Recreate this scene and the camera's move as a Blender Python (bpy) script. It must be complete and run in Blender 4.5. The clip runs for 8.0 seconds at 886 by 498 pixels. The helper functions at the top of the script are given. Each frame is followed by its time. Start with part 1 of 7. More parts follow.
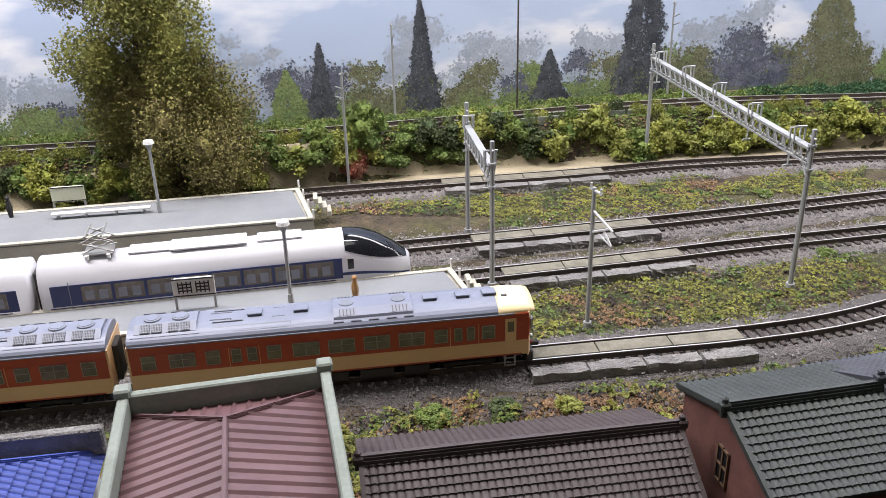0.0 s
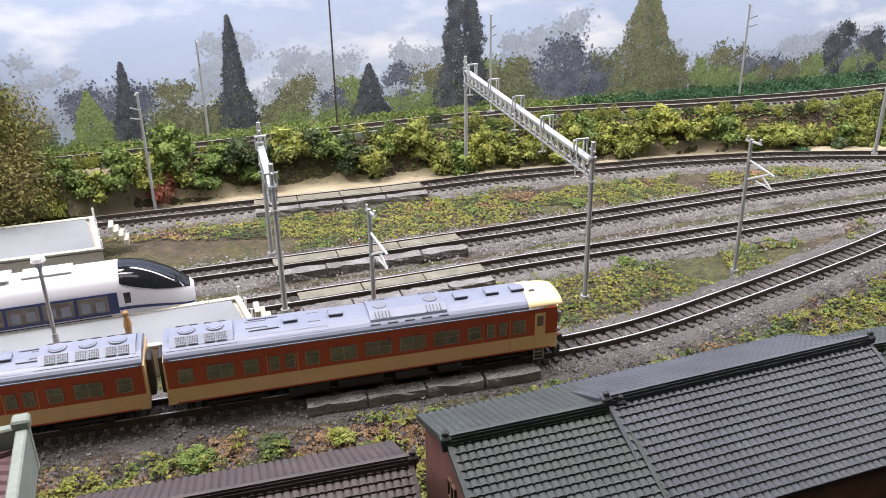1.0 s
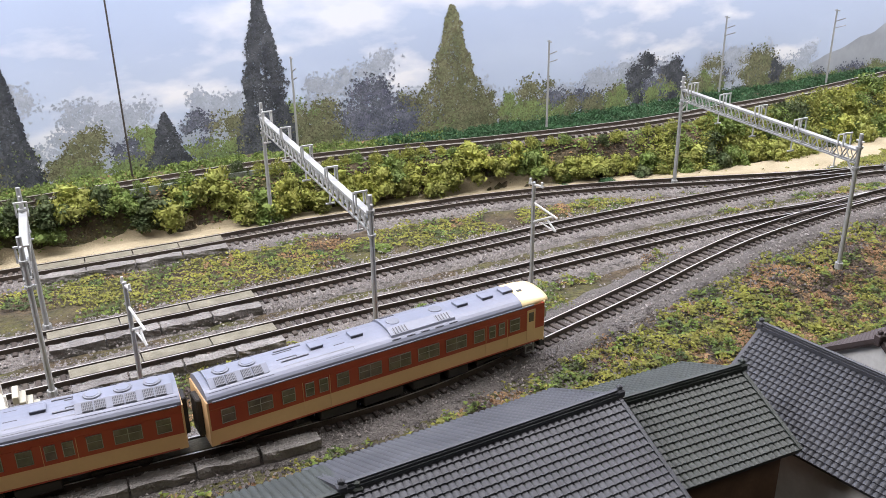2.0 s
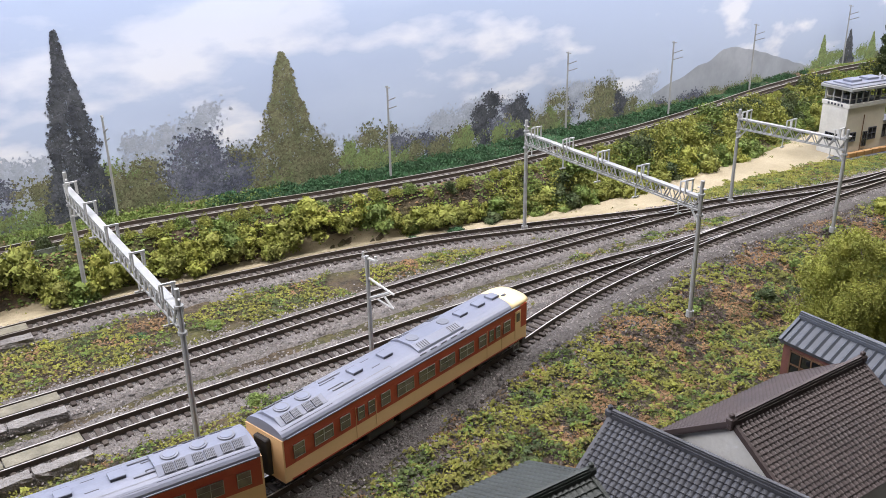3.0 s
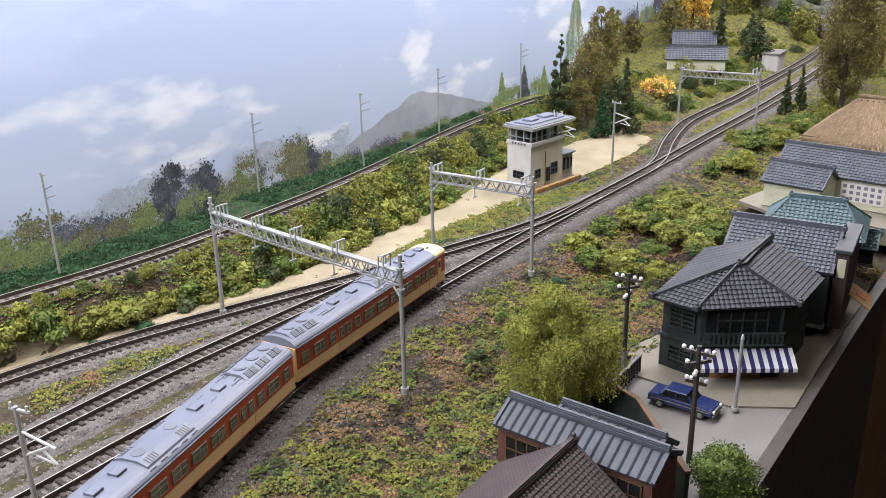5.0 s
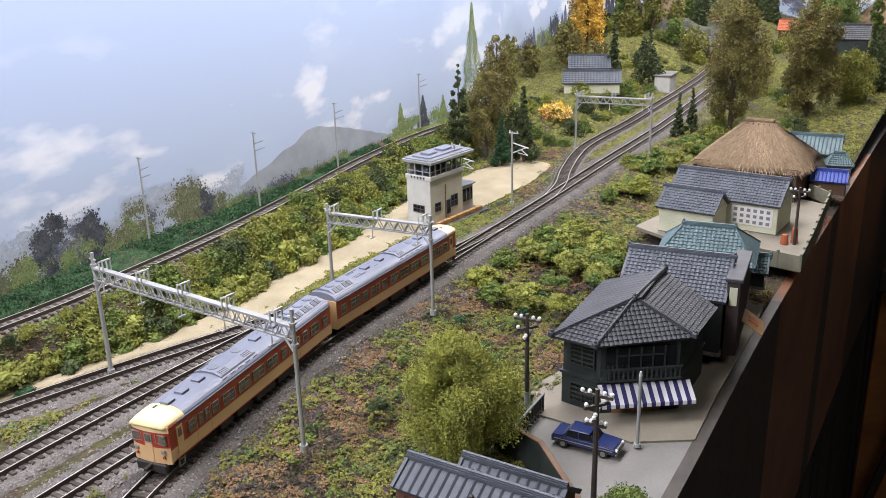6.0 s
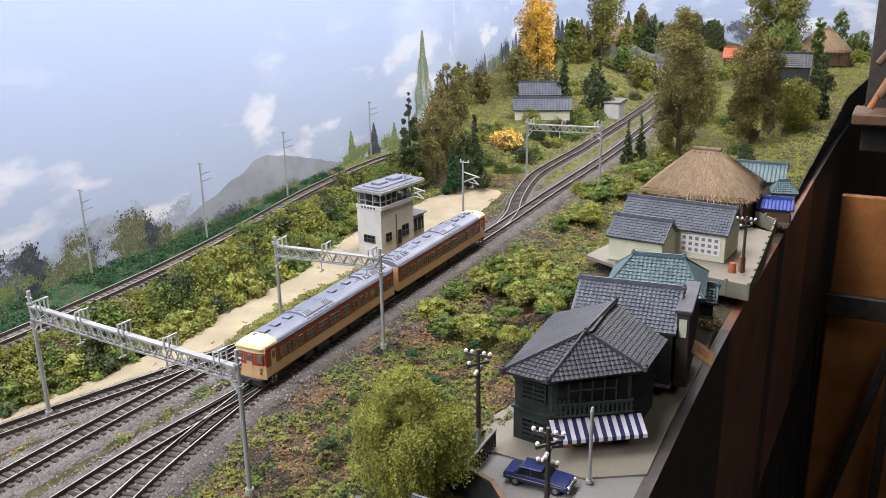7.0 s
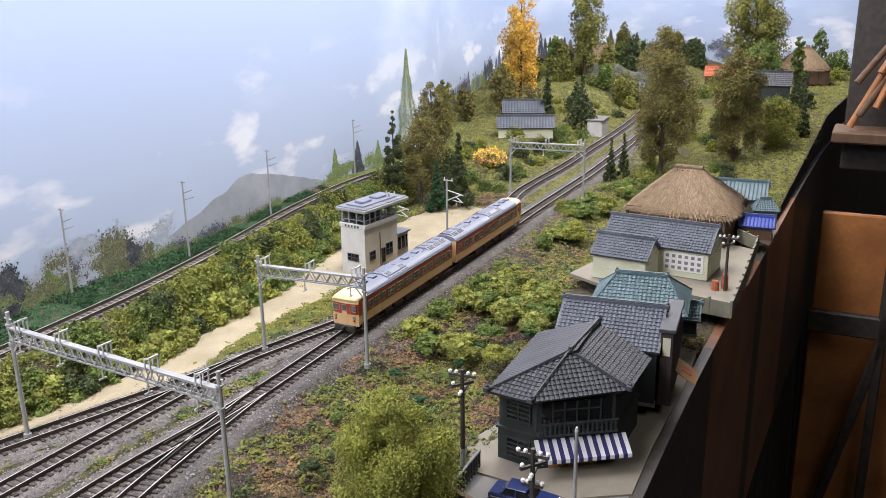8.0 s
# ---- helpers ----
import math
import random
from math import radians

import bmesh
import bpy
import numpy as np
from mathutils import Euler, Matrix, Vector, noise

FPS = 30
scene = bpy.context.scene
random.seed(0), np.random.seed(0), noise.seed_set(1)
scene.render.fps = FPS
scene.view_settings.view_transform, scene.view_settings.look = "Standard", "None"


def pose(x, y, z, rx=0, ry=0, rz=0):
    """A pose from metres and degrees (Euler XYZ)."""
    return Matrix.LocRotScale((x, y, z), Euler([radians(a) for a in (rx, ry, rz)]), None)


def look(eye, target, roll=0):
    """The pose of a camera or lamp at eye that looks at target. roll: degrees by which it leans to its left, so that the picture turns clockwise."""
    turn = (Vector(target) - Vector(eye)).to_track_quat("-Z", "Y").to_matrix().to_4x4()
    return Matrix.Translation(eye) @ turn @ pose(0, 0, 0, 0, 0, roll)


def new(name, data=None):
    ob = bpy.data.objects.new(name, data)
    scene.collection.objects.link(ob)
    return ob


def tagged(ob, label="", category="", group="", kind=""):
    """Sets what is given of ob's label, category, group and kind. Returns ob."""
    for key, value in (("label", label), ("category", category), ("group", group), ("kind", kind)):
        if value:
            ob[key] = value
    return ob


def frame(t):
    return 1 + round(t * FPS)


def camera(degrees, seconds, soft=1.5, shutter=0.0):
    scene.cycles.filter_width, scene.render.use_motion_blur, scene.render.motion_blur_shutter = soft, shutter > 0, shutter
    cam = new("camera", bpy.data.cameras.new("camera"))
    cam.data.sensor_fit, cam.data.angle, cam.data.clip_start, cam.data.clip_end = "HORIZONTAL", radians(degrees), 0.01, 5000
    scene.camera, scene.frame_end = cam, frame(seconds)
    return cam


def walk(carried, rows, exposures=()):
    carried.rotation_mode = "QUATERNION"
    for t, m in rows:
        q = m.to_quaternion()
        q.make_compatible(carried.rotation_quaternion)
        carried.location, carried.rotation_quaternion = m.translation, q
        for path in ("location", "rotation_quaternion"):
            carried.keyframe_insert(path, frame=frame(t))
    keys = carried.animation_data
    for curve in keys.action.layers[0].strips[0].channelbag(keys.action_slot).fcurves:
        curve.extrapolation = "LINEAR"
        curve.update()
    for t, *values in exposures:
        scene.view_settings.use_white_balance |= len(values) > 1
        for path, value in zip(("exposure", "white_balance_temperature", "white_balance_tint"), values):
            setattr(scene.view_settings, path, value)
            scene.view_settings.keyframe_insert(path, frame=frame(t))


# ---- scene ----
cam = camera(53.33, 8.0, soft=0.8)
PATH = [
    (0, look((0.01626, -0.33772, 0.17303), (-0.00358, -0.15732, 0.08901), -1.44)),
    (0.5, look((0.03817, -0.33151, 0.17244), (0.02825, -0.15002, 0.08899), -1.22)),
    (1, look((0.06156, -0.32352, 0.17337), (0.06384, -0.14153, 0.09045), -1.02)),
    (1.5, look((0.08225, -0.31853, 0.17749), (0.09940, -0.13674, 0.09589), -0.48)),
    (1.7, look((0.08961, -0.31646, 0.17805), (0.11220, -0.13455, 0.09806), -0.67)),
    (2.8, look((0.12015, -0.28431, 0.18790), (0.17306, -0.10709, 0.11180), -0.99)),
    (3, look((0.12466, -0.27736, 0.18923), (0.18335, -0.10156, 0.11407), -1.02)),
    (3.5, look((0.13306, -0.26470, 0.19504), (0.20747, -0.09496, 0.11986), -0.92)),
    (4, look((0.14169, -0.25767, 0.19909), (0.22887, -0.09294, 0.12655), -0.82)),
    (4.5, look((0.14813, -0.24953, 0.20065), (0.25136, -0.09405, 0.12874), -0.91)),
    (5, look((0.15489, -0.24745, 0.20154), (0.26910, -0.09902, 0.13137), -1.18)),
    (5.2, look((0.15864, -0.24684, 0.20388), (0.27696, -0.10162, 0.13381), -1.43)),
    (6.5, look((0.17340, -0.24247, 0.21219), (0.30817, -0.10929, 0.14815), -1.24)),
    (7, look((0.17574, -0.24119, 0.21465), (0.31419, -0.11086, 0.15264), -1.02)),
    (7.5, look((0.17567, -0.24078, 0.21714), (0.31589, -0.11145, 0.15703), -1.02)),
    (8, look((0.17683, -0.24047, 0.21581), (0.31856, -0.11206, 0.15729), -0.81)),
]
# the camera brightens its picture as it swings off the platform
EXPOSURES = [(0, 0.0), (0.5, 0.0), (1, 0.24), (1.7, 0.22), (2.8, 0.08), (3.5, 0.0), (4, -0.08), (4.5, -0.05), (5, 0.0), (8, -0.03)]
walk(cam, PATH, EXPOSURES)
U = 0.001  # the layout is an N-scale model: all sizes below are in millimetres


# ---- world, lamps, room ----
world = bpy.data.worlds.new("room_dusk")
scene.world = world
world.use_nodes = True
world.node_tree.nodes["Background"].inputs[0].default_value = (0.75, 0.85, 1.0, 1)
world.node_tree.nodes["Background"].inputs[1].default_value = 0.02


def area_lamp(name, eye, target, sx, sy, watts, colour):
    data = bpy.data.lights.new(name, "AREA")
    data.shape, data.size, data.size_y, data.energy, data.color = "RECTANGLE", sx, sy, watts, colour
    ob = new(name, data)
    ob.matrix_world = look(eye, target)
    return ob


for lx, ly, lw, watts in ((-0.35, -0.035, 0.6, 7.0), (0.28, 0.13, 0.6, 4.7), (0.90, 0.20, 0.6, 5.2), (1.50, 0.42, 0.6, 5.4), (1.92, 0.60, 0.6, 3.8)):
    area_lamp("layout_lamp", (lx, ly, 0.52), (lx, ly + 0.02, 0.0), lw, 0.10, watts, (1.0, 0.95, 0.97))
area_lamp("room_lamp", (0.2, -1.0, 1.35), (0.3, 0.2, 0.0), 0.9, 0.5, 4.0, (1.0, 0.95, 0.90))
scene.view_settings.exposure = 0.0


# ---- materials ----
def ramp_mix(nt, fac, a, b):
    mix = nt.nodes.new("ShaderNodeMix")
    mix.data_type = "RGBA"
    nt.links.new(fac, mix.inputs[0])
    for socket, v in ((mix.inputs[6], a), (mix.inputs[7], b)):
        if isinstance(v, tuple):
            socket.default_value = (*v, 1)
        else:
            nt.links.new(v, socket)
    return mix.outputs[2]


def noise_fac(nt, coord, feature, low=0.35, high=0.65, detail=4.0):
    """A noise between 0 and 1, with blots of that many millimetres."""
    n = nt.nodes.new("ShaderNodeTexNoise")
    n.inputs["Scale"].default_value = 1000.0 / feature
    n.inputs["Detail"].default_value = detail
    nt.links.new(coord, n.inputs["Vector"])
    m = nt.nodes.new("ShaderNodeMapRange")
    m.inputs[1].default_value, m.inputs[2].default_value = low, high
    nt.links.new(n.outputs["Fac"], m.inputs[0])
    return m.outputs[0]


def material(name, colour, other=None, rough=0.6, metal=0.0, coarse=30.0, fine=3.0, dirt=0.3, bump=0.15, bump_mm=0.25, random=0.0, island=False, coat=0.0):
    """Paint, plastic, stone or foliage: two colours in coarse blots, fine speckle, a fine relief; random: how far pieces differ."""
    m = bpy.data.materials.new(name)
    m.use_nodes = True
    nt = m.node_tree
    b = nt.nodes["Principled BSDF"]
    coord = nt.nodes.new("ShaderNodeTexCoord").outputs["Object"]
    other = other or tuple(c * 0.72 for c in colour)
    out = ramp_mix(nt, noise_fac(nt, coord, coarse), colour, other)
    speck = noise_fac(nt, coord, fine, 0.3, 0.75, 6.0)
    scale = nt.nodes.new("ShaderNodeMath")
    scale.operation = "MULTIPLY"
    scale.inputs[1].default_value = dirt
    nt.links.new(speck, scale.inputs[0])
    out = ramp_mix(nt, scale.outputs[0], out, tuple(c * 0.45 for c in colour))
    if random:
        src = nt.nodes.new("ShaderNodeNewGeometry").outputs["Random Per Island"] if island else nt.nodes.new("ShaderNodeObjectInfo").outputs["Random"]
        hsv = nt.nodes.new("ShaderNodeHueSaturation")
        for socket, lo, hi in (("Value", 1 - random, 1 + random), ("Hue", 0.5 - 0.06 * random, 0.5 + 0.05 * random)):
            mr = nt.nodes.new("ShaderNodeMapRange")
            mr.inputs[3].default_value, mr.inputs[4].default_value = lo, hi
            nt.links.new(src, mr.inputs[0])
            nt.links.new(mr.outputs[0], hsv.inputs[socket])
        nt.links.new(out, hsv.inputs["Color"])
        out = hsv.outputs[0]
    nt.links.new(out, b.inputs["Base Color"])
    b.inputs["Roughness"].default_value, b.inputs["Metallic"].default_value = rough, metal
    b.inputs["Coat Weight"].default_value = coat
    if bump:
        bp = nt.nodes.new("ShaderNodeBump")
        bp.inputs["Strength"].default_value, bp.inputs["Distance"].default_value = bump, bump_mm * U
        nt.links.new(noise_fac(nt, coord, fine * 0.6, 0.2, 0.8, 5.0), bp.inputs["Height"])
        nt.links.new(bp.outputs[0], b.inputs["Normal"])
    return m


def ground_material():
    m = bpy.data.materials.new("soil")
    m.use_nodes = True
    nt = m.node_tree
    b = nt.nodes["Principled BSDF"]
    coord = nt.nodes.new("ShaderNodeTexCoord").outputs["Object"]
    soil = ramp_mix(nt, noise_fac(nt, coord, 6.0), (0.042, 0.032, 0.022), (0.115, 0.085, 0.05))
    green = ramp_mix(nt, noise_fac(nt, coord, 4.0), (0.04, 0.045, 0.016), (0.10, 0.095, 0.03))
    out = ramp_mix(nt, noise_fac(nt, coord, 55.0, 0.42, 0.55), soil, green)
    out = ramp_mix(nt, noise_fac(nt, coord, 1.6, 0.45, 0.75), out, (0.055, 0.045, 0.03))
    nt.links.new(out, b.inputs["Base Color"])
    b.inputs["Roughness"].default_value = 0.95
    bp = nt.nodes.new("ShaderNodeBump")
    bp.inputs["Strength"].default_value, bp.inputs["Distance"].default_value = 1.0, 2.0 * U
    nt.links.new(noise_fac(nt, coord, 2.0, 0.2, 0.8, 6.0), bp.inputs["Height"])
    nt.links.new(bp.outputs[0], b.inputs["Normal"])
    return m


def sky_print_material():
    """The printed sky of the backdrop: pale at the foot, blue above, with soft clouds."""
    m = bpy.data.materials.new("sky_print")
    m.use_nodes = True
    nt = m.node_tree
    b = nt.nodes["Principled BSDF"]
    coord = nt.nodes.new("ShaderNodeTexCoord").outputs["Object"]
    sep = nt.nodes.new("ShaderNodeSeparateXYZ")
    nt.links.new(coord, sep.inputs[0])
    up = nt.nodes.new("ShaderNodeMapRange")
    up.inputs[1].default_value, up.inputs[2].default_value = 0.04, 0.22
    nt.links.new(sep.outputs[2], up.inputs[0])
    sky = ramp_mix(nt, up.outputs[0], (0.37, 0.44, 0.575), (0.265, 0.345, 0.52))
    stretch = nt.nodes.new("ShaderNodeMapping")
    stretch.inputs["Scale"].default_value = (1.0, 1.0, 2.6)
    nt.links.new(coord, stretch.inputs[0])
    cloud = noise_fac(nt, stretch.outputs[0], 95.0, 0.53, 0.63, 10.0)
    low = nt.nodes.new("ShaderNodeMapRange")
    low.inputs[1].default_value, low.inputs[2].default_value = 0.17, 0.07
    nt.links.new(sep.outputs[2], low.inputs[0])
    both = nt.nodes.new("ShaderNodeMath")
    both.operation = "MULTIPLY"
    nt.links.new(cloud, both.inputs[0])
    nt.links.new(low.outputs[0], both.inputs[1])
    wisp = noise_fac(nt, stretch.outputs[0], 260.0, 0.48, 0.72, 6.0)
    sky = ramp_mix(nt, wisp, sky, (0.425, 0.50, 0.63))
    sky = ramp_mix(nt, both.outputs[0], sky, (0.64, 0.66, 0.70))
    nt.links.new(sky, b.inputs["Base Color"])
    b.inputs["Roughness"].default_value = 0.75
    return m


SOIL = ground_material()
SKY = sky_print_material()
BALLAST = material("ballast", (0.27, 0.25, 0.235), (0.18, 0.165, 0.155), 0.9, coarse=14, fine=1.1, dirt=0.95, bump=1.0, bump_mm=1.0)
DARKBALLAST = material("dark_ballast", (0.185, 0.17, 0.162), (0.115, 0.105, 0.10), 0.9, coarse=14, fine=1.1, dirt=0.95, bump=1.0, bump_mm=1.0)
STONE = material("ballast_stone", (0.285, 0.262, 0.252), (0.17, 0.158, 0.155), 0.9, coarse=9, fine=0.7, dirt=0.35, random=0.42, island=True)
DARKSTONE = material("dark_ballast_stone", (0.15, 0.135, 0.13), (0.085, 0.078, 0.078), 0.9, coarse=12, fine=0.7, dirt=0.35, random=0.6, island=True)
SAND = material("sand", (0.42, 0.36, 0.245), (0.32, 0.275, 0.18), 0.95, coarse=25, fine=1.2, dirt=0.35, bump=0.6, bump_mm=0.6)
SLEEPER = material("sleeper", (0.045, 0.035, 0.03), (0.085, 0.07, 0.06), 0.8, coarse=6, fine=1, dirt=0.5, random=0.3)
RAIL = material("rail", (0.075, 0.058, 0.045), (0.045, 0.035, 0.028), 0.6, 0.2, coarse=12, fine=1, dirt=0.3)
RAILHEAD = material("polished_rail_head", (0.80, 0.77, 0.72), (0.62, 0.58, 0.53), 0.42, 0.75, coarse=25, fine=1, dirt=0.15, bump=0)
MAST = material("grey_mast", (0.36, 0.37, 0.37), (0.30, 0.31, 0.31), 0.5, 0.2, coarse=14, fine=1, dirt=0.15)
MASTWHITE = material("pale_grey_mast", (0.55, 0.56, 0.56), None, 0.5, coarse=14, fine=1, dirt=0.15)
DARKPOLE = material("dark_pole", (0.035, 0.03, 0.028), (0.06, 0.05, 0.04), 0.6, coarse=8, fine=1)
WHITE = material("white_plastic", (0.78, 0.78, 0.76), (0.70, 0.70, 0.68), 0.4, coarse=20, fine=1, dirt=0.08)
CONCRETE = material("grey_concrete", (0.27, 0.26, 0.25), (0.15, 0.14, 0.135), 0.9, coarse=12, fine=2, dirt=0.6, bump=0.9, bump_mm=0.8)
PLANK = material("grey_plank", (0.23, 0.215, 0.165), (0.145, 0.135, 0.10), 0.85, coarse=6, fine=1.0, dirt=0.6, bump=0.5, bump_mm=0.4)
PAVING = material("platform_paving", (0.20, 0.21, 0.22), (0.165, 0.175, 0.185), 0.8, coarse=30, fine=1.5, dirt=0.15)
KERB = material("platform_kerb", (0.50, 0.48, 0.40), (0.41, 0.39, 0.32), 0.8, coarse=15, fine=1.5, dirt=0.25)
ROOM = material("dark_room", (0.10, 0.085, 0.075), None, 0.9, coarse=400, fine=60, bump=0)
WARMWOOD = material("warm_timber", (0.50, 0.21, 0.07), (0.33, 0.13, 0.045), 0.45, coarse=50, fine=5, dirt=0.4)
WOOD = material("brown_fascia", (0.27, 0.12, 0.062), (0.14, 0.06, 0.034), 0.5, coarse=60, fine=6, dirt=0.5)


# ---- mesh helpers (millimetres) ----
def link(name, mesh, parent=None, label="", mat=None):
    ob = new(name, mesh)
    if mat is not None:
        mesh.materials.append(mat)
    if parent is not None:
        ob.parent = parent
    if label:
        ob["label"] = label
    return ob


def part(name, bm, mat, parent=None, label="", smooth=False):
    """Links a bmesh, in millimetres, as one mesh object under a thing or a part."""
    for v in bm.verts:
        v.co *= U
    for f in bm.faces:
        f.smooth = smooth
    mesh = bpy.data.meshes.new(name)
    bm.to_mesh(mesh)
    bm.free()
    return link(name, mesh, parent, label, mat)


def pydata(name, verts, faces, mat, parent=None, label="", smooth=False):
    mesh = bpy.data.meshes.new(name)
    mesh.from_pydata((np.asarray(verts, float) * U).tolist(), [], faces if isinstance(faces, list) else faces.tolist())
    if smooth:
        mesh.polygons.foreach_set("use_smooth", [True] * len(mesh.polygons))
    mesh.update()
    return link(name, mesh, parent, label, mat)


def thing(name, x, y, z, rz=0.0, label="", category="", group="", kind=""):
    ob = new(name)
    ob.empty_display_size = 0.005
    ob.matrix_world = pose(x * U, y * U, z * U, 0, 0, rz)
    return tagged(ob, label, category, group, kind)


def box(bm, c, s, bevel=0.0, rot=None):
    m = Matrix.Translation(c)
    if rot is not None:
        m = m @ Euler([radians(a) for a in rot]).to_matrix().to_4x4()
    geo = bmesh.ops.create_cube(bm, size=1.0, matrix=m @ Matrix.Diagonal((*s, 1)))
    if bevel:
        edges = list({e for v in geo["verts"] for e in v.link_edges})
        bmesh.ops.bevel(bm, geom=edges, offset=bevel, segments=1, affect="EDGES")
    return bm


def rod(bm, a, b, r0, r1=None, seg=8):
    a, b = Vector(a), Vector(b)
    d = b - a
    m = Matrix.Translation((a + b) / 2) @ d.to_track_quat("Z", "Y").to_matrix().to_4x4()
    bmesh.ops.create_cone(bm, cap_ends=True, segments=seg, radius1=r0, radius2=r0 if r1 is None else r1, depth=d.length, matrix=m)
    return bm


def ball(bm, c, r, sub=1, scale=(1, 1, 1)):
    bmesh.ops.create_icosphere(bm, subdivisions=sub, radius=r, matrix=Matrix.Translation(c) @ Matrix.Diagonal((*scale, 1)))
    return bm


def prism(bm, outline, a, b, axis="x"):
    """A closed outline pushed from a to b along an axis; the outline lies in the other two, in order."""
    def at(p, h):
        return {"x": (h, p[0], p[1]), "y": (p[0], h, p[1]), "z": (p[0], p[1], h)}[axis]
    lo, hi = [bm.verts.new(at(p, a)) for p in outline], [bm.verts.new(at(p, b)) for p in outline]
    n = len(outline)
    faces = [bm.faces.new(lo[::-1]), bm.faces.new(hi)]
    faces += [bm.faces.new((lo[i], lo[(i + 1) % n], hi[(i + 1) % n], hi[i])) for i in range(n)]
    bmesh.ops.recalc_face_normals(bm, faces=faces)
    return bm


def B():
    return bmesh.new()


# ---- curves of the plan ----
def curve(points, step=2.0):
    """A smooth line through points, in even steps."""
    P = [np.array(p, float) for p in points]
    P = [2 * P[0] - P[1]] + P + [2 * P[-1] - P[-2]]
    out = []
    for i in range(1, len(P) - 2):
        a, b, c, d = P[i - 1:i + 3]
        for u in np.linspace(0, 1, 40, endpoint=False):
            out.append(0.5 * (2 * b + (c - a) * u + (2 * a - 5 * b + 4 * c - d) * u * u + (3 * b - a - 3 * c + d) * u ** 3))
    out = np.array(out + [P[-2]])
    s = np.r_[0, np.cumsum(np.linalg.norm(np.diff(out, axis=0), axis=1))]
    even = np.linspace(0, s[-1], max(2, int(s[-1] / step)))
    return np.stack([np.interp(even, s, out[:, k]) for k in range(out.shape[1])], 1)


def normals(line):
    d = np.gradient(line[:, :2], axis=0)
    d /= np.linalg.norm(d, axis=1)[:, None]
    return np.stack([-d[:, 1], d[:, 0]], 1)


def arc(line):
    return np.r_[0, np.cumsum(np.linalg.norm(np.diff(line[:, :2], axis=0), axis=1))]


def side(line, off):
    return line[:, :2] + normals(line) * off


T1 = curve([(-420, -165), (-200, -111.5), (30, -55), (94, -39.5), (139, -24), (188, 2.5), (253, 41), (294, 67), (340, 92), (415, 123), (468, 140),
            (592, 176), (733, 215), (859, 252), (1022, 298), (1146, 338), (1300, 390), (1480, 455), (1750, 560)])
T2 = curve([(-420, -112), (-200, -51), (31, 17), (109, 42), (178, 62), (242, 82), (313, 103), (352, 113), (400, 122), (440, 131.5)])
T3 = curve([(-420, -72), (-200, -9), (-21, 41), (88, 73), (189, 106), (259, 128), (337, 148), (394, 161), (430, 169), (460, 174)])
T4 = curve([(-420, 14), (-200, 76), (-88, 106), (34, 136), (100, 155), (170, 168), (206, 175), (270, 180), (340, 178), (408, 174), (460, 174),
            (500, 174), (545, 174), (592, 180), (640, 190)])
T5 = curve([(-450, 52), (-270, 94), (-124, 127), (68, 188), (150, 204), (224, 212), (316, 228), (400, 254), (471, 280), (552, 316), (640, 358),
            (740, 396), (830, 418), (920, 440)])
T6 = curve([(733, 215), (770, 233), (810, 259), (861, 288), (904, 308), (956, 324), (1038, 346), (1139, 378), (1257, 415), (1422, 472), (1700, 585)])
EDGE = curve([(-450, -330), (-100, -235), (200, -152), (330, -112), (462, -75), (637, -24), (882, 41), (1232, 132), (1500, 196), (1950, 285)], 10)
FOOT = curve([(-450, 28), (-300, 62), (-147, 99), (2, 150), (84, 166), (136, 178), (206, 189), (280, 195), (350, 199), (420, 212), (480, 234), (560, 262),
              (620, 296), (700, 325), (800, 350), (900, 370)], 10)
WALL = curve([(-470, 80), (-280, 124), (-124, 160), (68, 220), (150, 237), (224, 249), (316, 275), (415, 307), (471, 323), (552, 348), (640, 384), (740, 423), (850, 452), (1000, 520),
              (1150, 640), (1320, 730), (1540, 830), (1800, 900), (2050, 820), (2150, 600), (2180, 250)], 10)


def y_on(line, x):
    return np.interp(x, line[:, 0], line[:, 1])


def land(x, y):
    """The height of the ground: flat by the tracks, an embankment under the raised line, a low shoulder at the front."""
    foot, top = y_on(FOOT, x), y_on(T5, np.minimum(x, 900))
    foot = np.where(x > 850, np.maximum(foot, y_on(T6, x) + 30), foot)
    top = np.where(x > 850, np.maximum(top, foot + 70), top)
    k = np.clip((y - foot) / np.maximum(top - 12 - foot, 8.0), 0, 1)
    z = -3.0 + (26.0 - 14.0 * np.clip((x - 900) / 150.0, 0, 1)) * k * k * (3 - 2 * k)
    front = y_on(T1, x) - 16
    q = np.clip((front - 8 - y) / 55.0, 0, 1) * np.clip((1100 - x) / 200.0, 0, 1)
    z = z - 9.5 * q * q * (3 - 2 * q)
    far = np.clip((x - 950) / 500.0, 0, 1)
    return z + far * far * 30.0 * np.clip((np.abs(y - y_on(T1, x)) - 30) / 150.0, 0, 1)


def bumps(x, y):
    return 1.1 * noise.noise((x * 0.09, y * 0.09, 0)) + 0.5 * noise.noise((x * 0.35, y * 0.35, 3))


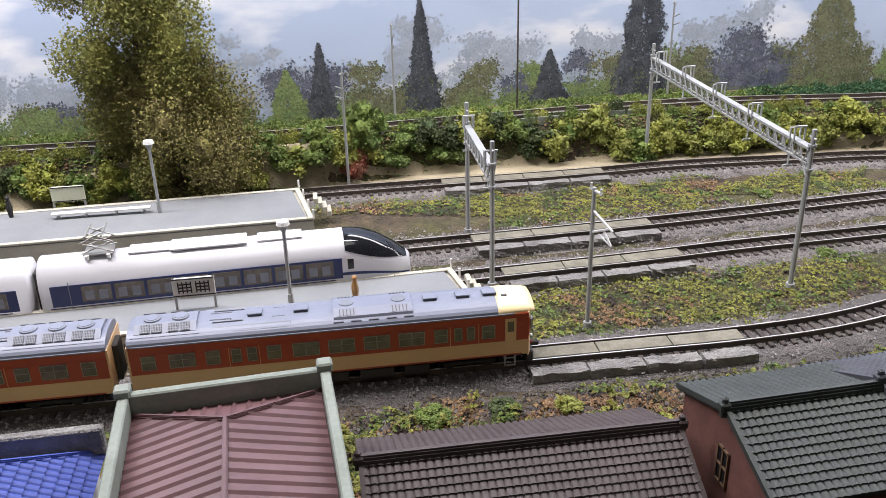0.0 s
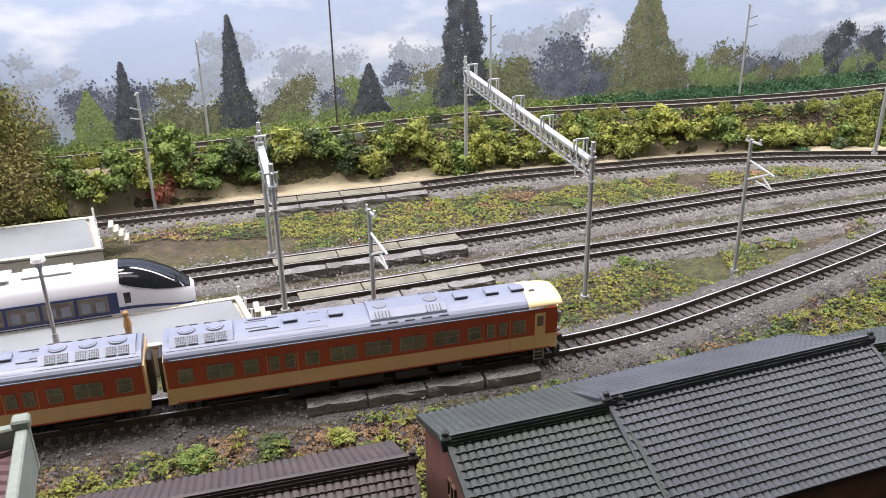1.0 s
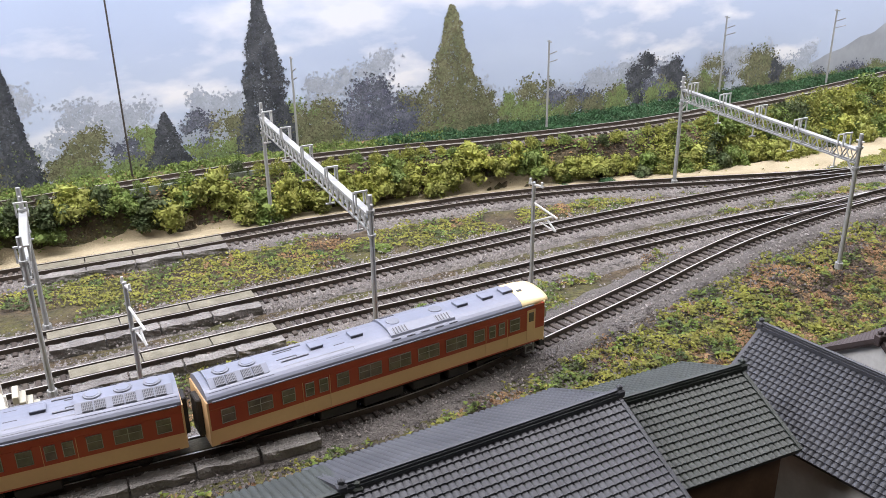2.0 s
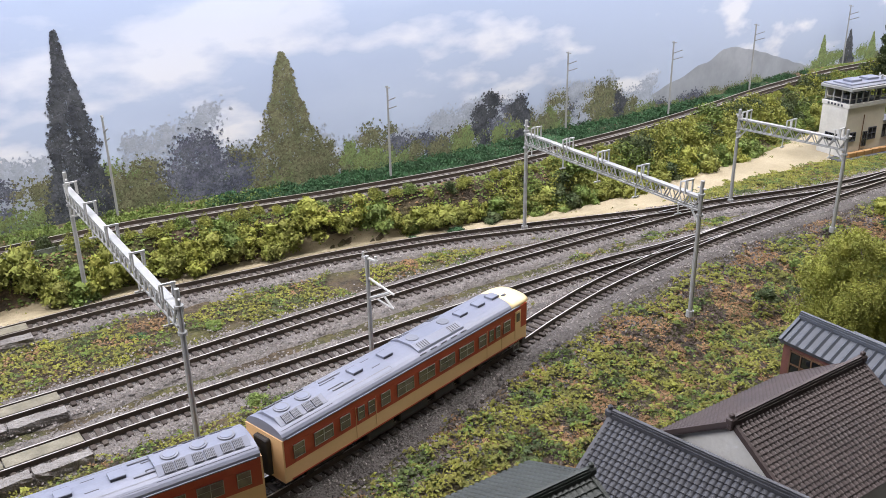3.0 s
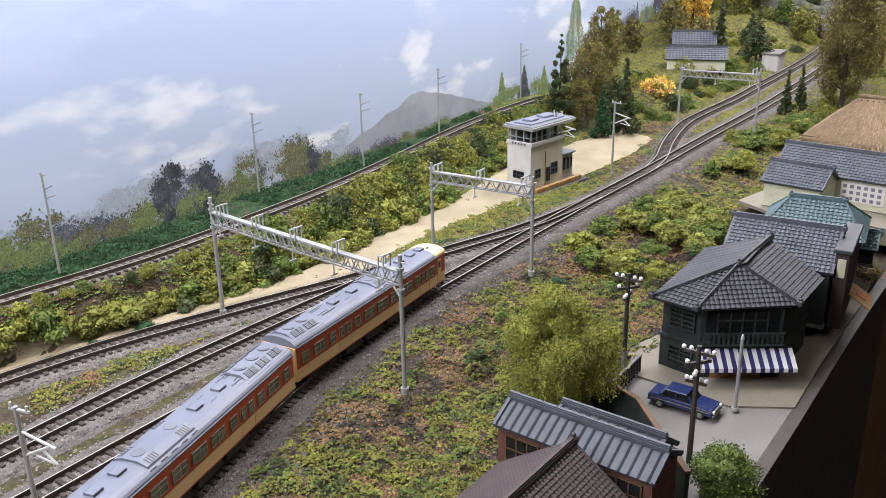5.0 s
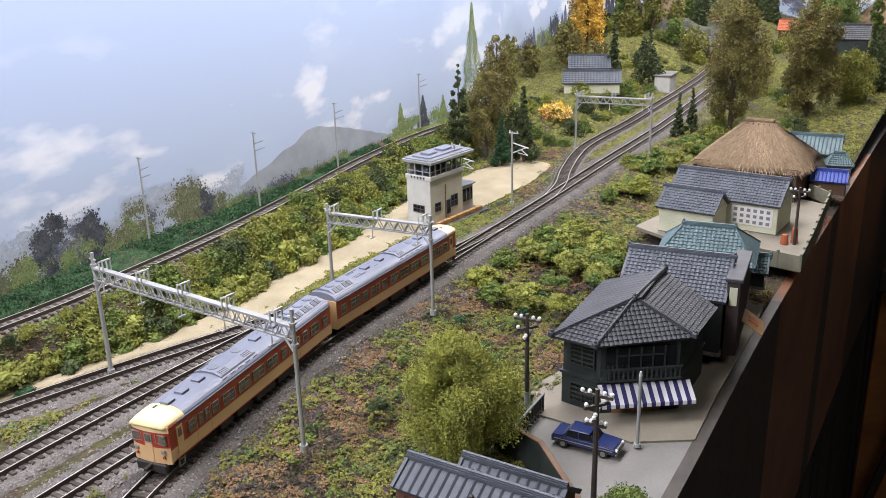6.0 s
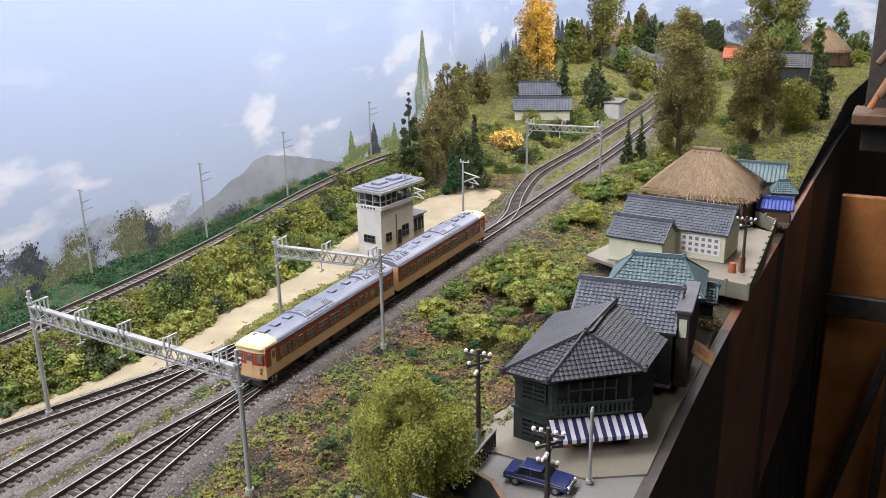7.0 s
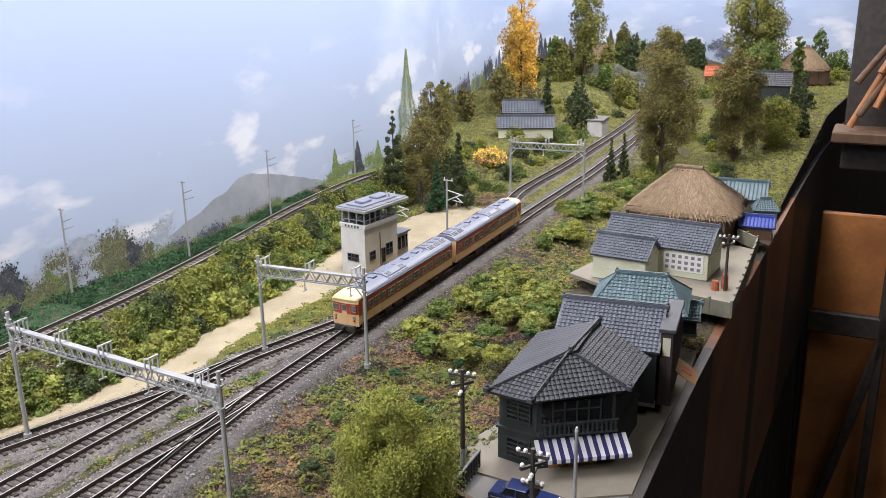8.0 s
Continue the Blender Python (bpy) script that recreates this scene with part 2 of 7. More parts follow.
def build_ground():
    xs = np.arange(-450, 2150, 6.0)
    rows = 110
    verts = []
    for x in xs:
        y0, y1 = y_on(EDGE, x), y_on(WALL, min(x, 2040)) + 4
        ys = np.linspace(y0, y1, rows)
        zs = land(np.full(rows, x), ys)
        for y, z in zip(ys, zs):
            if 385 < x < 670 and y < np.interp(x, [385, 432, 462, 560, 670], [-85, -14, 6, 22, 28]):
                z -= 5.0
            verts.append((x, y, z + bumps(x, y)))
    n = len(xs)
    faces = [(i * rows + j, (i + 1) * rows + j, (i + 1) * rows + j + 1, i * rows + j + 1) for i in range(n - 1) for j in range(rows - 1)]
    ob = pydata("ground", verts, faces, SOIL, smooth=True)
    tagged(ob, "brown and mossy green model scenery ground", "ground", kind="structure")


def strip(name, line, half, z, mat, wob=1.5, rows=9, label="", category="", crown=0.0):
    """A bed along a line with an uneven edge."""
    nrm, verts, faces = normals(line), [], []
    for i, (p, q) in enumerate(zip(line, nrm)):
        for j in range(rows):
            u = j / (rows - 1) * 2 - 1
            w = half + wob * noise.noise((p[0] * 0.08, p[1] * 0.08, u * 3))
            x, y = p[0] + q[0] * u * w, p[1] + q[1] * u * w
            edge = max(0.0, abs(u) - 0.62) / 0.38
            base = z if not callable(z) else z(x, y)
            verts.append((x, y, base + crown * (1 - edge * edge) - (3.0 * edge * edge if crown else 0) + 0.35 * noise.noise((x * 0.8, y * 0.8, 7))))
    faces = [(i * rows + j, (i + 1) * rows + j, (i + 1) * rows + j + 1, i * rows + j + 1) for i in range(len(line) - 1) for j in range(rows - 1)]
    faces = [f[::-1] for f in faces]
    ob = pydata(name, verts, faces, mat, smooth=True)
    return tagged(ob, label, category, kind="structure")


def backdrop():
    verts, faces = [], []
    for i, p in enumerate(WALL):
        verts += [(p[0], p[1], -10), (p[0], p[1], 520)]
    n = len(WALL)
    faces = [(2 * i, 2 * i + 2, 2 * i + 3, 2 * i + 1) for i in range(n - 1)]
    m = len(verts)
    back = WALL[:, :2] + normals(WALL) * 5
    for p in back:
        verts += [(p[0], p[1], -10), (p[0], p[1], 520)]
    faces += [(m + 2 * i, m + 2 * i + 1, m + 2 * i + 3, m + 2 * i + 2) for i in range(n - 1)]
    faces += [(2 * i + 1, 2 * i + 3, m + 2 * i + 3, m + 2 * i + 1) for i in range(n - 1)]
    ob = pydata("backdrop", verts, faces, SKY, smooth=True)
    tagged(ob, "curved printed backdrop of blue sky and clouds", "backdrop", kind="structure")


def room():
    bm = B()
    for c, s in (((850, 0, -920), (3300, 3100, 40)), ((850, 0, 1500), (3300, 3100, 40)), ((850, -1550, 290), (3300, 40, 2400)), ((850, 1550, 290), (3300, 40, 2400)),
                 ((-800, 0, 290), (40, 3100, 2400)), ((2500, 0, 290), (40, 3100, 2400))):
        box(bm, c, s)
    tagged(part("wall_room", bm, ROOM), "dim walls, floor and ceiling of the room", "wall", kind="structure")


# ---- track ----
RAILTOP = 1.5
GAUGE = 9.0


def sweep(line, off, z, w, h):
    p = side(line, off)
    q = normals(line)
    zz = z if not np.isscalar(z) else np.full(len(p), z)
    verts = []
    for i in range(len(p)):
        for du, dz in ((-w / 2, -h), (w / 2, -h), (w / 2, 0), (-w / 2, 0)):
            verts.append((p[i, 0] + q[i, 0] * du, p[i, 1] + q[i, 1] * du, zz[i] + dz))
    n = len(p)
    faces = [(4 * i + j, 4 * i + (j + 1) % 4, 4 * i + 4 + (j + 1) % 4, 4 * i + 4 + j) for i in range(n - 1) for j in range(4)]
    faces = [f[::-1] for f in faces] + [(0, 1, 2, 3), (4 * n - 1, 4 * n - 2, 4 * n - 3, 4 * n - 4)]
    return verts, faces


def track(line, z, label, near=(-200, 600), pitch=4.6, length=16.5):
    ob = thing("track", 0, 0, 0, label=label, category="railway track", group="tracks")
    rail_line = line[::2] if len(line) > 40 else line
    for off in (-GAUGE / 2 - 0.3, GAUGE / 2 + 0.3):
        v, f = sweep(rail_line, off, z, 0.85, 2.1)
        web = pydata("rail", v, f, RAIL, ob)
        v, f = sweep(rail_line, off, z + 0.12, 0.55, 0.2)
        pydata("rail_head", v, f, RAILHEAD, web, "polished rail head")
    s = arc(line)
    d = np.gradient(line[:, :2], axis=0)
    mesh = bpy.data.meshes.get("sleeper_block")
    if mesh is None:
        bm = box(B(), (0, 0, 0), (2.1, length, 1.3), 0.2)
        for v in bm.verts:
            v.co *= U
        mesh = bpy.data.meshes.new("sleeper_block")
        bm.to_mesh(mesh)
        bm.free()
        mesh.materials.append(SLEEPER)
    rest_v, rest_f, made = [], [], 0
    for t in np.arange(2.0, s[-1], pitch):
        x, y = np.interp(t, s, line[:, 0]), np.interp(t, s, line[:, 1])
        a = math.atan2(np.interp(t, s, d[:, 1]), np.interp(t, s, d[:, 0])) + random.uniform(-0.02, 0.02)
        zz = z - 2.5 + random.uniform(-0.15, 0.12)
        if near[0] < x < near[1] and made < 170:
            o = new("sleeper", mesh)
            o.parent = ob
            o.matrix_basis = Matrix.Translation((x * U, y * U, zz * U)) @ Matrix.Rotation(a, 4, "Z")
            made += 1
        else:
            c, sn, k = math.cos(a), math.sin(a), len(rest_v)
            for dz in (-0.65, 0.65):
                for lx, ly in ((-1, -length / 2), (1, -length / 2), (1, length / 2), (-1, length / 2)):
                    rest_v.append((x + lx * c - ly * sn, y + lx * sn + ly * c, zz + dz))
            rest_f += [(k + 4, k + 5, k + 6, k + 7), (k, k + 1, k + 5, k + 4), (k + 1, k + 2, k + 6, k + 5), (k + 2, k + 3, k + 7, k + 6), (k + 3, k, k + 4, k + 7)]
    if rest_f:
        tagged(pydata("sleeper_row", rest_v, rest_f, SLEEPER, ob), kind="stuff")
    return ob


def stones(name, lines, count, spread, z, mat, size=(0.5, 1.3), label="", category="", seed=3):
    """Loose stones in the bed: small uneven lumps."""
    rng = np.random.default_rng(seed)
    octa = np.array([(1, 0, -0.4), (-1, 0, -0.4), (0, 1, -0.4), (0, -1, -0.4), (0.1, 0, 0.9)], float)
    tri = np.array([(0, 2, 4), (2, 1, 4), (1, 3, 4), (3, 0, 4)])
    V, F, k = [], [], 0
    for line, n in zip(lines, count):
        idx = rng.integers(0, len(line), n)
        off = np.where(rng.random(n) < 0.7, rng.uniform(-spread, spread, n), rng.normal(0, spread * 0.75, n))
        off = np.clip(off, -spread * 1.5, spread * 1.5)
        nr = normals(line)
        p = line[idx, :2] + nr[idx] * off[:, None] + rng.uniform(-1, 1, (n, 2))
        for i in range(n):
            r = rng.uniform(*size)
            a = rng.uniform(0, 6.28)
            w = octa * (r * rng.uniform(0.6, 1.2, (5, 1))) * (1, rng.uniform(0.6, 1), 0.7)
            x = w[:, 0] * math.cos(a) - w[:, 1] * math.sin(a)
            y = w[:, 0] * math.sin(a) + w[:, 1] * math.cos(a)
            base = z if np.isscalar(z) else z(p[i, 0], p[i, 1])
            V.append(np.stack([x + p[i, 0], y + p[i, 1], w[:, 2] + base], 1))
            F.append(tri + k)
            k += 5
    ob = pydata(name, np.concatenate(V), np.concatenate(F), mat)
    return tagged(ob, label, category, kind="stuff")


# ---- masts ----
def gantry(near, far, height, beam_z, label):
    """Two posts with a lattice beam across the tracks, brackets and insulators on it."""
    n, f = np.array(near, float), np.array(far, float)
    span, ang = np.linalg.norm(f - n), math.degrees(math.atan2(f[1] - n[1], f[0] - n[0]))
    ob = thing("catenary_gantry", n[0], n[1], -2, ang, label, "catenary gantry", "gantries over the tracks")
    for x in (0, span):
        bm = rod(B(), (x, 0, 0), (x, 0, height + 2), 1.15, 0.95, 10)
        rod(bm, (x, 0, 0), (x, 0, 3), 2.0, 1.9, 10)
        rod(bm, (x, 0, beam_z - 9), (x, 0, beam_z - 8), 1.7, 1.7, 10)
        rod(bm, (x, 0, beam_z + 1), (x, 0, beam_z + 2), 1.7, 1.7, 10)
        part("post", bm, MAST, ob)
    w, h = 2.4, 6.0
    for y in (-w / 2, w / 2):
        for z in (beam_z - h, beam_z):
            part("chord", box(B(), (span / 2, y, z), (span, 0.7, 0.7)), MAST, ob)
    part("top_plate", box(B(), (span / 2, 0, beam_z + 0.5), (span, w + 0.7, 0.35)), MAST, ob)
    bm = B()
    k = max(4, int(span / 6.5))
    for y in (-w / 2, w / 2):
        for i in range(k):
            x0, x1 = span * i / k, span * (i + 1) / k
            a, b = ((x0, y, beam_z), ((x0 + x1) / 2, y, beam_z - h)), (((x0 + x1) / 2, y, beam_z - h), (x1, y, beam_z))
            for p, q in (a, b):
                rod(bm, p, q, 0.35, seg=4)
    part("lattice", bm, MAST, ob)
    for x in np.linspace(span * 0.07, span * 0.93, max(2, int(span / 33) + 1)):
        for dy in (-2.2, 2.2):
            part("bracket_post", box(B(), (x - 1.6, dy, beam_z + 3.2), (0.6, 0.6, 6.2)), MASTWHITE, ob)
            part("bracket_post", box(B(), (x + 1.6, dy, beam_z + 2.4), (0.6, 0.6, 4.6)), MASTWHITE, ob)
        part("bracket_bar", box(B(), (x - 1.6, 0, beam_z + 6.2), (0.8, 5.4, 0.7)), MASTWHITE, ob)
        part("bracket_bar", box(B(), (x, 2.2, beam_z + 5.6), (3.8, 0.6, 0.7), rot=(0, 20, 0)), MASTWHITE, ob)
        bm = rod(B(), (x + 4, 0, beam_z - h), (x + 4, 0, beam_z - h - 6), 0.4, seg=5)
        box(bm, (x + 4, 0, beam_z - h - 6), (0.8, 4.0, 0.7))
        part("hanger", bm, MASTWHITE, ob)
    bm = B()
    for x in (0, span):
        rod(bm, (x - 2.5, 0, height - 1.5), (x + 2.5, 0, height - 1.5), 0.4, seg=5)
        rod(bm, (x, 0, beam_z - 13), (x + (6 if x == 0 else -6), 0, beam_z - h), 0.5, seg=5)
    part("strut", bm, MASTWHITE, ob)
    return ob


def cantilever_mast(x, y, z, height, reach, rz, label="grey cantilever mast with a white bracket arm", group="cantilever masts"):
    ob = thing("cantilever_mast", x, y, z, rz, label, "catenary mast", group)
    bm = rod(B(), (0, 0, 0), (0, 0, height), 0.95, 0.8, 10)
    rod(bm, (0, 0, 0), (0, 0, 2.5), 1.7, 1.6, 10)
    part("post", bm, MAST, ob)
    bm = box(B(), (1.5, 0, height - 1), (8.5, 0.8, 0.7))
    rod(bm, (-2, 0, height - 1), (-2, 0, height + 1.2), 0.5, seg=6)
    rod(bm, (4.8, 0, height - 1), (4.8, 0, height + 1.0), 0.5, seg=6)
    part("crossbar", bm, MASTWHITE, ob)
    bm = rod(B(), (0, 0, height - 9), (reach, 0, height - 12.5), 0.5, seg=6)
    rod(bm, (0, 0, height - 18), (reach - 2, 0, height - 12), 0.5, seg=6)
    rod(bm, (reach * 0.55, 0, height - 14), (reach * 0.95, 0, height - 18.5), 0.45, seg=6)
    rod(bm, (reach * 0.95, 0, height - 18.5), (reach * 0.35, 0, height - 17), 0.35, seg=6)
    part("bracket_arm", bm, MASTWHITE, ob)
    return ob


def plain_pole(x, y, z, height, mat, r=0.8, label="", arm=True, rz=0.0):
    ob = thing("line_pole", x, y, z, rz, label, "pole", "poles along the raised line")
    part("post", rod(B(), (0, 0, 0), (0, 0, height), r, r * 0.8, 8), mat, ob)
    if arm:
        bm = rod(B(), (0, 0, height - 9), (9, 0, height - 5.5), 0.35, seg=5)
        rod(bm, (0, 0, height - 14), (10, 0, height - 10.5), 0.35, seg=5)
        box(bm, (0.5, 0, height - 0.8), (4.6, 0.7, 0.6))
        part("bracket_arm", bm, mat, ob)
    return ob


build_ground()
backdrop()
room()
for line, n in ((T1, "front"), (T2, "second"), (T3, "third"), (T4, "fourth")):
    strip("ballast_bed", line, 21.0 if n == "front" else 19.0, -4.1 + 0.05 * len(n), DARKBALLAST if n == "front" else BALLAST, 3.0, 11, "grey crushed-stone ballast bed under the %s track" % n, "ballast", crown=2.6)
strip("ballast_bed", T6, 13.0, -4.0, BALLAST, 3.0, 11, "grey ballast bed under the branching track", "ballast", crown=2.4)
strip("ballast_bed", T5, 9.5, 22.4, BALLAST, 1.5, 9, "brown ballast bed under the raised track", "ballast", crown=2.0)
track(T1, RAILTOP, "brown model track with bright rail heads carrying the railcar")
track(T2, RAILTOP, "brown model track beside the front platform")
track(T3, RAILTOP, "brown model track along the far platform")
track(T4, RAILTOP, "brown model track beside the sandy path")
track(T5, 26.5, "weathered raised track along the backdrop", near=(-100, 500))
track(T6, RAILTOP, "weathered track branching off at the points", near=(733, 1200))

gantry((0, -1), (-14.5, 56), 64, 55, "grey lattice gantry beside the platform end")
gantry((125, 5), (82, 164), 68, 62, "grey lattice gantry spanning the station tracks")
gantry((357, 46), (330, 181), 66, 60, "grey lattice gantry before the points")
gantry((498.5, 112), (474, 177.5), 60, 56, "pale lattice gantry near the signal tower")
gantry((922, 241), (893, 312), 60, 56, "far pale lattice gantry over two tracks")
cantilever_mast(39, -30, -3, 59, 14, -62)
cantilever_mast(196, 29, -3, 63, 14, -60)
cantilever_mast(704, 232, -3, 62, 15, -75)
cantilever_mast(647, 242, -3, 60, 17, -70)
plain_pole(-85, 114, -2, 66, MAST, 0.9, "grey pole with a small white arm beside the sandy path", rz=-100)
for x, y, zz, hh in ((-66, 168, 22, 57), (100, 222, 24, 57), (261, 231, 26, 56), (415, 300, 25, 56), (508, 309, 25, 56), (620, 359, 25, 56), (779, 426, 25, 56)):
    plain_pole(x, y, zz, hh, MAST, 0.75, "grey line pole with bracket arms beside the raised track", rz=-75)
plain_pole(6, 190, 22, 150, DARKPOLE, 0.55, "tall thin dark pole behind the raised track", arm=False)




# ---- foliage ----
def leaf_material(name, a, b, rnd=0.24, dirt=0.2):
    m = material(name, a, b, 0.85, coarse=9, fine=1.2, dirt=dirt, bump=0, random=rnd, island=True)
    return m


LEAF_OLIVE = leaf_material("olive_foam", (0.222, 0.218, 0.045), (0.125, 0.134, 0.032))
LEAF_GREEN = leaf_material("green_foam", (0.150, 0.205, 0.042), (0.085, 0.130, 0.030))
LEAF_DARK = leaf_material("dark_green_foam", (0.042, 0.066, 0.022), (0.070, 0.090, 0.030))
LEAF_LIME = leaf_material("lime_foam", (0.245, 0.248, 0.042), (0.165, 0.176, 0.034))
LEAF_YELLOW = leaf_material("golden_leaves", (0.735, 0.455, 0.061), (0.490, 0.298, 0.052))
LEAF_RED = leaf_material("dull_red_leaves", (0.298, 0.079, 0.052), (0.193, 0.088, 0.052))
LEAF_AUTUMN = leaf_material("brownish_leaves", (0.200, 0.180, 0.045), (0.110, 0.092, 0.030))
LEAF_BROWN = leaf_material("brown_turf", (0.27, 0.165, 0.082), (0.155, 0.10, 0.055))
LEAF_FLOWER = leaf_material("yellow_flowers", (0.85, 0.70, 0.06), (0.75, 0.36, 0.22), 0.2)
LEAF_EMERALD = leaf_material("emerald_foam", (0.028, 0.090, 0.030), (0.022, 0.060, 0.024))
BARK = material("bark", (0.11, 0.08, 0.055), (0.06, 0.045, 0.035), 0.9, coarse=5, fine=1, dirt=0.5)
PRINT_MIST = leaf_material("misty_tree_print", (0.43, 0.48, 0.57), (0.34, 0.385, 0.465), 0.10, 0.03)
PRINT_BLUE = leaf_material("bluish_tree_print", (0.075, 0.085, 0.125), (0.15, 0.165, 0.21), 0.45, 0.15)
PRINT_GREEN = leaf_material("green_tree_print", (0.13, 0.185, 0.075), (0.21, 0.265, 0.10), 0.45, 0.15)
PRINT_OLIVE = leaf_material("olive_tree_print", (0.11, 0.125, 0.065), (0.19, 0.19, 0.11), 0.5, 0.15)
PRINT_DARK = leaf_material("dark_conifer_print", (0.030, 0.036, 0.048), (0.085, 0.095, 0.11), 0.5, 0.15)
PRINT_HILL = material("hill_print", (0.36, 0.39, 0.44), (0.28, 0.31, 0.35), 0.8, coarse=30, fine=4, dirt=0.15, bump=0)


def leaves(points, size, rng, flat=None, aspect=0.7):
    """Small four-cornered leaves at the points, turned at random, or lying in one plane."""
    n = len(points)
    a = rng.normal(size=(n, 3))
    b = rng.normal(size=(n, 3))
    if flat is not None:
        a, b = a - (a @ flat)[:, None] * flat, b - (b @ flat)[:, None] * flat
    a /= np.linalg.norm(a, axis=1)[:, None]
    b -= (a * b).sum(1)[:, None] * a
    b /= np.linalg.norm(b, axis=1)[:, None] + 1e-9
    s = size * rng.uniform(0.6, 1.3, (n, 1))
    a, b = a * s, b * s * aspect
    v = np.stack([points - a, points + a, points + b * 1.7], 1).reshape(-1, 3)
    f = np.arange(3 * n).reshape(n, 3)
    return v, f


def crown_points(blobs, n, rng, shell=0.55):
    """Points in and on a set of blobs (x, y, z, rx, rz), denser at their skins, with gaps."""
    w = np.array([b[3] ** 2 for b in blobs])
    pick = rng.choice(len(blobs), n, p=w / w.sum())
    d = rng.normal(size=(n, 3))
    d /= np.linalg.norm(d, axis=1)[:, None]
    r = shell + (1 - shell) * rng.random((n, 1)) ** 0.6
    r = r * (1 + 0.22 * np.sin(d[:, :1] * 9 + pick[:, None]) * np.cos(d[:, 1:2] * 8))
    bl = np.array(blobs)[pick]
    return bl[:, :3] + d * r * np.stack([bl[:, 3], bl[:, 3], bl[:, 4]], 1)


def bush_mesh(name, seed, mat, width=16.0, height=12.0, n=2700, leaf=0.62, blobs=24):
    rng = np.random.default_rng(seed)
    bl = []
    for i in range(blobs):
        a, q = rng.uniform(0, 6.28), rng.random() ** 0.5 * width * 0.38
        r = rng.uniform(0.13, 0.23) * width
        bl.append((q * math.cos(a), q * math.sin(a), rng.uniform(0.15, 0.75) * height * (1 - 0.6 * (q / width / 0.38) ** 2) + 0.8, r, r * height / width * 1.05))
    p = crown_points(bl, n, rng)
    p = p[p[:, 2] > -1.0]
    v, f = leaves(p, leaf, rng)
    mesh = bpy.data.meshes.new(name)
    mesh.from_pydata((v * U).tolist(), [], f.tolist())
    mesh.materials.append(mat)
    core = []
    for b in bl:
        core.append((b[0], b[1], b[2], b[3] * 0.70, b[4] * 0.70))
    return mesh, core


def core_mesh(name, blobs, mat, seed=0):
    bm = B()
    for x, y, z, r, rz in blobs:
        bmesh.ops.create_icosphere(bm, subdivisions=1, radius=1.0, matrix=Matrix.Translation((x, y, z)) @ Matrix.Diagonal((r, r, rz, 1)))
    for v in bm.verts:
        v.co += Vector((noise.noise(v.co * 0.5), noise.noise(v.co * 0.5 + Vector((9, 0, 0))), noise.noise(v.co * 0.5 + Vector((0, 9, 0))))) * 1.2
        v.co *= U
    mesh = bpy.data.meshes.new(name)
    bm.to_mesh(mesh)
    bm.free()
    mesh.materials.append(mat)
    return mesh


CORE_DARK = material("foam_heart", (0.11, 0.125, 0.035), (0.07, 0.085, 0.028), 0.95, coarse=5, fine=0.8, dirt=0.5, bump=0.8, bump_mm=0.8)
BUSH = {}
HEDGE_OLIVE = leaf_material("olive_hedge_foam", (0.250, 0.268, 0.052), (0.150, 0.168, 0.036), 0.2)
HEDGE_LIME = leaf_material("lime_hedge_foam", (0.275, 0.290, 0.050), (0.185, 0.205, 0.038), 0.2)
for kind, mat in (("olive", HEDGE_OLIVE), ("green", LEAF_GREEN), ("dark", LEAF_DARK), ("lime", HEDGE_LIME), ("red", LEAF_RED), ("emerald", LEAF_EMERALD)):
    for v in range(3):
        m, core = bush_mesh("bush_" + kind, len(BUSH) * 7 + v, mat)
        BUSH[kind, v] = (m, core_mesh("bush_heart", core, mat))


BACK = {}


def bush(x, y, z, kind, size=1.0, tall=1.0, label="", group="", rng=random, back=False):
    if back:
        # rows behind the first are joined into one object for each colour
        m = BUSH[kind, rng.randrange(3)][0]
        v = np.empty(3 * len(m.vertices))
        m.vertices.foreach_get("co", v)
        a = rng.uniform(0, 6.28)
        v = v.reshape(-1, 3) / U * (size, size, size * tall)
        v = np.stack([v[:, 0] * math.cos(a) - v[:, 1] * math.sin(a) + x, v[:, 0] * math.sin(a) + v[:, 1] * math.cos(a) + y, v[:, 2] + z], 1)
        BACK.setdefault(kind, []).append(v[: 3 * 1500])
        return None
    ob = thing("bush", x, y, z, rng.uniform(0, 360), label, "bush", group)
    m, c = BUSH[kind, rng.randrange(3)]
    for name, mesh in (("foliage", m), ("twig_mass", c)):
        o = new(name, mesh)
        o.parent = ob
        o.scale = (size, size, size * tall)
    return ob


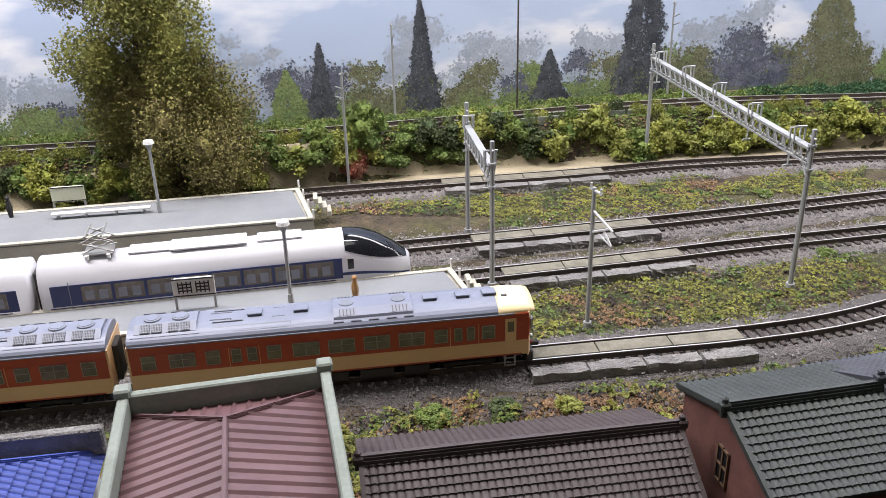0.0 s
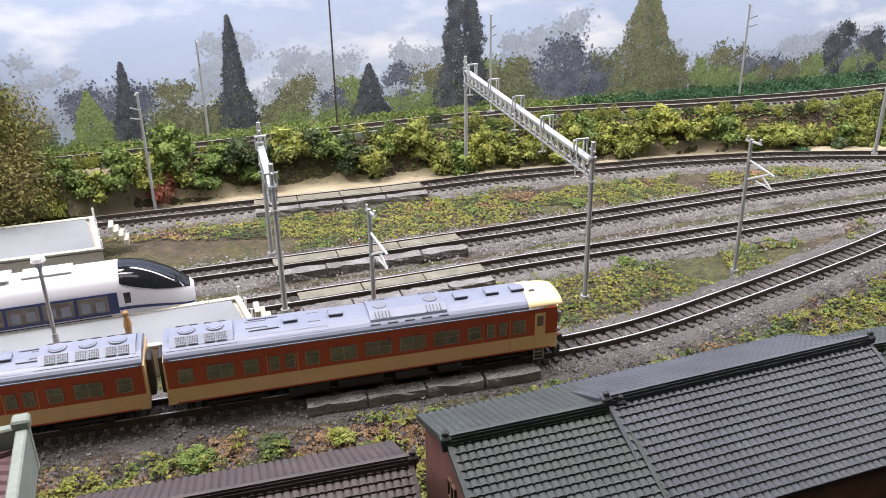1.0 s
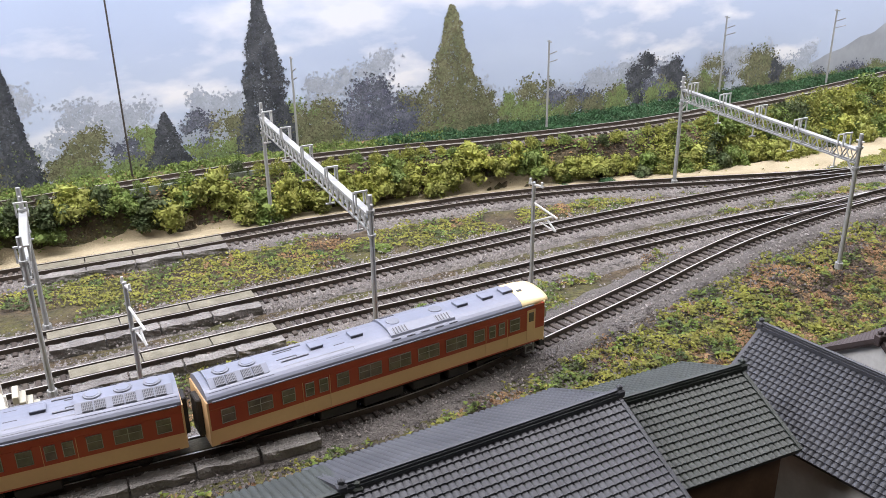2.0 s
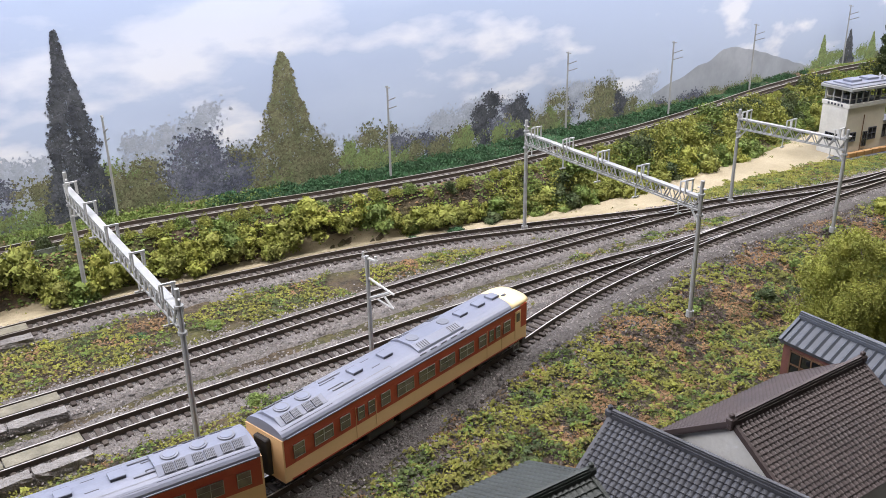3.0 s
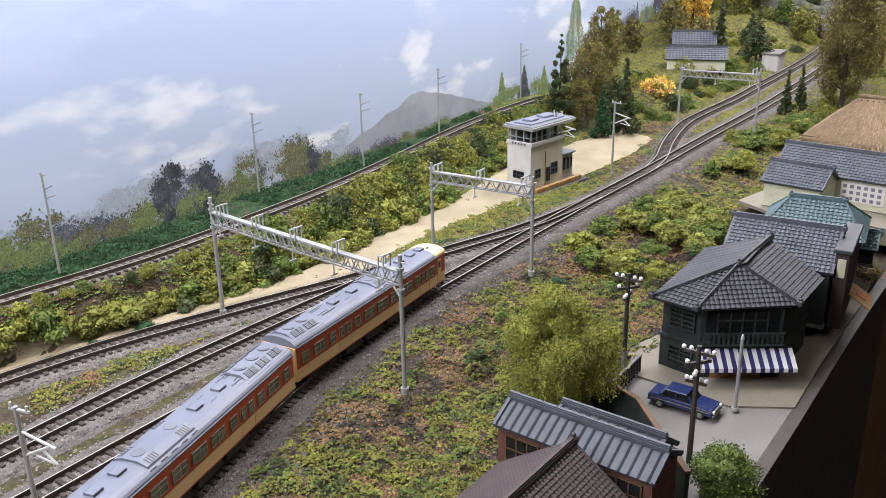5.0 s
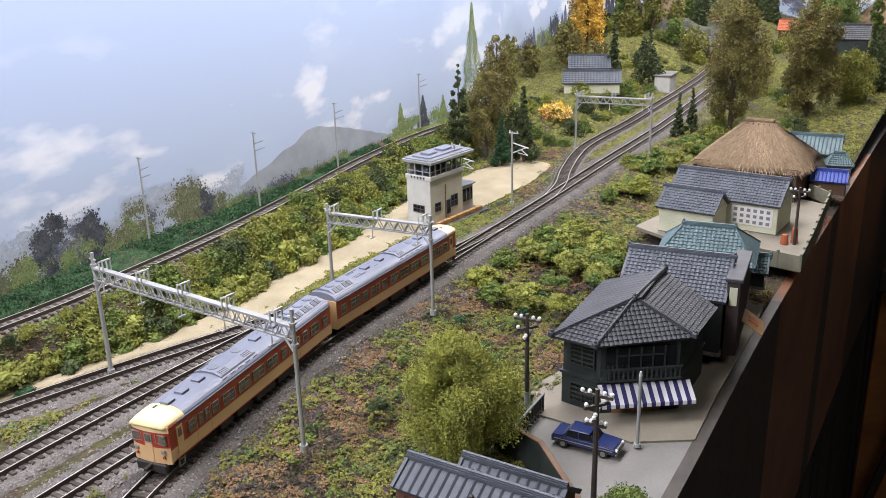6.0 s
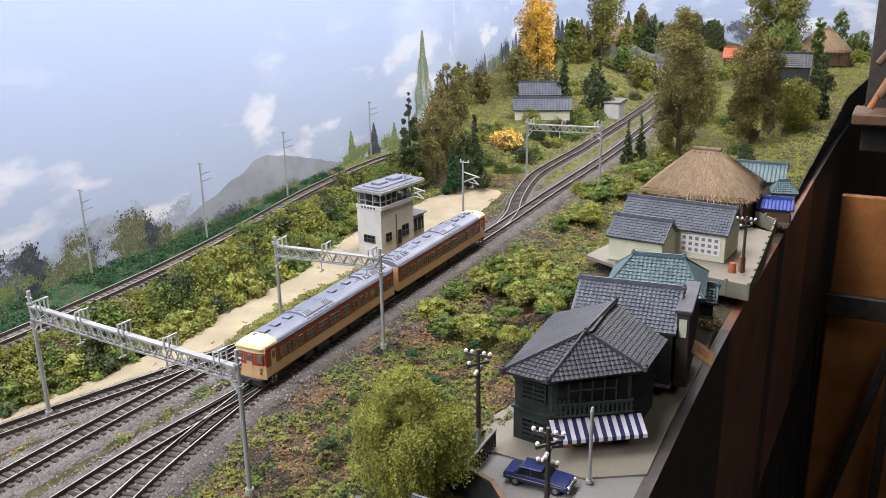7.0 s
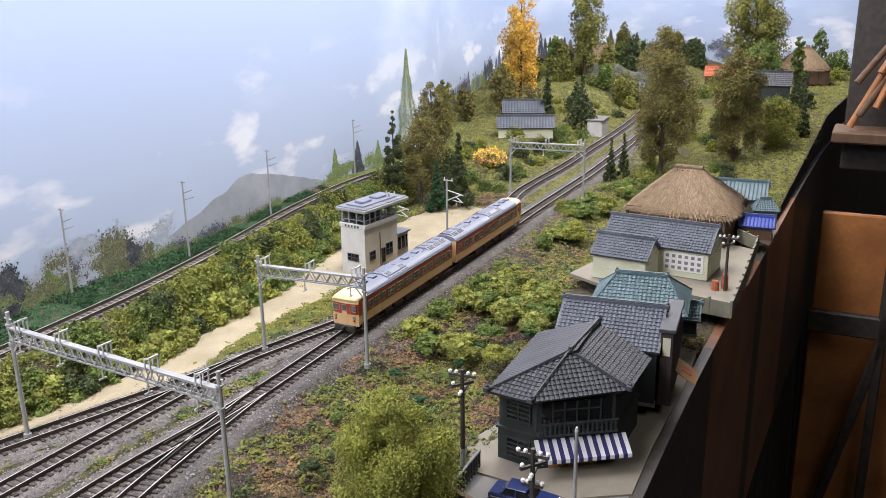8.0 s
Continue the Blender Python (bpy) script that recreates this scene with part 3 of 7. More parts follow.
def tree(x, y, z, height, width, mat, label, seed, trunk=0.28, n=5000, leaf=1.0, shape="oval", group="model trees", core=0.45, lean=0.0):
    """A tapered trunk with limbs, and a crown of many small leaves on uneven clumps."""
    rng = np.random.default_rng(seed)
    ob = thing("tree", x, y, z, 0, label, "tree", group)
    r0 = max(0.9, height * 0.018)
    bm = rod(B(), (0, 0, -2), (lean, 0, height * 0.55), r0, r0 * 0.5, 8)
    rod(bm, (lean, 0, height * 0.55), (lean * 1.5, 0, height * 0.93), r0 * 0.5, r0 * 0.12, 6)
    blobs = []
    k = 26 if shape != "cone" else 34
    for i in range(k):
        u = trunk + (1 - trunk) * (i + rng.random()) / k
        if shape == "cone":
            w = width * 0.5 * (1.02 - u) / (1.02 - trunk)
        elif shape == "poplar":
            w = width * 0.5 * math.sin(math.pi * min(1, 0.12 + 0.88 * (u - trunk) / (1 - trunk)) ** 0.8)
        else:
            w = width * 0.5 * (math.sin(math.pi * min(1.0, 0.10 + 0.86 * (u - trunk) / (1 - trunk))) ** 0.55)
        a = i * 2.4 + rng.uniform(-0.5, 0.5)
        q = w * rng.uniform(0.35, 0.85)
        r = max(width * 0.06, w * rng.uniform(0.32, 0.55))
        c = (q * math.cos(a) + lean * u, q * math.sin(a), u * height, r, r * rng.uniform(0.8, 1.3))
        blobs.append(c)
        if i % 2 == 0:
            rod(bm, (lean * u * 0.8, 0, max(2.0, (u - 0.12) * height)), c[:3], r0 * 0.3, r0 * 0.1, 5)
    part("trunk", bm, BARK, ob)
    p = crown_points(blobs, n, rng, 0.35)
    v, f = leaves(p, leaf, rng)
    pydata("crown", v, f, mat, ob)
    if core:
        o = new("inner_twig_mass", core_mesh("inner_twig_mass", [(b[0] * 0.8, b[1] * 0.8, b[2], b[3] * core, b[4] * core) for b in blobs], mat))
        o.parent = ob
    return ob


def turf(name, area, n, mat, size, mask, label, seed, lift=0.35):
    """Ground foam: small lumps scattered where the mask allows, one object of stuff."""
    rng = np.random.default_rng(seed)
    x = rng.uniform(area[0], area[1], n)
    u = rng.random(n)
    lo, hi = area[2](x), area[3](x)
    y = lo + (hi - lo) * u
    keep = np.array([mask(a, b) for a, b in zip(x, y)])
    for line in (T1, T2, T3, T4, T6):
        yy = np.interp(x, line[:, 0], line[:, 1], left=-9999, right=-9999)
        keep &= np.abs(y - yy) > 12.5 + 3 * np.sin(x * 0.21)
    x, y = x[keep], y[keep]
    n = len(x)
    z = land(x, y)
    z = z + np.array([bumps(p, q) for p, q in zip(x, y)]) + lift
    peak = np.array([(1.15, 0, -0.3), (-0.55, 1.0, -0.25), (-0.55, -1.0, -0.35), (0.1, 0, 0.42)], float)
    tri = np.array([(0, 1, 3), (1, 2, 3), (2, 0, 3)])
    w = peak[None] * size * rng.uniform(0.45, 1.35, (n, 1, 1)) * rng.uniform(0.6, 1.4, (n, 4, 1)) + rng.normal(0, 0.12, (n, 4, 3))
    a = rng.uniform(0, 6.28, n)
    c, s = np.cos(a)[:, None], np.sin(a)[:, None]
    v = np.stack([w[:, :, 0] * c - w[:, :, 1] * s + x[:, None], w[:, :, 0] * s + w[:, :, 1] * c + y[:, None], w[:, :, 2] + z[:, None]], 2).reshape(-1, 3)
    f = (tri[None] + 4 * np.arange(n)[:, None, None]).reshape(-1, 3)
    return tagged(pydata(name, v, f, mat), label, "ground cover", kind="stuff")


def blot(x, y, s, seed, cut=0.0):
    return noise.noise((x * s, y * s, seed * 5.3)) > cut


def front_lo(x):
    return np.interp(x, EDGE[:, 0], EDGE[:, 1]) + 2


def front_hi(x):
    return np.interp(x, T1[:, 0], T1[:, 1]) - 12


def mid_lo(x):
    return np.interp(x, T1[:, 0], T1[:, 1]) + 10


def mid_hi(x):
    return np.interp(x, FOOT[:, 0], FOOT[:, 1]) + 2


def bank_lo(x):
    return np.interp(x, FOOT[:, 0], FOOT[:, 1])


def bank_hi(x):
    return np.interp(x, WALL[:, 0], WALL[:, 1]) - 2


def no_street(x, y):
    return not (392 < x < 660 and y < np.interp(x, [392, 432, 462, 560, 660], [-85, -12, 8, 24, 30])) and not (690 < x < 880 and y < 112)


def open_front(x, y):
    return no_street(x, y)


def off_platform(x, y):
    return not (x < -5 and y < 80)


def sandy(x, y):
    return not (y > y_on(T4, x) + 11 and x < 560) and not (540 < x < 790 and y > 208 + 0.25 * (x - 540) and y < 262 + 0.25 * (x - 540))


turf("green_turf", (-350, 900, bank_lo, bank_hi), 42000, LEAF_GREEN, 1.0, lambda x, y: abs(y - y_on(T5, x)) > 9 and (y < y_on(T5, x) or not 150 < x < 720) and blot(x, y, 0.03, 8, -0.3), "green foam on the embankment", 18)
turf("emerald_turf", (150, 700, bank_lo, bank_hi), 26000, LEAF_EMERALD, 1.2, lambda x, y: y - y_on(T5, x) > 11, "emerald green foam behind the raised track", 19)
turf("brown_turf", (-350, 900, bank_lo, bank_hi), 12000, LEAF_BROWN, 0.9, lambda x, y: abs(y - y_on(T5, x)) > 8 and (y < y_on(T5, x) + 11 or not 150 < x < 700) and blot(x, y, 0.04, 9, -0.1), "brown litter on the embankment", 20)
turf("olive_turf", (880, 2050, lambda x: front_lo(x), lambda x: bank_hi(np.minimum(x, 1900))), 70000, LEAF_OLIVE, 2.4, lambda x, y: blot(x, y, 0.012, 10, -0.45), "olive ground foam on the far hillside", 21)


def moss(area, n, mask, where, seed, lift=0.3, size=0.62, rise=2.4, bias=0.08):
    """Ground foam: a dense crumb layer heaped into low mounds, sorted by colour into objects of stuff."""
    rng = np.random.default_rng(seed)
    x = rng.uniform(area[0], area[1], n)
    y = area[2](x) + (area[3](x) - area[2](x)) * rng.random(n)
    keep = np.array([mask(a, b) for a, b in zip(x, y)])
    for line in (T1, T2, T3, T4, T6):
        yy = np.interp(x, line[:, 0], line[:, 1], left=-9999, right=-9999)
        keep &= np.abs(y - yy) > np.where((y < yy) & (line is T1), 24.0, 15.0) + 4 * np.sin(x * 0.11) + 2 * np.sin(x * 0.47) + rng.normal(0, 2.0, len(x))
    x, y = x[keep], y[keep]
    n = len(x)
    patch = np.array([noise.noise((a * 0.022, b * 0.03, seed)) + 0.6 * noise.noise((a * 0.075, b * 0.09, seed + 9)) for a, b in zip(x, y)])
    lump = np.array([noise.noise((a * 0.15, b * 0.17, seed + 3)) + 0.55 * noise.noise((a * 0.42, b * 0.42, seed + 5)) for a, b in zip(x, y)])
    tone = np.array([0.7 * noise.noise((a * 0.055, b * 0.065, seed + 21)) + 0.5 * noise.noise((a * 0.19, b * 0.19, seed + 23)) for a, b in zip(x, y)]) + rng.normal(0, 0.07, n)
    green = (patch + 0.55 * lump + rng.normal(0, 0.10, n)) > -bias
    z = land(x, y) + np.array([bumps(p, q) for p, q in zip(x, y)]) + lift + rise * np.clip(lump + 0.15, 0, 1) * np.where(green, 1.0, 0.45)
    sets = (("olive_moss", green & (tone > -0.14) & (tone <= 0.22), LEAF_OLIVE, "olive foam moss"), ("lime_moss", green & (tone > 0.22), LEAF_LIME, "yellow-green foam moss"),
            ("green_moss", green & (tone <= -0.14) & (tone > -0.34), LEAF_GREEN, "mid green foam moss"), ("dark_moss", green & (tone <= -0.34), LEAF_DARK, "dark green foam moss"),
            ("brown_litter", ~green & (tone > -0.05), LEAF_BROWN, "brown crumbly leaf litter"), ("earth_crumbs", ~green & (tone <= -0.05), EARTH, "dark brown earth crumbs"))
    peak = np.array([(1.15, 0, -0.3), (-0.55, 1.0, -0.25), (-0.55, -1.0, -0.35), (0.1, 0, 0.42)], float)
    tri = np.array([(0, 1, 3), (1, 2, 3), (2, 0, 3)])
    for name, sel, mat, label in sets:
        m = int(sel.sum())
        w = peak[None] * size * rng.uniform(0.5, 1.5, (m, 1, 1)) * rng.uniform(0.7, 1.3, (m, 4, 1)) + rng.normal(0, 0.2, (m, 4, 3))
        a = rng.uniform(0, 6.28, m)
        c, q = np.cos(a)[:, None], np.sin(a)[:, None]
        v = np.stack([w[:, :, 0] * c - w[:, :, 1] * q + x[sel][:, None], w[:, :, 0] * q + w[:, :, 1] * c + y[sel][:, None], w[:, :, 2] + z[sel][:, None]], 2).reshape(-1, 3)
        f = (tri[None] + 4 * np.arange(m)[:, None, None]).reshape(-1, 3)
        tagged(pydata(name, v, f, mat), label + " " + where, "ground cover", kind="stuff")


EARTH = leaf_material("earth_crumbs", (0.095, 0.070, 0.056), (0.048, 0.037, 0.032), 0.5)
moss((-170, 720, front_lo, front_hi), 210000, open_front, "on the front field", 71, size=0.72, rise=4.6)
moss((720, 1100, front_lo, front_hi), 22000, open_front, "on the slope beside the line", 72, size=1.1)
moss((-100, 620, mid_lo, mid_hi), 110000, lambda x, y: off_platform(x, y) and sandy(x, y) and not (x < 330 and y_on(T2, x) < y < y_on(T3, x)) and (x < 120 or blot(x, y, 0.035, 6, -0.22)), "between the tracks", 73, 1.2, 0.62, 1.8, 0.3)
moss((430, 660, lambda x: np.interp(x, T4[:, 0], T4[:, 1]) + 8, lambda x: np.interp(x, [430, 500, 572, 660], [196, 218, 232, 244])), 16000, lambda x, y: True, "along the edge of the sandy path", 75, 1.2, 0.66, 1.4, 0.6)
moss((620, 900, mid_lo, mid_hi), 14000, lambda x, y: off_platform(x, y) and sandy(x, y), "beside the signal tower", 74, 1.0, 0.8, 1.2)


def clumps(name, area, n, mat, mask, label, seed, radius=(1.8, 4.6), per=44, lift=0.0, flake=0.5):
    """Low lumps of foam, each a mound of small flakes; one object of stuff."""
    rng = np.random.default_rng(seed)
    x = rng.uniform(area[0], area[1], n)
    y = area[2](x) + (area[3](x) - area[2](x)) * rng.random(n)
    keep = np.array([mask(p, q) for p, q in zip(x, y)])
    for line in (T1, T2, T3, T4, T6):
        yy = np.interp(x, line[:, 0], line[:, 1], left=-9999, right=-9999)
        keep &= np.abs(y - yy) > np.where((y < yy) & (line is T1), 30, 17)
    x, y = x[keep], y[keep]
    z = land(x, y) + np.array([bumps(p, q) for p, q in zip(x, y)]) + lift
    r = rng.uniform(*radius, len(x))
    m = len(x) * per
    d = rng.normal(size=(m, 3))
    d /= np.linalg.norm(d, axis=1)[:, None]
    d[:, 2] = np.abs(d[:, 2]) * 0.8
    i = np.repeat(np.arange(len(x)), per)
    pts = np.stack([x, y, z], 1)[i] + d * (r[i] * rng.uniform(0.55, 1.1, m))[:, None]
    v, f = leaves(pts, flake, rng)
    return tagged(pydata(name, v, f, mat), label, "ground cover", kind="stuff")


clumps("moss_clump", (-330, 1100, front_lo, front_hi), 900, LEAF_OLIVE, lambda x, y: open_front(x, y) and blot(x, y, 0.03, 31, -0.12), "olive foam lumps on the front field", 51, (1.4, 4.2), 60)
clumps("moss_clump", (-330, 1100, front_lo, front_hi), 858, LEAF_GREEN, lambda x, y: open_front(x, y) and blot(x, y, 0.035, 32, 0.02), "mid green foam lumps on the front field", 52, (1.4, 4.4), 60)
clumps("moss_clump", (-330, 1100, front_lo, front_hi), 520, LEAF_LIME, lambda x, y: open_front(x, y) and blot(x, y, 0.03, 33, 0.05), "yellow-green foam lumps on the front field", 53, (1.2, 3.8), 56, 0.6)
clumps("moss_clump", (-330, 1100, front_lo, front_hi), 420, LEAF_DARK, lambda x, y: open_front(x, y) and blot(x, y, 0.03, 34, 0.15), "dark green foam lumps on the front field", 54)
clumps("leaf_litter", (-330, 1100, front_lo, front_hi), 594, LEAF_BROWN, lambda x, y: open_front(x, y) and blot(x, y, 0.025, 35, 0.0), "brown litter heaps on the front field", 55, (1.5, 4.0), 36)
clumps("moss_clump", (520, 860, mid_lo, mid_hi), 300, LEAF_LIME, lambda x, y: blot(x, y, 0.04, 38, 0.0), "yellow-green foam lumps beside the signal tower", 58, (1.5, 3.5), 36, 0.6)
clumps("moss_clump", (880, 1900, lambda x: front_lo(x), lambda x: bank_hi(np.minimum(x, 1800))), 2600, LEAF_OLIVE, lambda x, y: blot(x, y, 0.02, 39, -0.2), "olive foam lumps on the far hillside", 59, (4, 10), 40)
clumps("moss_clump", (880, 1900, lambda x: front_lo(x), lambda x: bank_hi(np.minimum(x, 1800))), 900, LEAF_GREEN, lambda x, y: blot(x, y, 0.02, 40, 0.0), "mid green foam lumps on the far hillside", 60, (4, 12), 40)
clumps("moss_clump", (150, 720, lambda x: np.interp(x, T5[:, 0], T5[:, 1]) + 12, bank_hi), 900, LEAF_EMERALD, lambda x, y: blot(x, y, 0.03, 41, -0.35), "emerald foam lumps behind the raised track", 61, (2.5, 5.5), 60, 0.0, 0.7)
clumps("moss_clump", (-350, 200, lambda x: np.interp(x, T5[:, 0], T5[:, 1]) + 11, bank_hi), 500, LEAF_GREEN, lambda x, y: True, "mid green foam lumps at the foot of the backdrop", 62, (2.5, 5.0), 50, 0.0, 0.7)
clumps("moss_clump", (20, 420, lambda x: np.interp(x, T4[:, 0], T4[:, 1]) + 11, lambda x: np.interp(x, T4[:, 0], T4[:, 1]) + 20), 130, LEAF_LIME, lambda x, y: blot(x, y, 0.05, 42, -0.1), "yellow-green tufts along the sandy path", 63, (1.2, 2.8), 50, 1.0, 0.55)
SLOPE_STONES = [T1, T2, T3, T4, T6]
stones("ballast_stones", SLOPE_STONES, (24000, 18000, 18000, 18000, 7000), 15.0, lambda x, y: -1.0, STONE, (0.4, 0.9), "loose grey ballast stones around the sleepers", "ballast")
stones("ballast_stones", [T1 - np.array((0, 19.0))], (14000,), 9.0, lambda x, y: max(-4.4, float(land(x, y)) + 0.4), DARKSTONE, (0.45, 1.1), "loose dark grey ballast stones on the front shoulder", "ballast", 5)
stones("ballast_stones", [T1 - np.array((0, 31.0))], (16000,), 11.0, lambda x, y: float(land(x, y)) + bumps(x, y) + 0.5, DARKSTONE, (0.5, 1.3), "dark stones scattered below the front shoulder", "ballast", 6)
# the sandy path beside the fourth track
xs = np.arange(-330, 830, 4.0)
low = np.where(xs < 440, np.interp(xs, T4[:, 0], T4[:, 1]) + 11, np.interp(xs, [440, 500, 572, 650, 760, 830], [190, 212, 226, 236, 262, 290]))
high = np.interp(xs, FOOT[:, 0], FOOT[:, 1]) + 3 + np.interp(xs, [-330, 430, 520, 650, 830], [0, 0, 2, -8, -18])
high = np.maximum(high, low + 7)
verts, rows = [], 9
for x, a, b in zip(xs, low, high):
    for j in range(rows):
        y = a + (b - a) * j / (rows - 1) + (1.8 * noise.noise((x * 0.07, j * 0.9, 2)) if j in (0, rows - 1) else 0)
        edge = 1.6 if j in (0, rows - 1) else 0.0
        verts.append((x, y, max(-2.1, float(land(x, y)) + 0.4) + 1.7 - edge + 0.5 * noise.noise((x * 0.15, y * 0.15, 5))))
faces = [((i + 1) * rows + j, (i + 1) * rows + j + 1, i * rows + j + 1, i * rows + j)[::-1] for i in range(len(xs) - 1) for j in range(rows - 1)]
tagged(pydata("sandy_path", verts, [f[::-1] for f in faces][::1], SAND, smooth=True), "pale sandy path along the embankment", "path", kind="structure")

# hedge along the embankment
rng = random.Random(5)
for x in np.arange(-330, 800, 9.5):
    foot, top = float(y_on(FOOT, x)), float(y_on(T5, x)) - (12 if x < 180 else 17)
    rows = list(np.arange(foot + 8, max(top, foot + 9), 8.0 if x < 420 else 10.0)) + [max(top + 2, foot + 12)]
    for y in rows:
        last = y == rows[-1]
        xx, y = x + rng.uniform(-4, 4), y + rng.uniform(-2, 2)
        if x > 560 and y < 258 + 0.36 * (x - 560) + 18:
            continue
        kind = rng.choice(("olive", "olive", "olive", "lime", "green", "green", "olive", "dark") if xx > 20 else ("green", "green", "olive", "olive", "dark", "lime"))
        size = (rng.uniform(1.2, 1.85) if xx < 180 else rng.uniform(1.1, 1.9)) * (0.45 if last else 1.0)
        names = {"olive": "olive green foam bush in the hedge", "green": "mid green foam bush in the hedge", "lime": "yellow-green foam bush in the hedge", "dark": "dark green foam bush in the hedge"}
        bush(xx, y, float(land(xx, y - 4 if not last else y)) - 1.5, kind, size, rng.uniform(0.85, 1.25) if xx < 180 else rng.uniform(0.7, 1.15), names[kind], "hedge along the embankment", rng, last or y > foot + 14)
bush(-84, 124, 1, "red", 1.2, 1.6, "dull red foam bush in the hedge", "hedge along the embankment", rng)
# low shrubs on the front field, and behind the shop
for x, y, kind, size, tall in ((-15, -95, "green", 0.8, 0.5), (8, -88, "dark", 0.7, 0.45), (30, -85, "olive", 0.6, 0.5), (150, 42, "green", 0.7, 0.5), (210, 60, "olive", 0.6, 0.4),
                               (140, 118, "green", 0.7, 0.4), (105, 118, "emerald", 0.6, 0.3), (290, 190, "emerald", 1.0, 0.45), (262, 192, "emerald", 0.9, 0.35), (240, 190, "emerald", 0.7, 0.35)):
    bush(x, y, -3.2, kind, size, tall, "low %s shrub among the turf" % ("emerald" if kind == "emerald" else kind + " green" if kind != "green" else "mid green"), "low shrubs", rng)
for i in range(150):
    x = rng.uniform(540, 1060)
    y = float(y_on(T1, x)) - rng.uniform(34, 110)
    if y < y_on(EDGE, x) + 40 or (690 < x < 960 and y < 150 + (x - 690) * 0.2):
        continue
    kind = rng.choice(("olive", "olive", "green", "lime"))
    bush(x, y, -4, kind, rng.uniform(0.7, 1.5), rng.uniform(0.6, 1.0), "%s foam bush on the slope beside the line" % {"olive": "olive green", "green": "mid green", "lime": "yellow-green"}[kind], "bushes on the slope", rng)
for i in range(30):
    x = rng.uniform(400, 620)
    y = float(y_on(T1, x)) - rng.uniform(45, 110)
    if y < np.interp(x, [385, 420, 450, 560, 640], [-60, 2, 22, 44, 60]):
        continue
    kind = rng.choice(("olive", "green", "dark", "emerald"))
    bush(x, y, -4, kind, rng.uniform(0.35, 0.8), rng.uniform(0.45, 0.8), "%s tuft on the slope beside the line" % {"olive": "olive green", "green": "mid green", "dark": "dark green", "emerald": "emerald green"}[kind], "bushes on the slope", rng)
for i in range(90):
    x = rng.uniform(860, 1400)
    y = float(y_on(T6, x)) + rng.choice((1, 1, 1, -1.6)) * rng.uniform(22, 130)
    if y > y_on(WALL, x) - 30 or y < y_on(EDGE, x) + 30 or abs(y - y_on(T1, x)) < 24 or (1040 < x < 1220 and abs(y - 215) < 20):
        continue
    kind = rng.choice(("olive", "green", "lime", "dark"))
    bush(x, y, float(land(x, y)) - 1, kind, rng.uniform(1.0, 1.9), rng.uniform(0.7, 1.1), "%s foam bush beyond the points" % {"olive": "olive green", "green": "mid green", "lime": "yellow-green", "dark": "dark green"}[kind], "bushes beyond the points", rng, True)

# trees
tree(-186, 96, -3, 165, 80, LEAF_OLIVE, "large olive green tree with a dense crown behind the platform", 21, 0.06, 66000, 0.85, core=0.5)
tree(-170, 90, -3, 84, 78, LEAF_AUTUMN, "brownish shrubby tree behind the platform", 22, 0.05, 36000, 0.8, core=0.35)
tree(410, 0, -9, 56, 50, HEDGE_LIME, "bushy yellow-green tree beside the fence", 23, 0.04, 75000, 0.5, core=0.6)
tree(414, -86, -12, 22, 26, LEAF_GREEN, "small dark green shrub at the roadside", 24, 0.05, 12000, 0.55, core=0.8)
tree(800, 352, 4, 84, 46, LEAF_AUTUMN, "brownish olive tree behind the signal tower", 25, 0.12, 13000, 0.9)
tree(838, 372, 4, 112, 38, LEAF_AUTUMN, "tall olive brown tree behind the signal tower", 26, 0.35, 9000, 0.95)
tree(772, 362, 4, 92, 20, LEAF_DARK, "slim dark green conifer behind the signal tower", 27, 0.05, 9000, 1.1, "poplar")
tree(790, 322, 0, 50, 20, LEAF_EMERALD, "small bright green fir beside the sandy path", 28, 0.05, 5000, 1.1, "cone")
tree(815, 316, 0, 74, 27, LEAF_DARK, "dark green fir beside the sandy path", 29, 0.05, 8000, 1.2, "cone")
tree(830, 338, 2, 50, 30, LEAF_DARK, "low dark green tree beside the firs", 30, 0.1, 3000, 1.3)
tree(1310, 615, 14, 175, 72, LEAF_YELLOW, "golden autumn tree against the backdrop", 31, 0.15, 6000, 2.0)
tree(1530, 640, 26, 190, 66, LEAF_OLIVE, "tall green tree at the foot of the hill", 32, 0.2, 5000, 2.2)
tree(1080, 240, 0, 160, 80, LEAF_AUTUMN, "tall olive brown tree above the thatched house", 33, 0.08, 34000, 1.1)
tree(1180, 199, 2, 132, 66, LEAF_AUTUMN, "olive brown tree beside the thatched house", 34, 0.08, 28000, 1.15)
tree(1015, 266, 0, 46, 14, LEAF_DARK, "slim dark fir beside the line", 35, 0.05, 1800, 1.3, "cone")
tree(1035, 262, 0, 50, 14, LEAF_DARK, "slim dark fir beside the line", 36, 0.05, 1800, 1.3, "cone")
tree(1262, 182, 4, 66, 60, LEAF_LIME, "rounded yellow-green tree on the far hillside", 37, 0.12, 12000, 1.2)
tree(1760, 430, 30, 170, 120, LEAF_OLIVE, "broad olive green tree on the far hillside", 38, 0.12, 14000, 2.0)
tree(1560, 330, 16, 100, 70, LEAF_GREEN, "rounded mid green tree on the far hillside", 45, 0.1, 9000, 1.7)
tree(1395, 214, 12, 75, 24, LEAF_DARK, "dark fir on the far hillside", 39, 0.08, 2000, 1.8, "cone")
tree(1330, 176, 10, 85, 26, LEAF_DARK, "dark fir on the far hillside", 40, 0.08, 2000, 1.8, "cone")
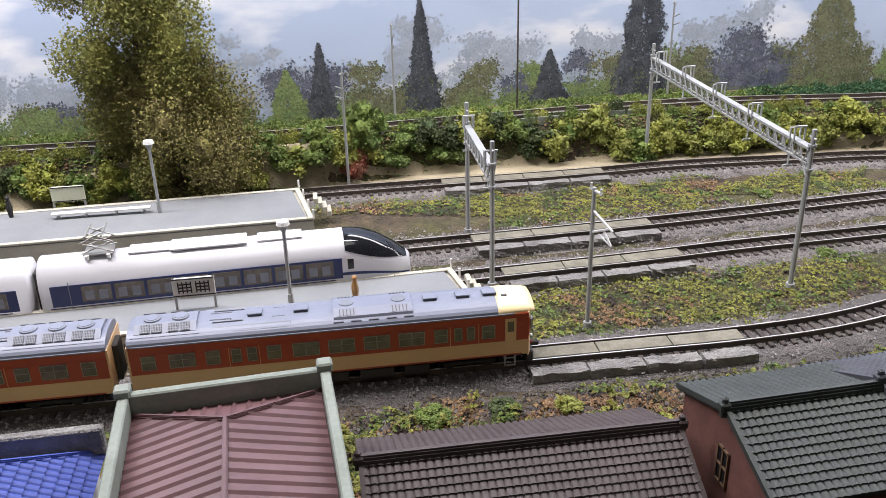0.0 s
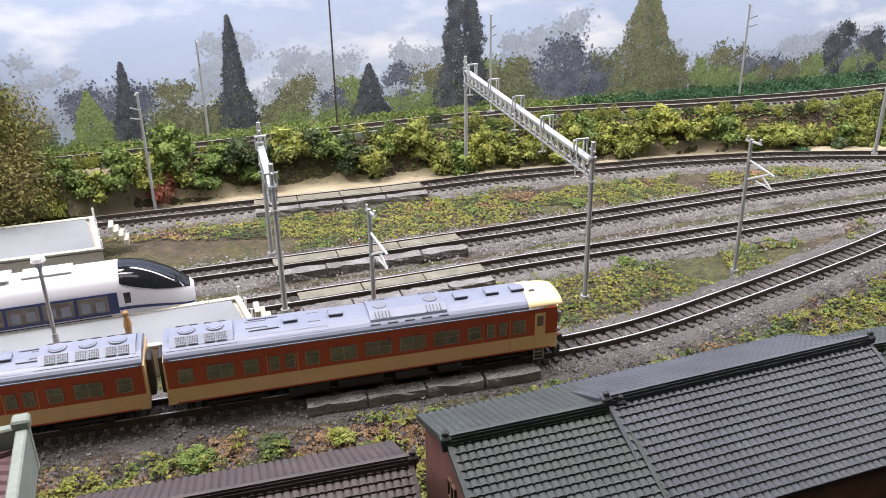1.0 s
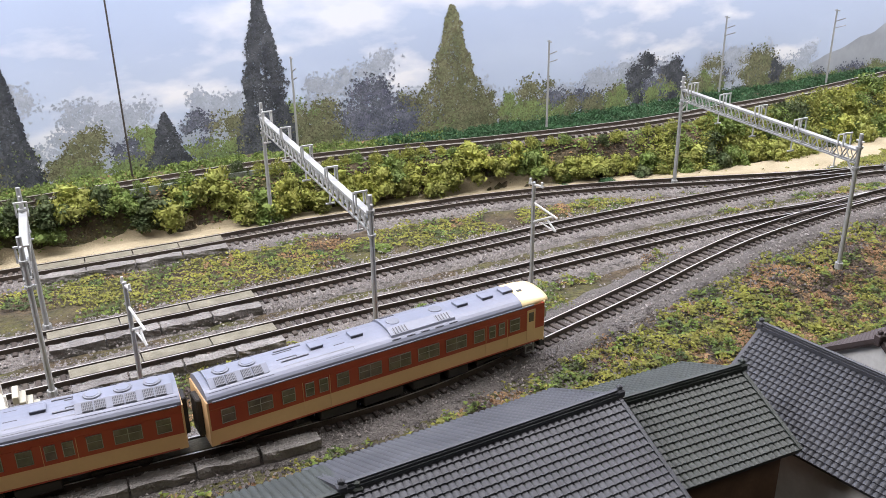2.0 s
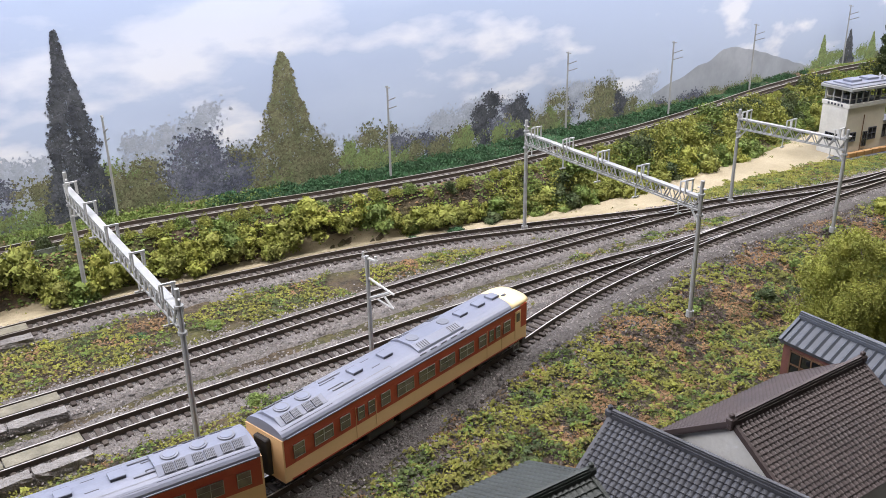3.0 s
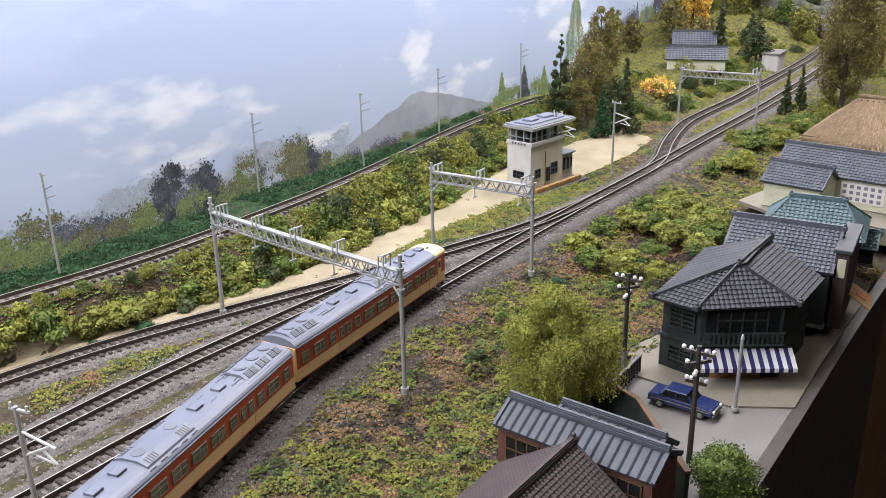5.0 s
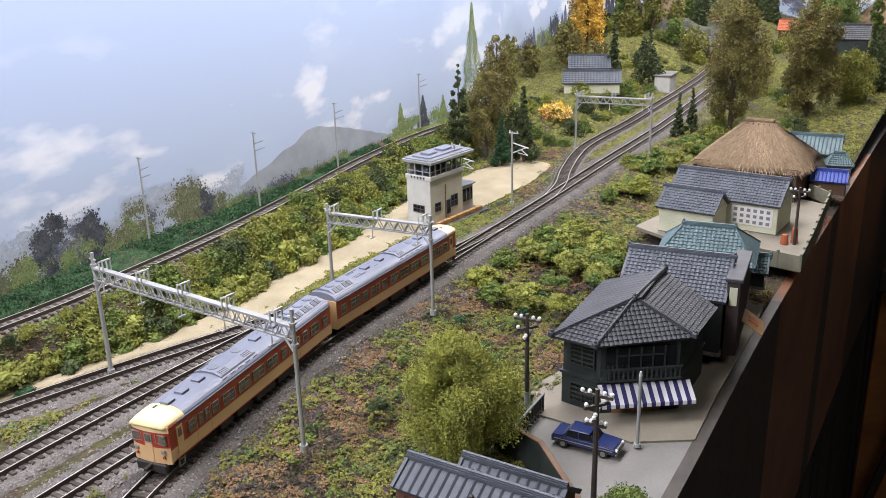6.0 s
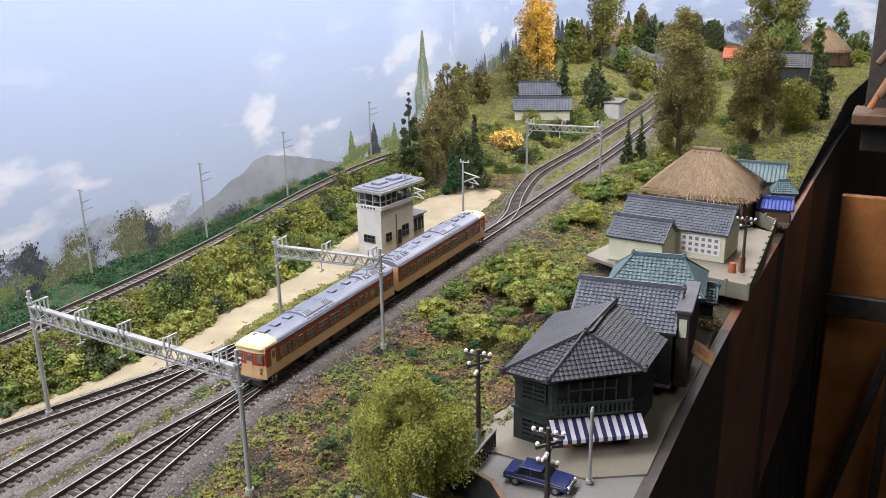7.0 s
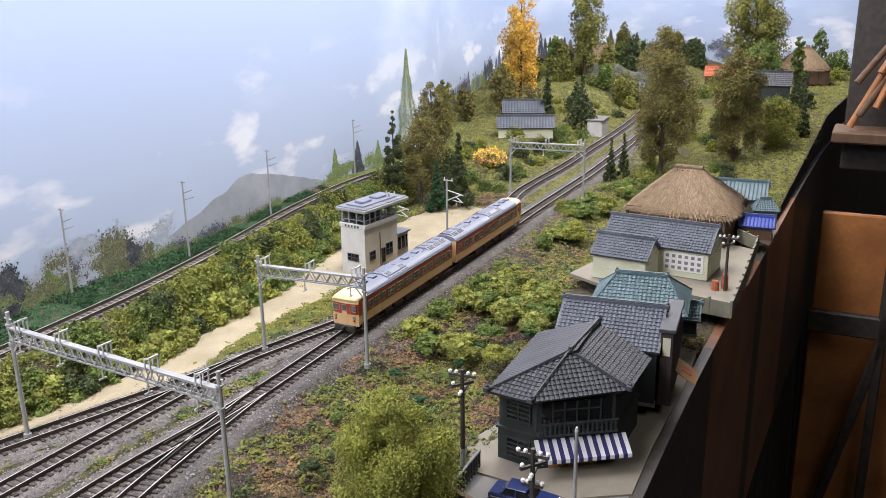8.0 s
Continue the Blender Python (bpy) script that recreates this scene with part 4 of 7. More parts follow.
tree(1300, 330, 8, 60, 56, LEAF_LIME, "yellow-green bushy tree on the far hillside", 41, 0.1, 3500, 2.0)
tree(1000, 500, 6, 90, 30, LEAF_OLIVE, "olive tree beside the far farmhouse", 42, 0.2, 2500, 1.8)
# the wooded far hillside round the village
frng = random.Random(77)
for i in range(34):
    x = frng.uniform(1120, 1900)
    y = float(y_on(T6, min(x, 1690))) + frng.choice((1, 1, -1)) * frng.uniform(35, 260)
    if y > y_on(WALL, min(x, 1790)) - 40 or y < y_on(EDGE, x) + 40 or abs(y - y_on(T1, x)) < 35 or (x < 1280 and abs(y - 215) < 60):
        continue
    mat, nm, cone = frng.choice(((LEAF_AUTUMN, "olive brown", False), (LEAF_DARK, "dark green", True), (LEAF_GREEN, "mid green", False), (LEAF_OLIVE, "olive green", False), (LEAF_DARK, "dark green", False)))
    tree(x, y, float(land(x, y)) - 1, frng.uniform(40, 100), frng.uniform(22, 52), mat, "%s model tree on the far hillside" % nm, 700 + i, 0.15, 1500, 2.2, "cone" if cone else "oval")
ob = bush(968, 400, 4, "olive", 1.6, 1.1, "bush covered in yellow and red blossom", "bushes beyond the points", rng)
rngn = np.random.default_rng(8)
v, f = leaves(crown_points([(0, 0, 12, 16, 12), (10, 6, 10, 10, 9)], 900, rngn, 0.8), 1.7, rngn)
pydata("blossom", v, f, LEAF_FLOWER, ob, "yellow and red blossom")


# ---- the printed woods on the backdrop ----
WARC = arc(WALL)


def wall_at(x):
    i = int(np.argmin(np.abs(WALL[:, 0] - x) + (WALL[:, 1] < 0) * 999))
    q = -normals(WALL)[i]
    d = np.array((q[1], -q[0]))
    return WALL[i, :2], np.array((q[0], q[1], 0.0)), np.array((-d[0], -d[1]))


def printed_tree(x, z, height, width, mat, label, seed, shape="cone", n=900, leaf=1.5, off=2.0):
    rng = np.random.default_rng(seed)
    p, q, d = wall_at(x)
    ob = thing("printed_tree", p[0], p[1], z, 0, label, "printed tree", "trees printed on the backdrop")
    u = rng.random(n) ** (0.75 if shape == "cone" else 0.95)
    if shape == "cone":
        h = 1 - u
        w = width * 0.5 * (1.04 - h) * (0.92 + 0.08 * np.sin(h * 26 + seed) + rng.normal(0, 0.10, n))
    if shape == "cone":
        s = (rng.random(n) * 2 - 1)
        s = np.sign(s) * np.abs(s) ** 0.8 * (1 + 0.12 * np.sin(s * 7 + h * 11 + seed)) * w
        h = h * height * (1 - 0.10 * np.abs(s) / width)
    else:
        k = 11
        cs, ch = rng.uniform(-0.36, 0.36, k) * width, height * np.r_[0.70, rng.uniform(0.18, 0.74, k - 1)]
        cs[0] *= 0.3
        cr = width * rng.uniform(0.14, 0.27, k)
        pick, a = rng.integers(0, k, n), rng.uniform(0, 6.28, n)
        r = cr[pick] * np.minimum(1.5, np.abs(rng.normal(0, 0.62, n)))
        s, h = cs[pick] + r * np.cos(a), np.maximum(0.5, ch[pick] + r * np.sin(a) * 0.9)
    # the print follows the bend of the wall
    i = int(np.argmin(np.abs(WALL[:, 0] - x) + (WALL[:, 1] < 0) * 999))
    sw, nw = WARC[i] + s, -normals(WALL)
    d3 = off * 0.05 + rng.random(n) * 0.04
    qx, qy = np.interp(sw, WARC, nw[:, 0]), np.interp(sw, WARC, nw[:, 1])
    pts = np.stack([np.interp(sw, WARC, WALL[:, 0]) + qx * d3 - p[0], np.interp(sw, WARC, WALL[:, 1]) + qy * d3 - p[1], h], 1)
    v, f = leaves(pts, leaf, rng, flat=q)
    pydata("crown", v, f, mat, ob)
    return ob


prng = random.Random(9)
for i in range(57):
    x = -460 + i * 17 + prng.uniform(-7, 7)
    hh = prng.uniform(40, 80) * (1.0 if x < 150 else 0.62 if x < 500 else 0.4)
    printed_tree(x, 18, hh, prng.uniform(26, 44), PRINT_MIST, "misty pale tree printed on the backdrop", 100 + i, "oval", 1300, 1.1, 1.2)
for i in range(66):
    x = -455 + i * 17 + prng.uniform(-8, 8)
    mat, nm = prng.choice(((PRINT_BLUE, "bluish grey"), (PRINT_BLUE, "bluish grey"), (PRINT_GREEN, "green"), (PRINT_OLIVE, "olive"), (PRINT_OLIVE, "olive")))
    k = 1.0 if x < 200 else 0.85 if x < 420 else 0.7 if x < 500 else 0.28
    printed_tree(x, 16, prng.uniform(26, 52) * k, prng.uniform(20, 36), mat, "%s tree printed on the backdrop" % nm, 200 + i, "oval", 1700, 0.9, 2.4)
for i in range(85):
    x = -455 + i * 16 + prng.uniform(-6, 6)
    mat, nm = prng.choice(((PRINT_GREEN, "green"), (PRINT_GREEN, "green"), (PRINT_OLIVE, "olive")))
    printed_tree(x, 12, prng.uniform(20, 33) * (1.0 if x < 450 else 0.7 if x < 520 else 0.5 if x < 735 else 1.0), prng.uniform(20, 32), mat, "low %s undergrowth printed on the backdrop" % nm, 300 + i, "oval", 1100, 0.9, 3.4)
for i, (x, top, w, mat, nm, shape, n) in enumerate((
        (-106, 68, 16, PRINT_DARK, "dark conifer", "cone", 900), (-52, 90, 20, PRINT_DARK, "tall dark conifer", "cone", 1200), (27, 55, 24, PRINT_DARK, "dark spruce", "cone", 900),
        (-128, 54, 26, PRINT_GREEN, "bright green conifer", "cone", 900), (79, 126, 32, PRINT_DARK, "tall broad dark conifer", "cone", 2200), (150, 73, 44, PRINT_BLUE, "bluish grey broad tree", "oval", 1400),
        (204, 104, 46, PRINT_OLIVE, "tall olive green conifer", "cone", 2000), (343, 73, 17, PRINT_DARK, "dark bushy tree", "oval", 900), (377, 64, 16, PRINT_DARK, "dark bushy tree", "oval", 900), (475, 52, 14, PRINT_DARK, "small dark tree", "oval", 600), (428, 66, 20, PRINT_MIST, "misty pale tree", "oval", 700),
        (451, 58, 34, PRINT_OLIVE, "olive broad tree", "oval", 1000), (108, 50, 28, PRINT_OLIVE, "brownish broad tree", "oval", 900), (-75, 44, 34, PRINT_OLIVE, "brownish broad tree", "oval", 900),
        (756, 54, 18, PRINT_GREEN, "small green conifer", "cone", 700), (797, 56, 20, PRINT_DARK, "small dark conifer", "cone", 700), (828, 50, 20, PRINT_GREEN, "small green conifer", "cone", 700), (904, 141, 62, PRINT_GREEN, "tall slim green poplar", "cone", 1500))):
    printed_tree(x, 14, top - 14, w * 1.35, mat, "%s printed on the backdrop" % nm, 500 + i, shape, int(n * 3.0), 1.0, 4.4)


def printed_hill():
    verts, faces = [], []
    xs = np.linspace(500, 770, 50)
    for x in xs:
        q = wall_at(x)[1]
        p = (x, float(y_on(WALL[WALL[:, 0] < 1000], x)))
        top = 20 + 42 * max(0.0, 1 - abs((x - 606) / (150 if x < 606 else 150)) ** 1.1) + 3.0 * noise.noise((x * 0.06, 1, 1))
        verts += [(p[0] + q[0] * 0.03, p[1] + q[1] * 0.03, 5), (p[0] + q[0] * 0.03, p[1] + q[1] * 0.03, top)]
    faces = [(2 * i, 2 * i + 1, 2 * i + 3, 2 * i + 2) for i in range(len(xs) - 1)]
    tagged(pydata("printed_hill", verts, faces, PRINT_HILL), "grey misty hill printed on the backdrop", "printed hill", kind="structure")


printed_hill()
for i in range(44):
    x = 1180 + i * 22 + prng.uniform(-9, 9)
    mat, nm = prng.choice(((PRINT_DARK, "dark"), (PRINT_BLUE, "bluish grey"), (PRINT_GREEN, "green"), (PRINT_BLUE, "bluish grey")))
    far = min(1.0, (x - 1180) / 400.0)
    printed_tree(x, 14, prng.uniform(22, 40) + 52 * far * prng.uniform(0.6, 1.0), prng.uniform(40, 70), mat, "%s tree printed on the far backdrop" % nm, 800 + i, prng.choice(("oval", "oval", "cone")), 1500, 2.2, 3.0)


# ---- trains ----
CREAM = material("cream_paint", (0.66, 0.44, 0.235), (0.60, 0.39, 0.20), 0.38, coarse=30, fine=1, dirt=0.10, bump=0.03)
CREAMROOF = material("pale_cream_paint", (0.80, 0.66, 0.38), (0.76, 0.61, 0.34), 0.38, coarse=30, fine=1, dirt=0.06, bump=0.03)
REDPAINT = material("red_paint", (0.37, 0.052, 0.026), (0.31, 0.042, 0.022), 0.38, coarse=30, fine=1, dirt=0.10, bump=0.03)
ROOFGREY = material("roof_grey", (0.195, 0.212, 0.272), (0.16, 0.178, 0.235), 0.45, coarse=40, fine=1, dirt=0.12, bump=0.05)
ROOFDARK = material("dark_grey_fitting", (0.06, 0.065, 0.085), None, 0.5, coarse=10, fine=1, dirt=0.2)
GRILLE = material("grille_grey", (0.22, 0.235, 0.28), None, 0.5, coarse=10, fine=1, dirt=0.3)
UNDER = material("underframe_black", (0.018, 0.017, 0.017), (0.03, 0.027, 0.025), 0.6, coarse=8, fine=1, dirt=0.3)
SILVER = material("silver_frame", (0.36, 0.36, 0.34), None, 0.4, 0.5, coarse=10, fine=1, dirt=0.1)
PANE = material("dark_pane", (0.10, 0.086, 0.075), (0.18, 0.155, 0.13), 0.10, coarse=5, fine=2, dirt=0.4, bump=0)
COACHWHITE = material("coach_white", (0.66, 0.665, 0.70), (0.62, 0.625, 0.66), 0.32, coarse=40, fine=1, dirt=0.04, bump=0.02)
NAVY = material("navy_band", (0.016, 0.030, 0.13), (0.012, 0.022, 0.10), 0.3, coarse=30, fine=1, dirt=0.1, bump=0.02)
BLACKGLASS = material("black_glass", (0.010, 0.011, 0.013), (0.016, 0.017, 0.02), 0.06, coarse=30, fine=3, dirt=0.1, bump=0)


def clear_material():
    m = bpy.data.materials.new("clear_pane")
    m.use_nodes = True
    b = m.node_tree.nodes["Principled BSDF"]
    b.inputs["Base Color"].default_value = (0.85, 0.9, 0.92, 1)
    b.inputs["Transmission Weight"].default_value, b.inputs["Roughness"].default_value, b.inputs["IOR"].default_value = 1.0, 0.03, 1.1
    return m


CLEAR = clear_material()


def shell(outline_of, xs):
    """A skin through cross-sections: outline_of(x) gives the same number of (y, z) points each time."""
    verts, faces = [], []
    k = len(outline_of(xs[0]))
    for x in xs:
        verts += [(x, y, z) for y, z in outline_of(x)]
    for i in range(len(xs) - 1):
        for j in range(k):
            faces.append((i * k + j, i * k + (j + 1) % k, (i + 1) * k + (j + 1) % k, (i + 1) * k + j))
    faces += [tuple(range(k))[::-1], tuple(range((len(xs) - 1) * k, len(xs) * k))]
    return verts, faces


def side_window(parent, x, z, w, h, y, split=False):
    s = 1 if y > 0 else -1
    pane = part("window", box(B(), (x, y + s * 0.05, z), (w, 0.5, h), 0.1), PANE, parent)
    bm = B()
    for dx in (-w / 2, w / 2) + ((0.0,) if split else ()):
        box(bm, (x + dx, y + s * 0.22, z), (0.2, 0.4, h + 0.2))
    for dz in (-h / 2, h / 2, h * 0.08):
        box(bm, (x, y + s * 0.22, z + dz), (w, 0.4, 0.18))
    part("frame", bm, SILVER, pane)


def fan_unit(parent, x0, fans, z):
    """A long roof cooler: hood with sloping ends, round fans on top, grilles on the flanks."""
    ln = 9.2 * fans + 2
    unit = part("cooling_unit", prism(B(), [(-7.0, z - 2.2), (7.0, z - 2.2), (6.6, z - 0.6), (3.2, z + 1.4), (-3.2, z + 1.4), (-6.6, z - 0.6)], x0 - ln / 2, x0 + ln / 2), ROOFGREY, parent)
    part("base_plate", box(B(), (x0, 0, z - 1.7), (ln + 2.0, 15.8, 1.0)), ROOFDARK, unit)
    for i in range(fans):
        x = x0 + (i - (fans - 1) / 2) * 9.2
        for y in (-1.6, ):
            bm = rod(B(), (x, y + 1.6, z + 1.3), (x, y + 1.6, z + 1.9), 2.9, 2.8, 20)
            part("fan_ring", bm, GRILLE, unit)
            bm = rod(B(), (x, y + 1.6, z + 1.6), (x, y + 1.6, z + 2.05), 2.1, 2.0, 18)
            part("fan_hub", bm, ROOFGREY, unit)
        for s in (-1, 1):
            for k in (-1, 1):
                bm = box(B(), (x + k * 1.9, s * 5.1, z + 0.45), (3.2, 3.4, 0.3), rot=(s * -31, 0, 0))
                g = part("grille", bm, ROOFDARK, unit)
                bm = B()
                for q in np.linspace(-1.3, 1.3, 6):
                    box(bm, (x + k * 1.9 + q, s * 5.1, z + 0.6), (0.22, 3.3, 0.25), rot=(s * -31, 0, 0))
                for q in np.linspace(-1.2, 1.2, 4):
                    box(bm, (x + k * 1.9, s * (5.1 + q), z + 0.62 - q * 0.6), (3.2, 0.22, 0.25), rot=(s * -31, 0, 0))
                part("wire_mesh", bm, GRILLE, g)
    for s in (-1, 1):
        part("edge_rail", box(B(), (x0, s * 7.3, z - 1.6), (ln, 0.7, 0.9)), ROOFDARK, unit)


def railcar(fans, label):
    ob = thing("railcar", 0, 0, RAILTOP, 0, label, "railcar", "two-car railcar train")
    HL, HW = 68.3, 9.6
    Z0, Z1, Z2, Z3 = 6.0, 11.9, 19.6, 22.4
    part("lower_body", box(B(), (0, 0, (Z0 + Z1) / 2), (2 * HL - 1.6, 2 * HW, Z1 - Z0)), CREAM, ob, "cream lower body")
    part("window_band", box(B(), (0, 0, (Z1 + Z2) / 2), (2 * HL - 1.6, 2 * HW, Z2 - Z1)), REDPAINT, ob, "red window band")
    part("upper_body", box(B(), (0, 0, (Z2 + Z3) / 2), (2 * HL - 1.6, 2 * HW, Z3 - Z2 - 0.1)), REDPAINT, ob, "red upper body")
    for s in (-1, 1):
        part("gutter", box(B(), (-2, s * (HW + 0.1), Z3 + 0.1), (2 * HL - 8, 0.4, 0.4)), ROOFGREY, ob)
        part("red_line", box(B(), (0, s * (HW + 0.03), Z0 + 0.3), (2 * HL - 6, 0.2, 0.5)), REDPAINT, ob)
    top = [(HW * math.cos(a), Z3 + 4.1 * math.sin(a) ** 0.85 if math.sin(a) > 0 else Z3) for a in np.linspace(0, math.pi, 15)]
    verts, faces = shell(lambda x: top, np.linspace(-HL + 0.6, HL - 11.5, 3))
    pydata("roof", verts, faces, ROOFGREY, ob, smooth=False)

    def cab(x):
        u = (x - (HL - 11.5)) / 13.0
        k = 1 - 0.10 * u ** 3
        return [(y * k, Z3 + (z - Z3) * (1 - 0.30 * u ** 3)) for y, z in top]
    verts, faces = shell(cab, np.linspace(HL - 11.5, HL + 1.5, 7))
    pydata("cab_roof", verts, faces, CREAMROOF, ob, "pale cream cab roof", smooth=True)
    # the rounded cab front
    def nose(y0, y1, z0, z1, bulge=1.6):
        bm = B()
        pts = [(HL - 1.0, -HW)] + [(HL - 0.6 + bulge * math.cos(q * math.pi / 2) ** 0.6, HW * q * 0.985) for q in np.linspace(-1, 1, 11)] + [(HL - 1.0, HW)]
        return prism(bm, pts, z0, z1, "z")
    part("cab_lower", nose(0, 0, Z0 - 0.6, 13.2), CREAM, ob, "cream cab front")
    part("cab_band", nose(0, 0, 13.2, Z2 + 0.6), REDPAINT, ob, "red cab front band")
    part("cab_brow", nose(0, 0, Z2 + 0.6, Z3 + 0.4), CREAMROOF, ob, "cream cab brow")
    for y, w in ((-6.0, 4.6), (0.0, 3.2), (6.0, 4.6)):
        fx = HL + 0.85 if y == 0 else HL + 0.45
        pane = part("windscreen", box(B(), (fx, y, 17.2), (0.7, w, 3.7), 0.15, (0, 0, -7 * np.sign(y))), PANE, ob)
        bm = B()
        for dz in (-2.0, 2.0):
            box(bm, (fx + 0.1, y, 17.2 + dz), (0.8, w + 0.5, 0.35), rot=(0, 0, -7 * np.sign(y)))
        for dy in (-w / 2 - 0.1, w / 2 + 0.1):
            box(bm, (fx + 0.05, y + dy, 17.2), (0.8, 0.32, 4.2))
        part("frame", bm, SILVER, pane)
    for s in (-1, 1):
        part("headlight", rod(B(), (HL + 0.4, s * 6.8, 11.4), (HL + 1.25, s * 6.8, 11.4), 1.0, 0.9, 12), SILVER, ob)
        part("tail_light", rod(B(), (HL + 0.4, s * 6.8, 9.0), (HL + 1.1, s * 6.8, 9.0), 0.6, 0.55, 10), REDPAINT, ob)
        part("cab_door", box(B(), (HL - 7.2, s * (HW + 0.05), 14.2), (4.0, 0.3, 13.0), 0.1), CREAM, ob)
        part("cab_door_window", box(B(), (HL - 7.2, s * (HW + 0.15), 17.6), (2.3, 0.35, 4.0), 0.1), PANE, ob)
    part("door_seam", box(B(), (HL + 1.05, 0, 12.0), (0.25, 3.8, 11.0), 0.08), CREAM, ob)
    bm = box(B(), (HL + 0.2, 0, 3.6), (3.0, 15.5, 4.4), 0.5)
    part("snow_plough", bm, UNDER, ob)
    part("coupler", box(B(), (HL + 3.0, 0, 4.4), (4.5, 1.8, 1.8), 0.3), UNDER, ob)
    part("gangway", box(B(), (-HL - 0.6, 0, 14.0), (2.2, 7.0, 14.0), 0.4), UNDER, ob, "black gangway bellows")
    part("end_wall", box(B(), (-HL + 0.6, 0, (Z0 + Z3) / 2), (0.9, 2 * HW - 0.1, Z3 - Z0 + 0.05)), CREAM, ob, "cream end wall")
    # side windows: centre, width, paired
    wins = ((-61.5, 5.2, 0), (-50.5, 10.5, 1), (-40.5, 5.2, 0), (-32.8, 3.6, 0), (-27.6, 3.6, 0), (-20.3, 5.2, 0), (-9.6, 11.0, 1), (2.4, 11.0, 1), (14.4, 11.0, 1), (26.4, 11.0, 1),
            (36.6, 5.2, 0), (42.6, 3.0, 0), (47.0, 3.0, 0), (53.2, 5.2, 0))
    for x, w, sp in wins:
        for y in (-HW, HW):
            side_window(ob, x, 16.3, w * (0.80 if sp else 0.86), 5.0, y, bool(sp))
    for x in (-30.2, 44.8):
        for y in (-HW - 0.04, HW + 0.04):
            bm = B()
            for dx in (-5.0, 5.0):
                box(bm, (x + dx, y, 13.0), (0.16, 0.2, 13.0))
            part("door_seams", bm, CREAM, ob)
    zt = Z3 + 4.0
    fan_unit(ob, -HL + (13 if fans == 2 else 17), fans, zt - 0.2)
    # mid air-conditioner and ventilators
    unit = part("air_conditioner", prism(B(), [(-8.0, zt - 2.3), (8.0, zt - 2.3), (7.2, zt - 0.4), (3.5, zt + 1.0), (-3.5, zt + 1.0), (-7.2, zt - 0.4)], 0.5, 27.5), ROOFGREY, ob)
    for x in (5.0, 23.0):
        part("fan_ring", rod(B(), (x, 0, zt + 0.9), (x, 0, zt + 1.25), 2.6, 2.5, 18), GRILLE, unit)
        for s in (-1, 1):
            part("grille", box(B(), (x, s * 5.6, zt + 0.1), (6.0, 2.8, 0.4), rot=(s * -22, 0, 0)), GRILLE, unit)
            bm = B()
            for q in np.linspace(-2.4, 2.4, 5):
                box(bm, (x + q, s * 5.6, zt + 0.3), (0.3, 2.8, 0.3), rot=(s * -22, 0, 0))
            part("louvre", bm, ROOFDARK, unit)
    for x in (2, 8, 14, 20, 26):
        for s in (-1, 1):
            part("foot", box(B(), (x, s * 8.1, zt - 2.2), (3.4, 1.0, 1.1)), ROOFDARK, unit)
    for x in (-26, -10.5, 34, 45.5, 55):
        vent = part("roof_ventilator", prism(B(), [(-2.0, zt - 0.5), (2.0, zt - 0.5), (2.0, zt + 1.0), (-2.0, zt + 1.0)], x - 2.4, x + 2.4), ROOFGREY, ob)
        for s in (-1, 1):
            part("louvre", box(B(), (x, s * 2.1, zt + 0.3), (4.5, 0.35, 1.2)), ROOFDARK, vent)
    bm = B()
    for s in (-1, 1):
        rod(bm, (-40, s * 6.0, zt - 1.0), (-14, s * 6.0, zt - 1.0), 0.4, seg=6)
        rod(bm, (-40, s * 3.8, zt + 0.0), (-30, s * 3.8, zt + 0.0), 0.35, seg=6)
        rod(bm, (-14, s * 6.0, zt - 1.0), (-14, s * 7.4, zt - 1.6), 0.4, seg=6)
    part("roof_pipe", bm, GRILLE, ob)
    for s in (-1, 1):
        bm = B()
        for p, q in (((-41, 2.2), (-34, 2.2)), ((-34, 2.2), (-34, 5.0)), ((-34, 5.0), (-20, 5.0)), ((-20, 5.0), (-20, 3.0)), ((-20, 3.0), (-16, 3.0))):
            rod(bm, (p[0], s * p[1], zt + 0.15 - 0.055 * p[1] ** 2 * 0.9), (q[0], s * q[1], zt + 0.15 - 0.055 * q[1] ** 2 * 0.9), 0.32, seg=6)
        part("conduit", bm, ROOFDARK, ob)
        part("roof_step", box(B(), (-24, s * 7.6, zt - 1.8), (18, 1.2, 0.5), 0.1), GRILLE, ob)
    part("whistle", rod(B(), (59, -2.5, zt - 0.3), (61, -2.5, zt - 0.2), 0.7, 0.7, 8), ROOFDARK, ob)
    # below the floor
    part("underframe", box(B(), (0, 0, 5.2), (128, 13.5, 1.8)), UNDER, ob)
    for x, w in ((-22, 14), (-4, 16), (14, 12), (28, 9)):
        for s in (-1, 1):
            part("equipment_box", box(B(), (x, s * 6.6, 3.2), (w, 4.0, 4.0), 0.4), UNDER, ob)
    for x in (-47, 47):
        bogie = part("bogie", box(B(), (x, 0, 2.6), (19, 13.0, 1.6), 0.3), UNDER, ob)
        for dx in (-7, 7):
            for s in (-1, 1):
                part("wheel", rod(B(), (x + dx, s * 4.3, 1.8), (x + dx, s * 5.3, 1.8), 2.0, 2.0, 16), UNDER, bogie)
    for s in (-1, 1):
        bm = B()
        for dz in (1.5, 4.5):
            box(bm, (HL - 7.2, s * 8.9, dz), (3.6, 0.5, 0.4))
        for dx in (-1.8, 1.8):
            box(bm, (HL - 7.2 + dx, s * 8.9, 3.4), (0.4, 0.5, 4.4))
        part("step", bm, SILVER, ob)
    return ob


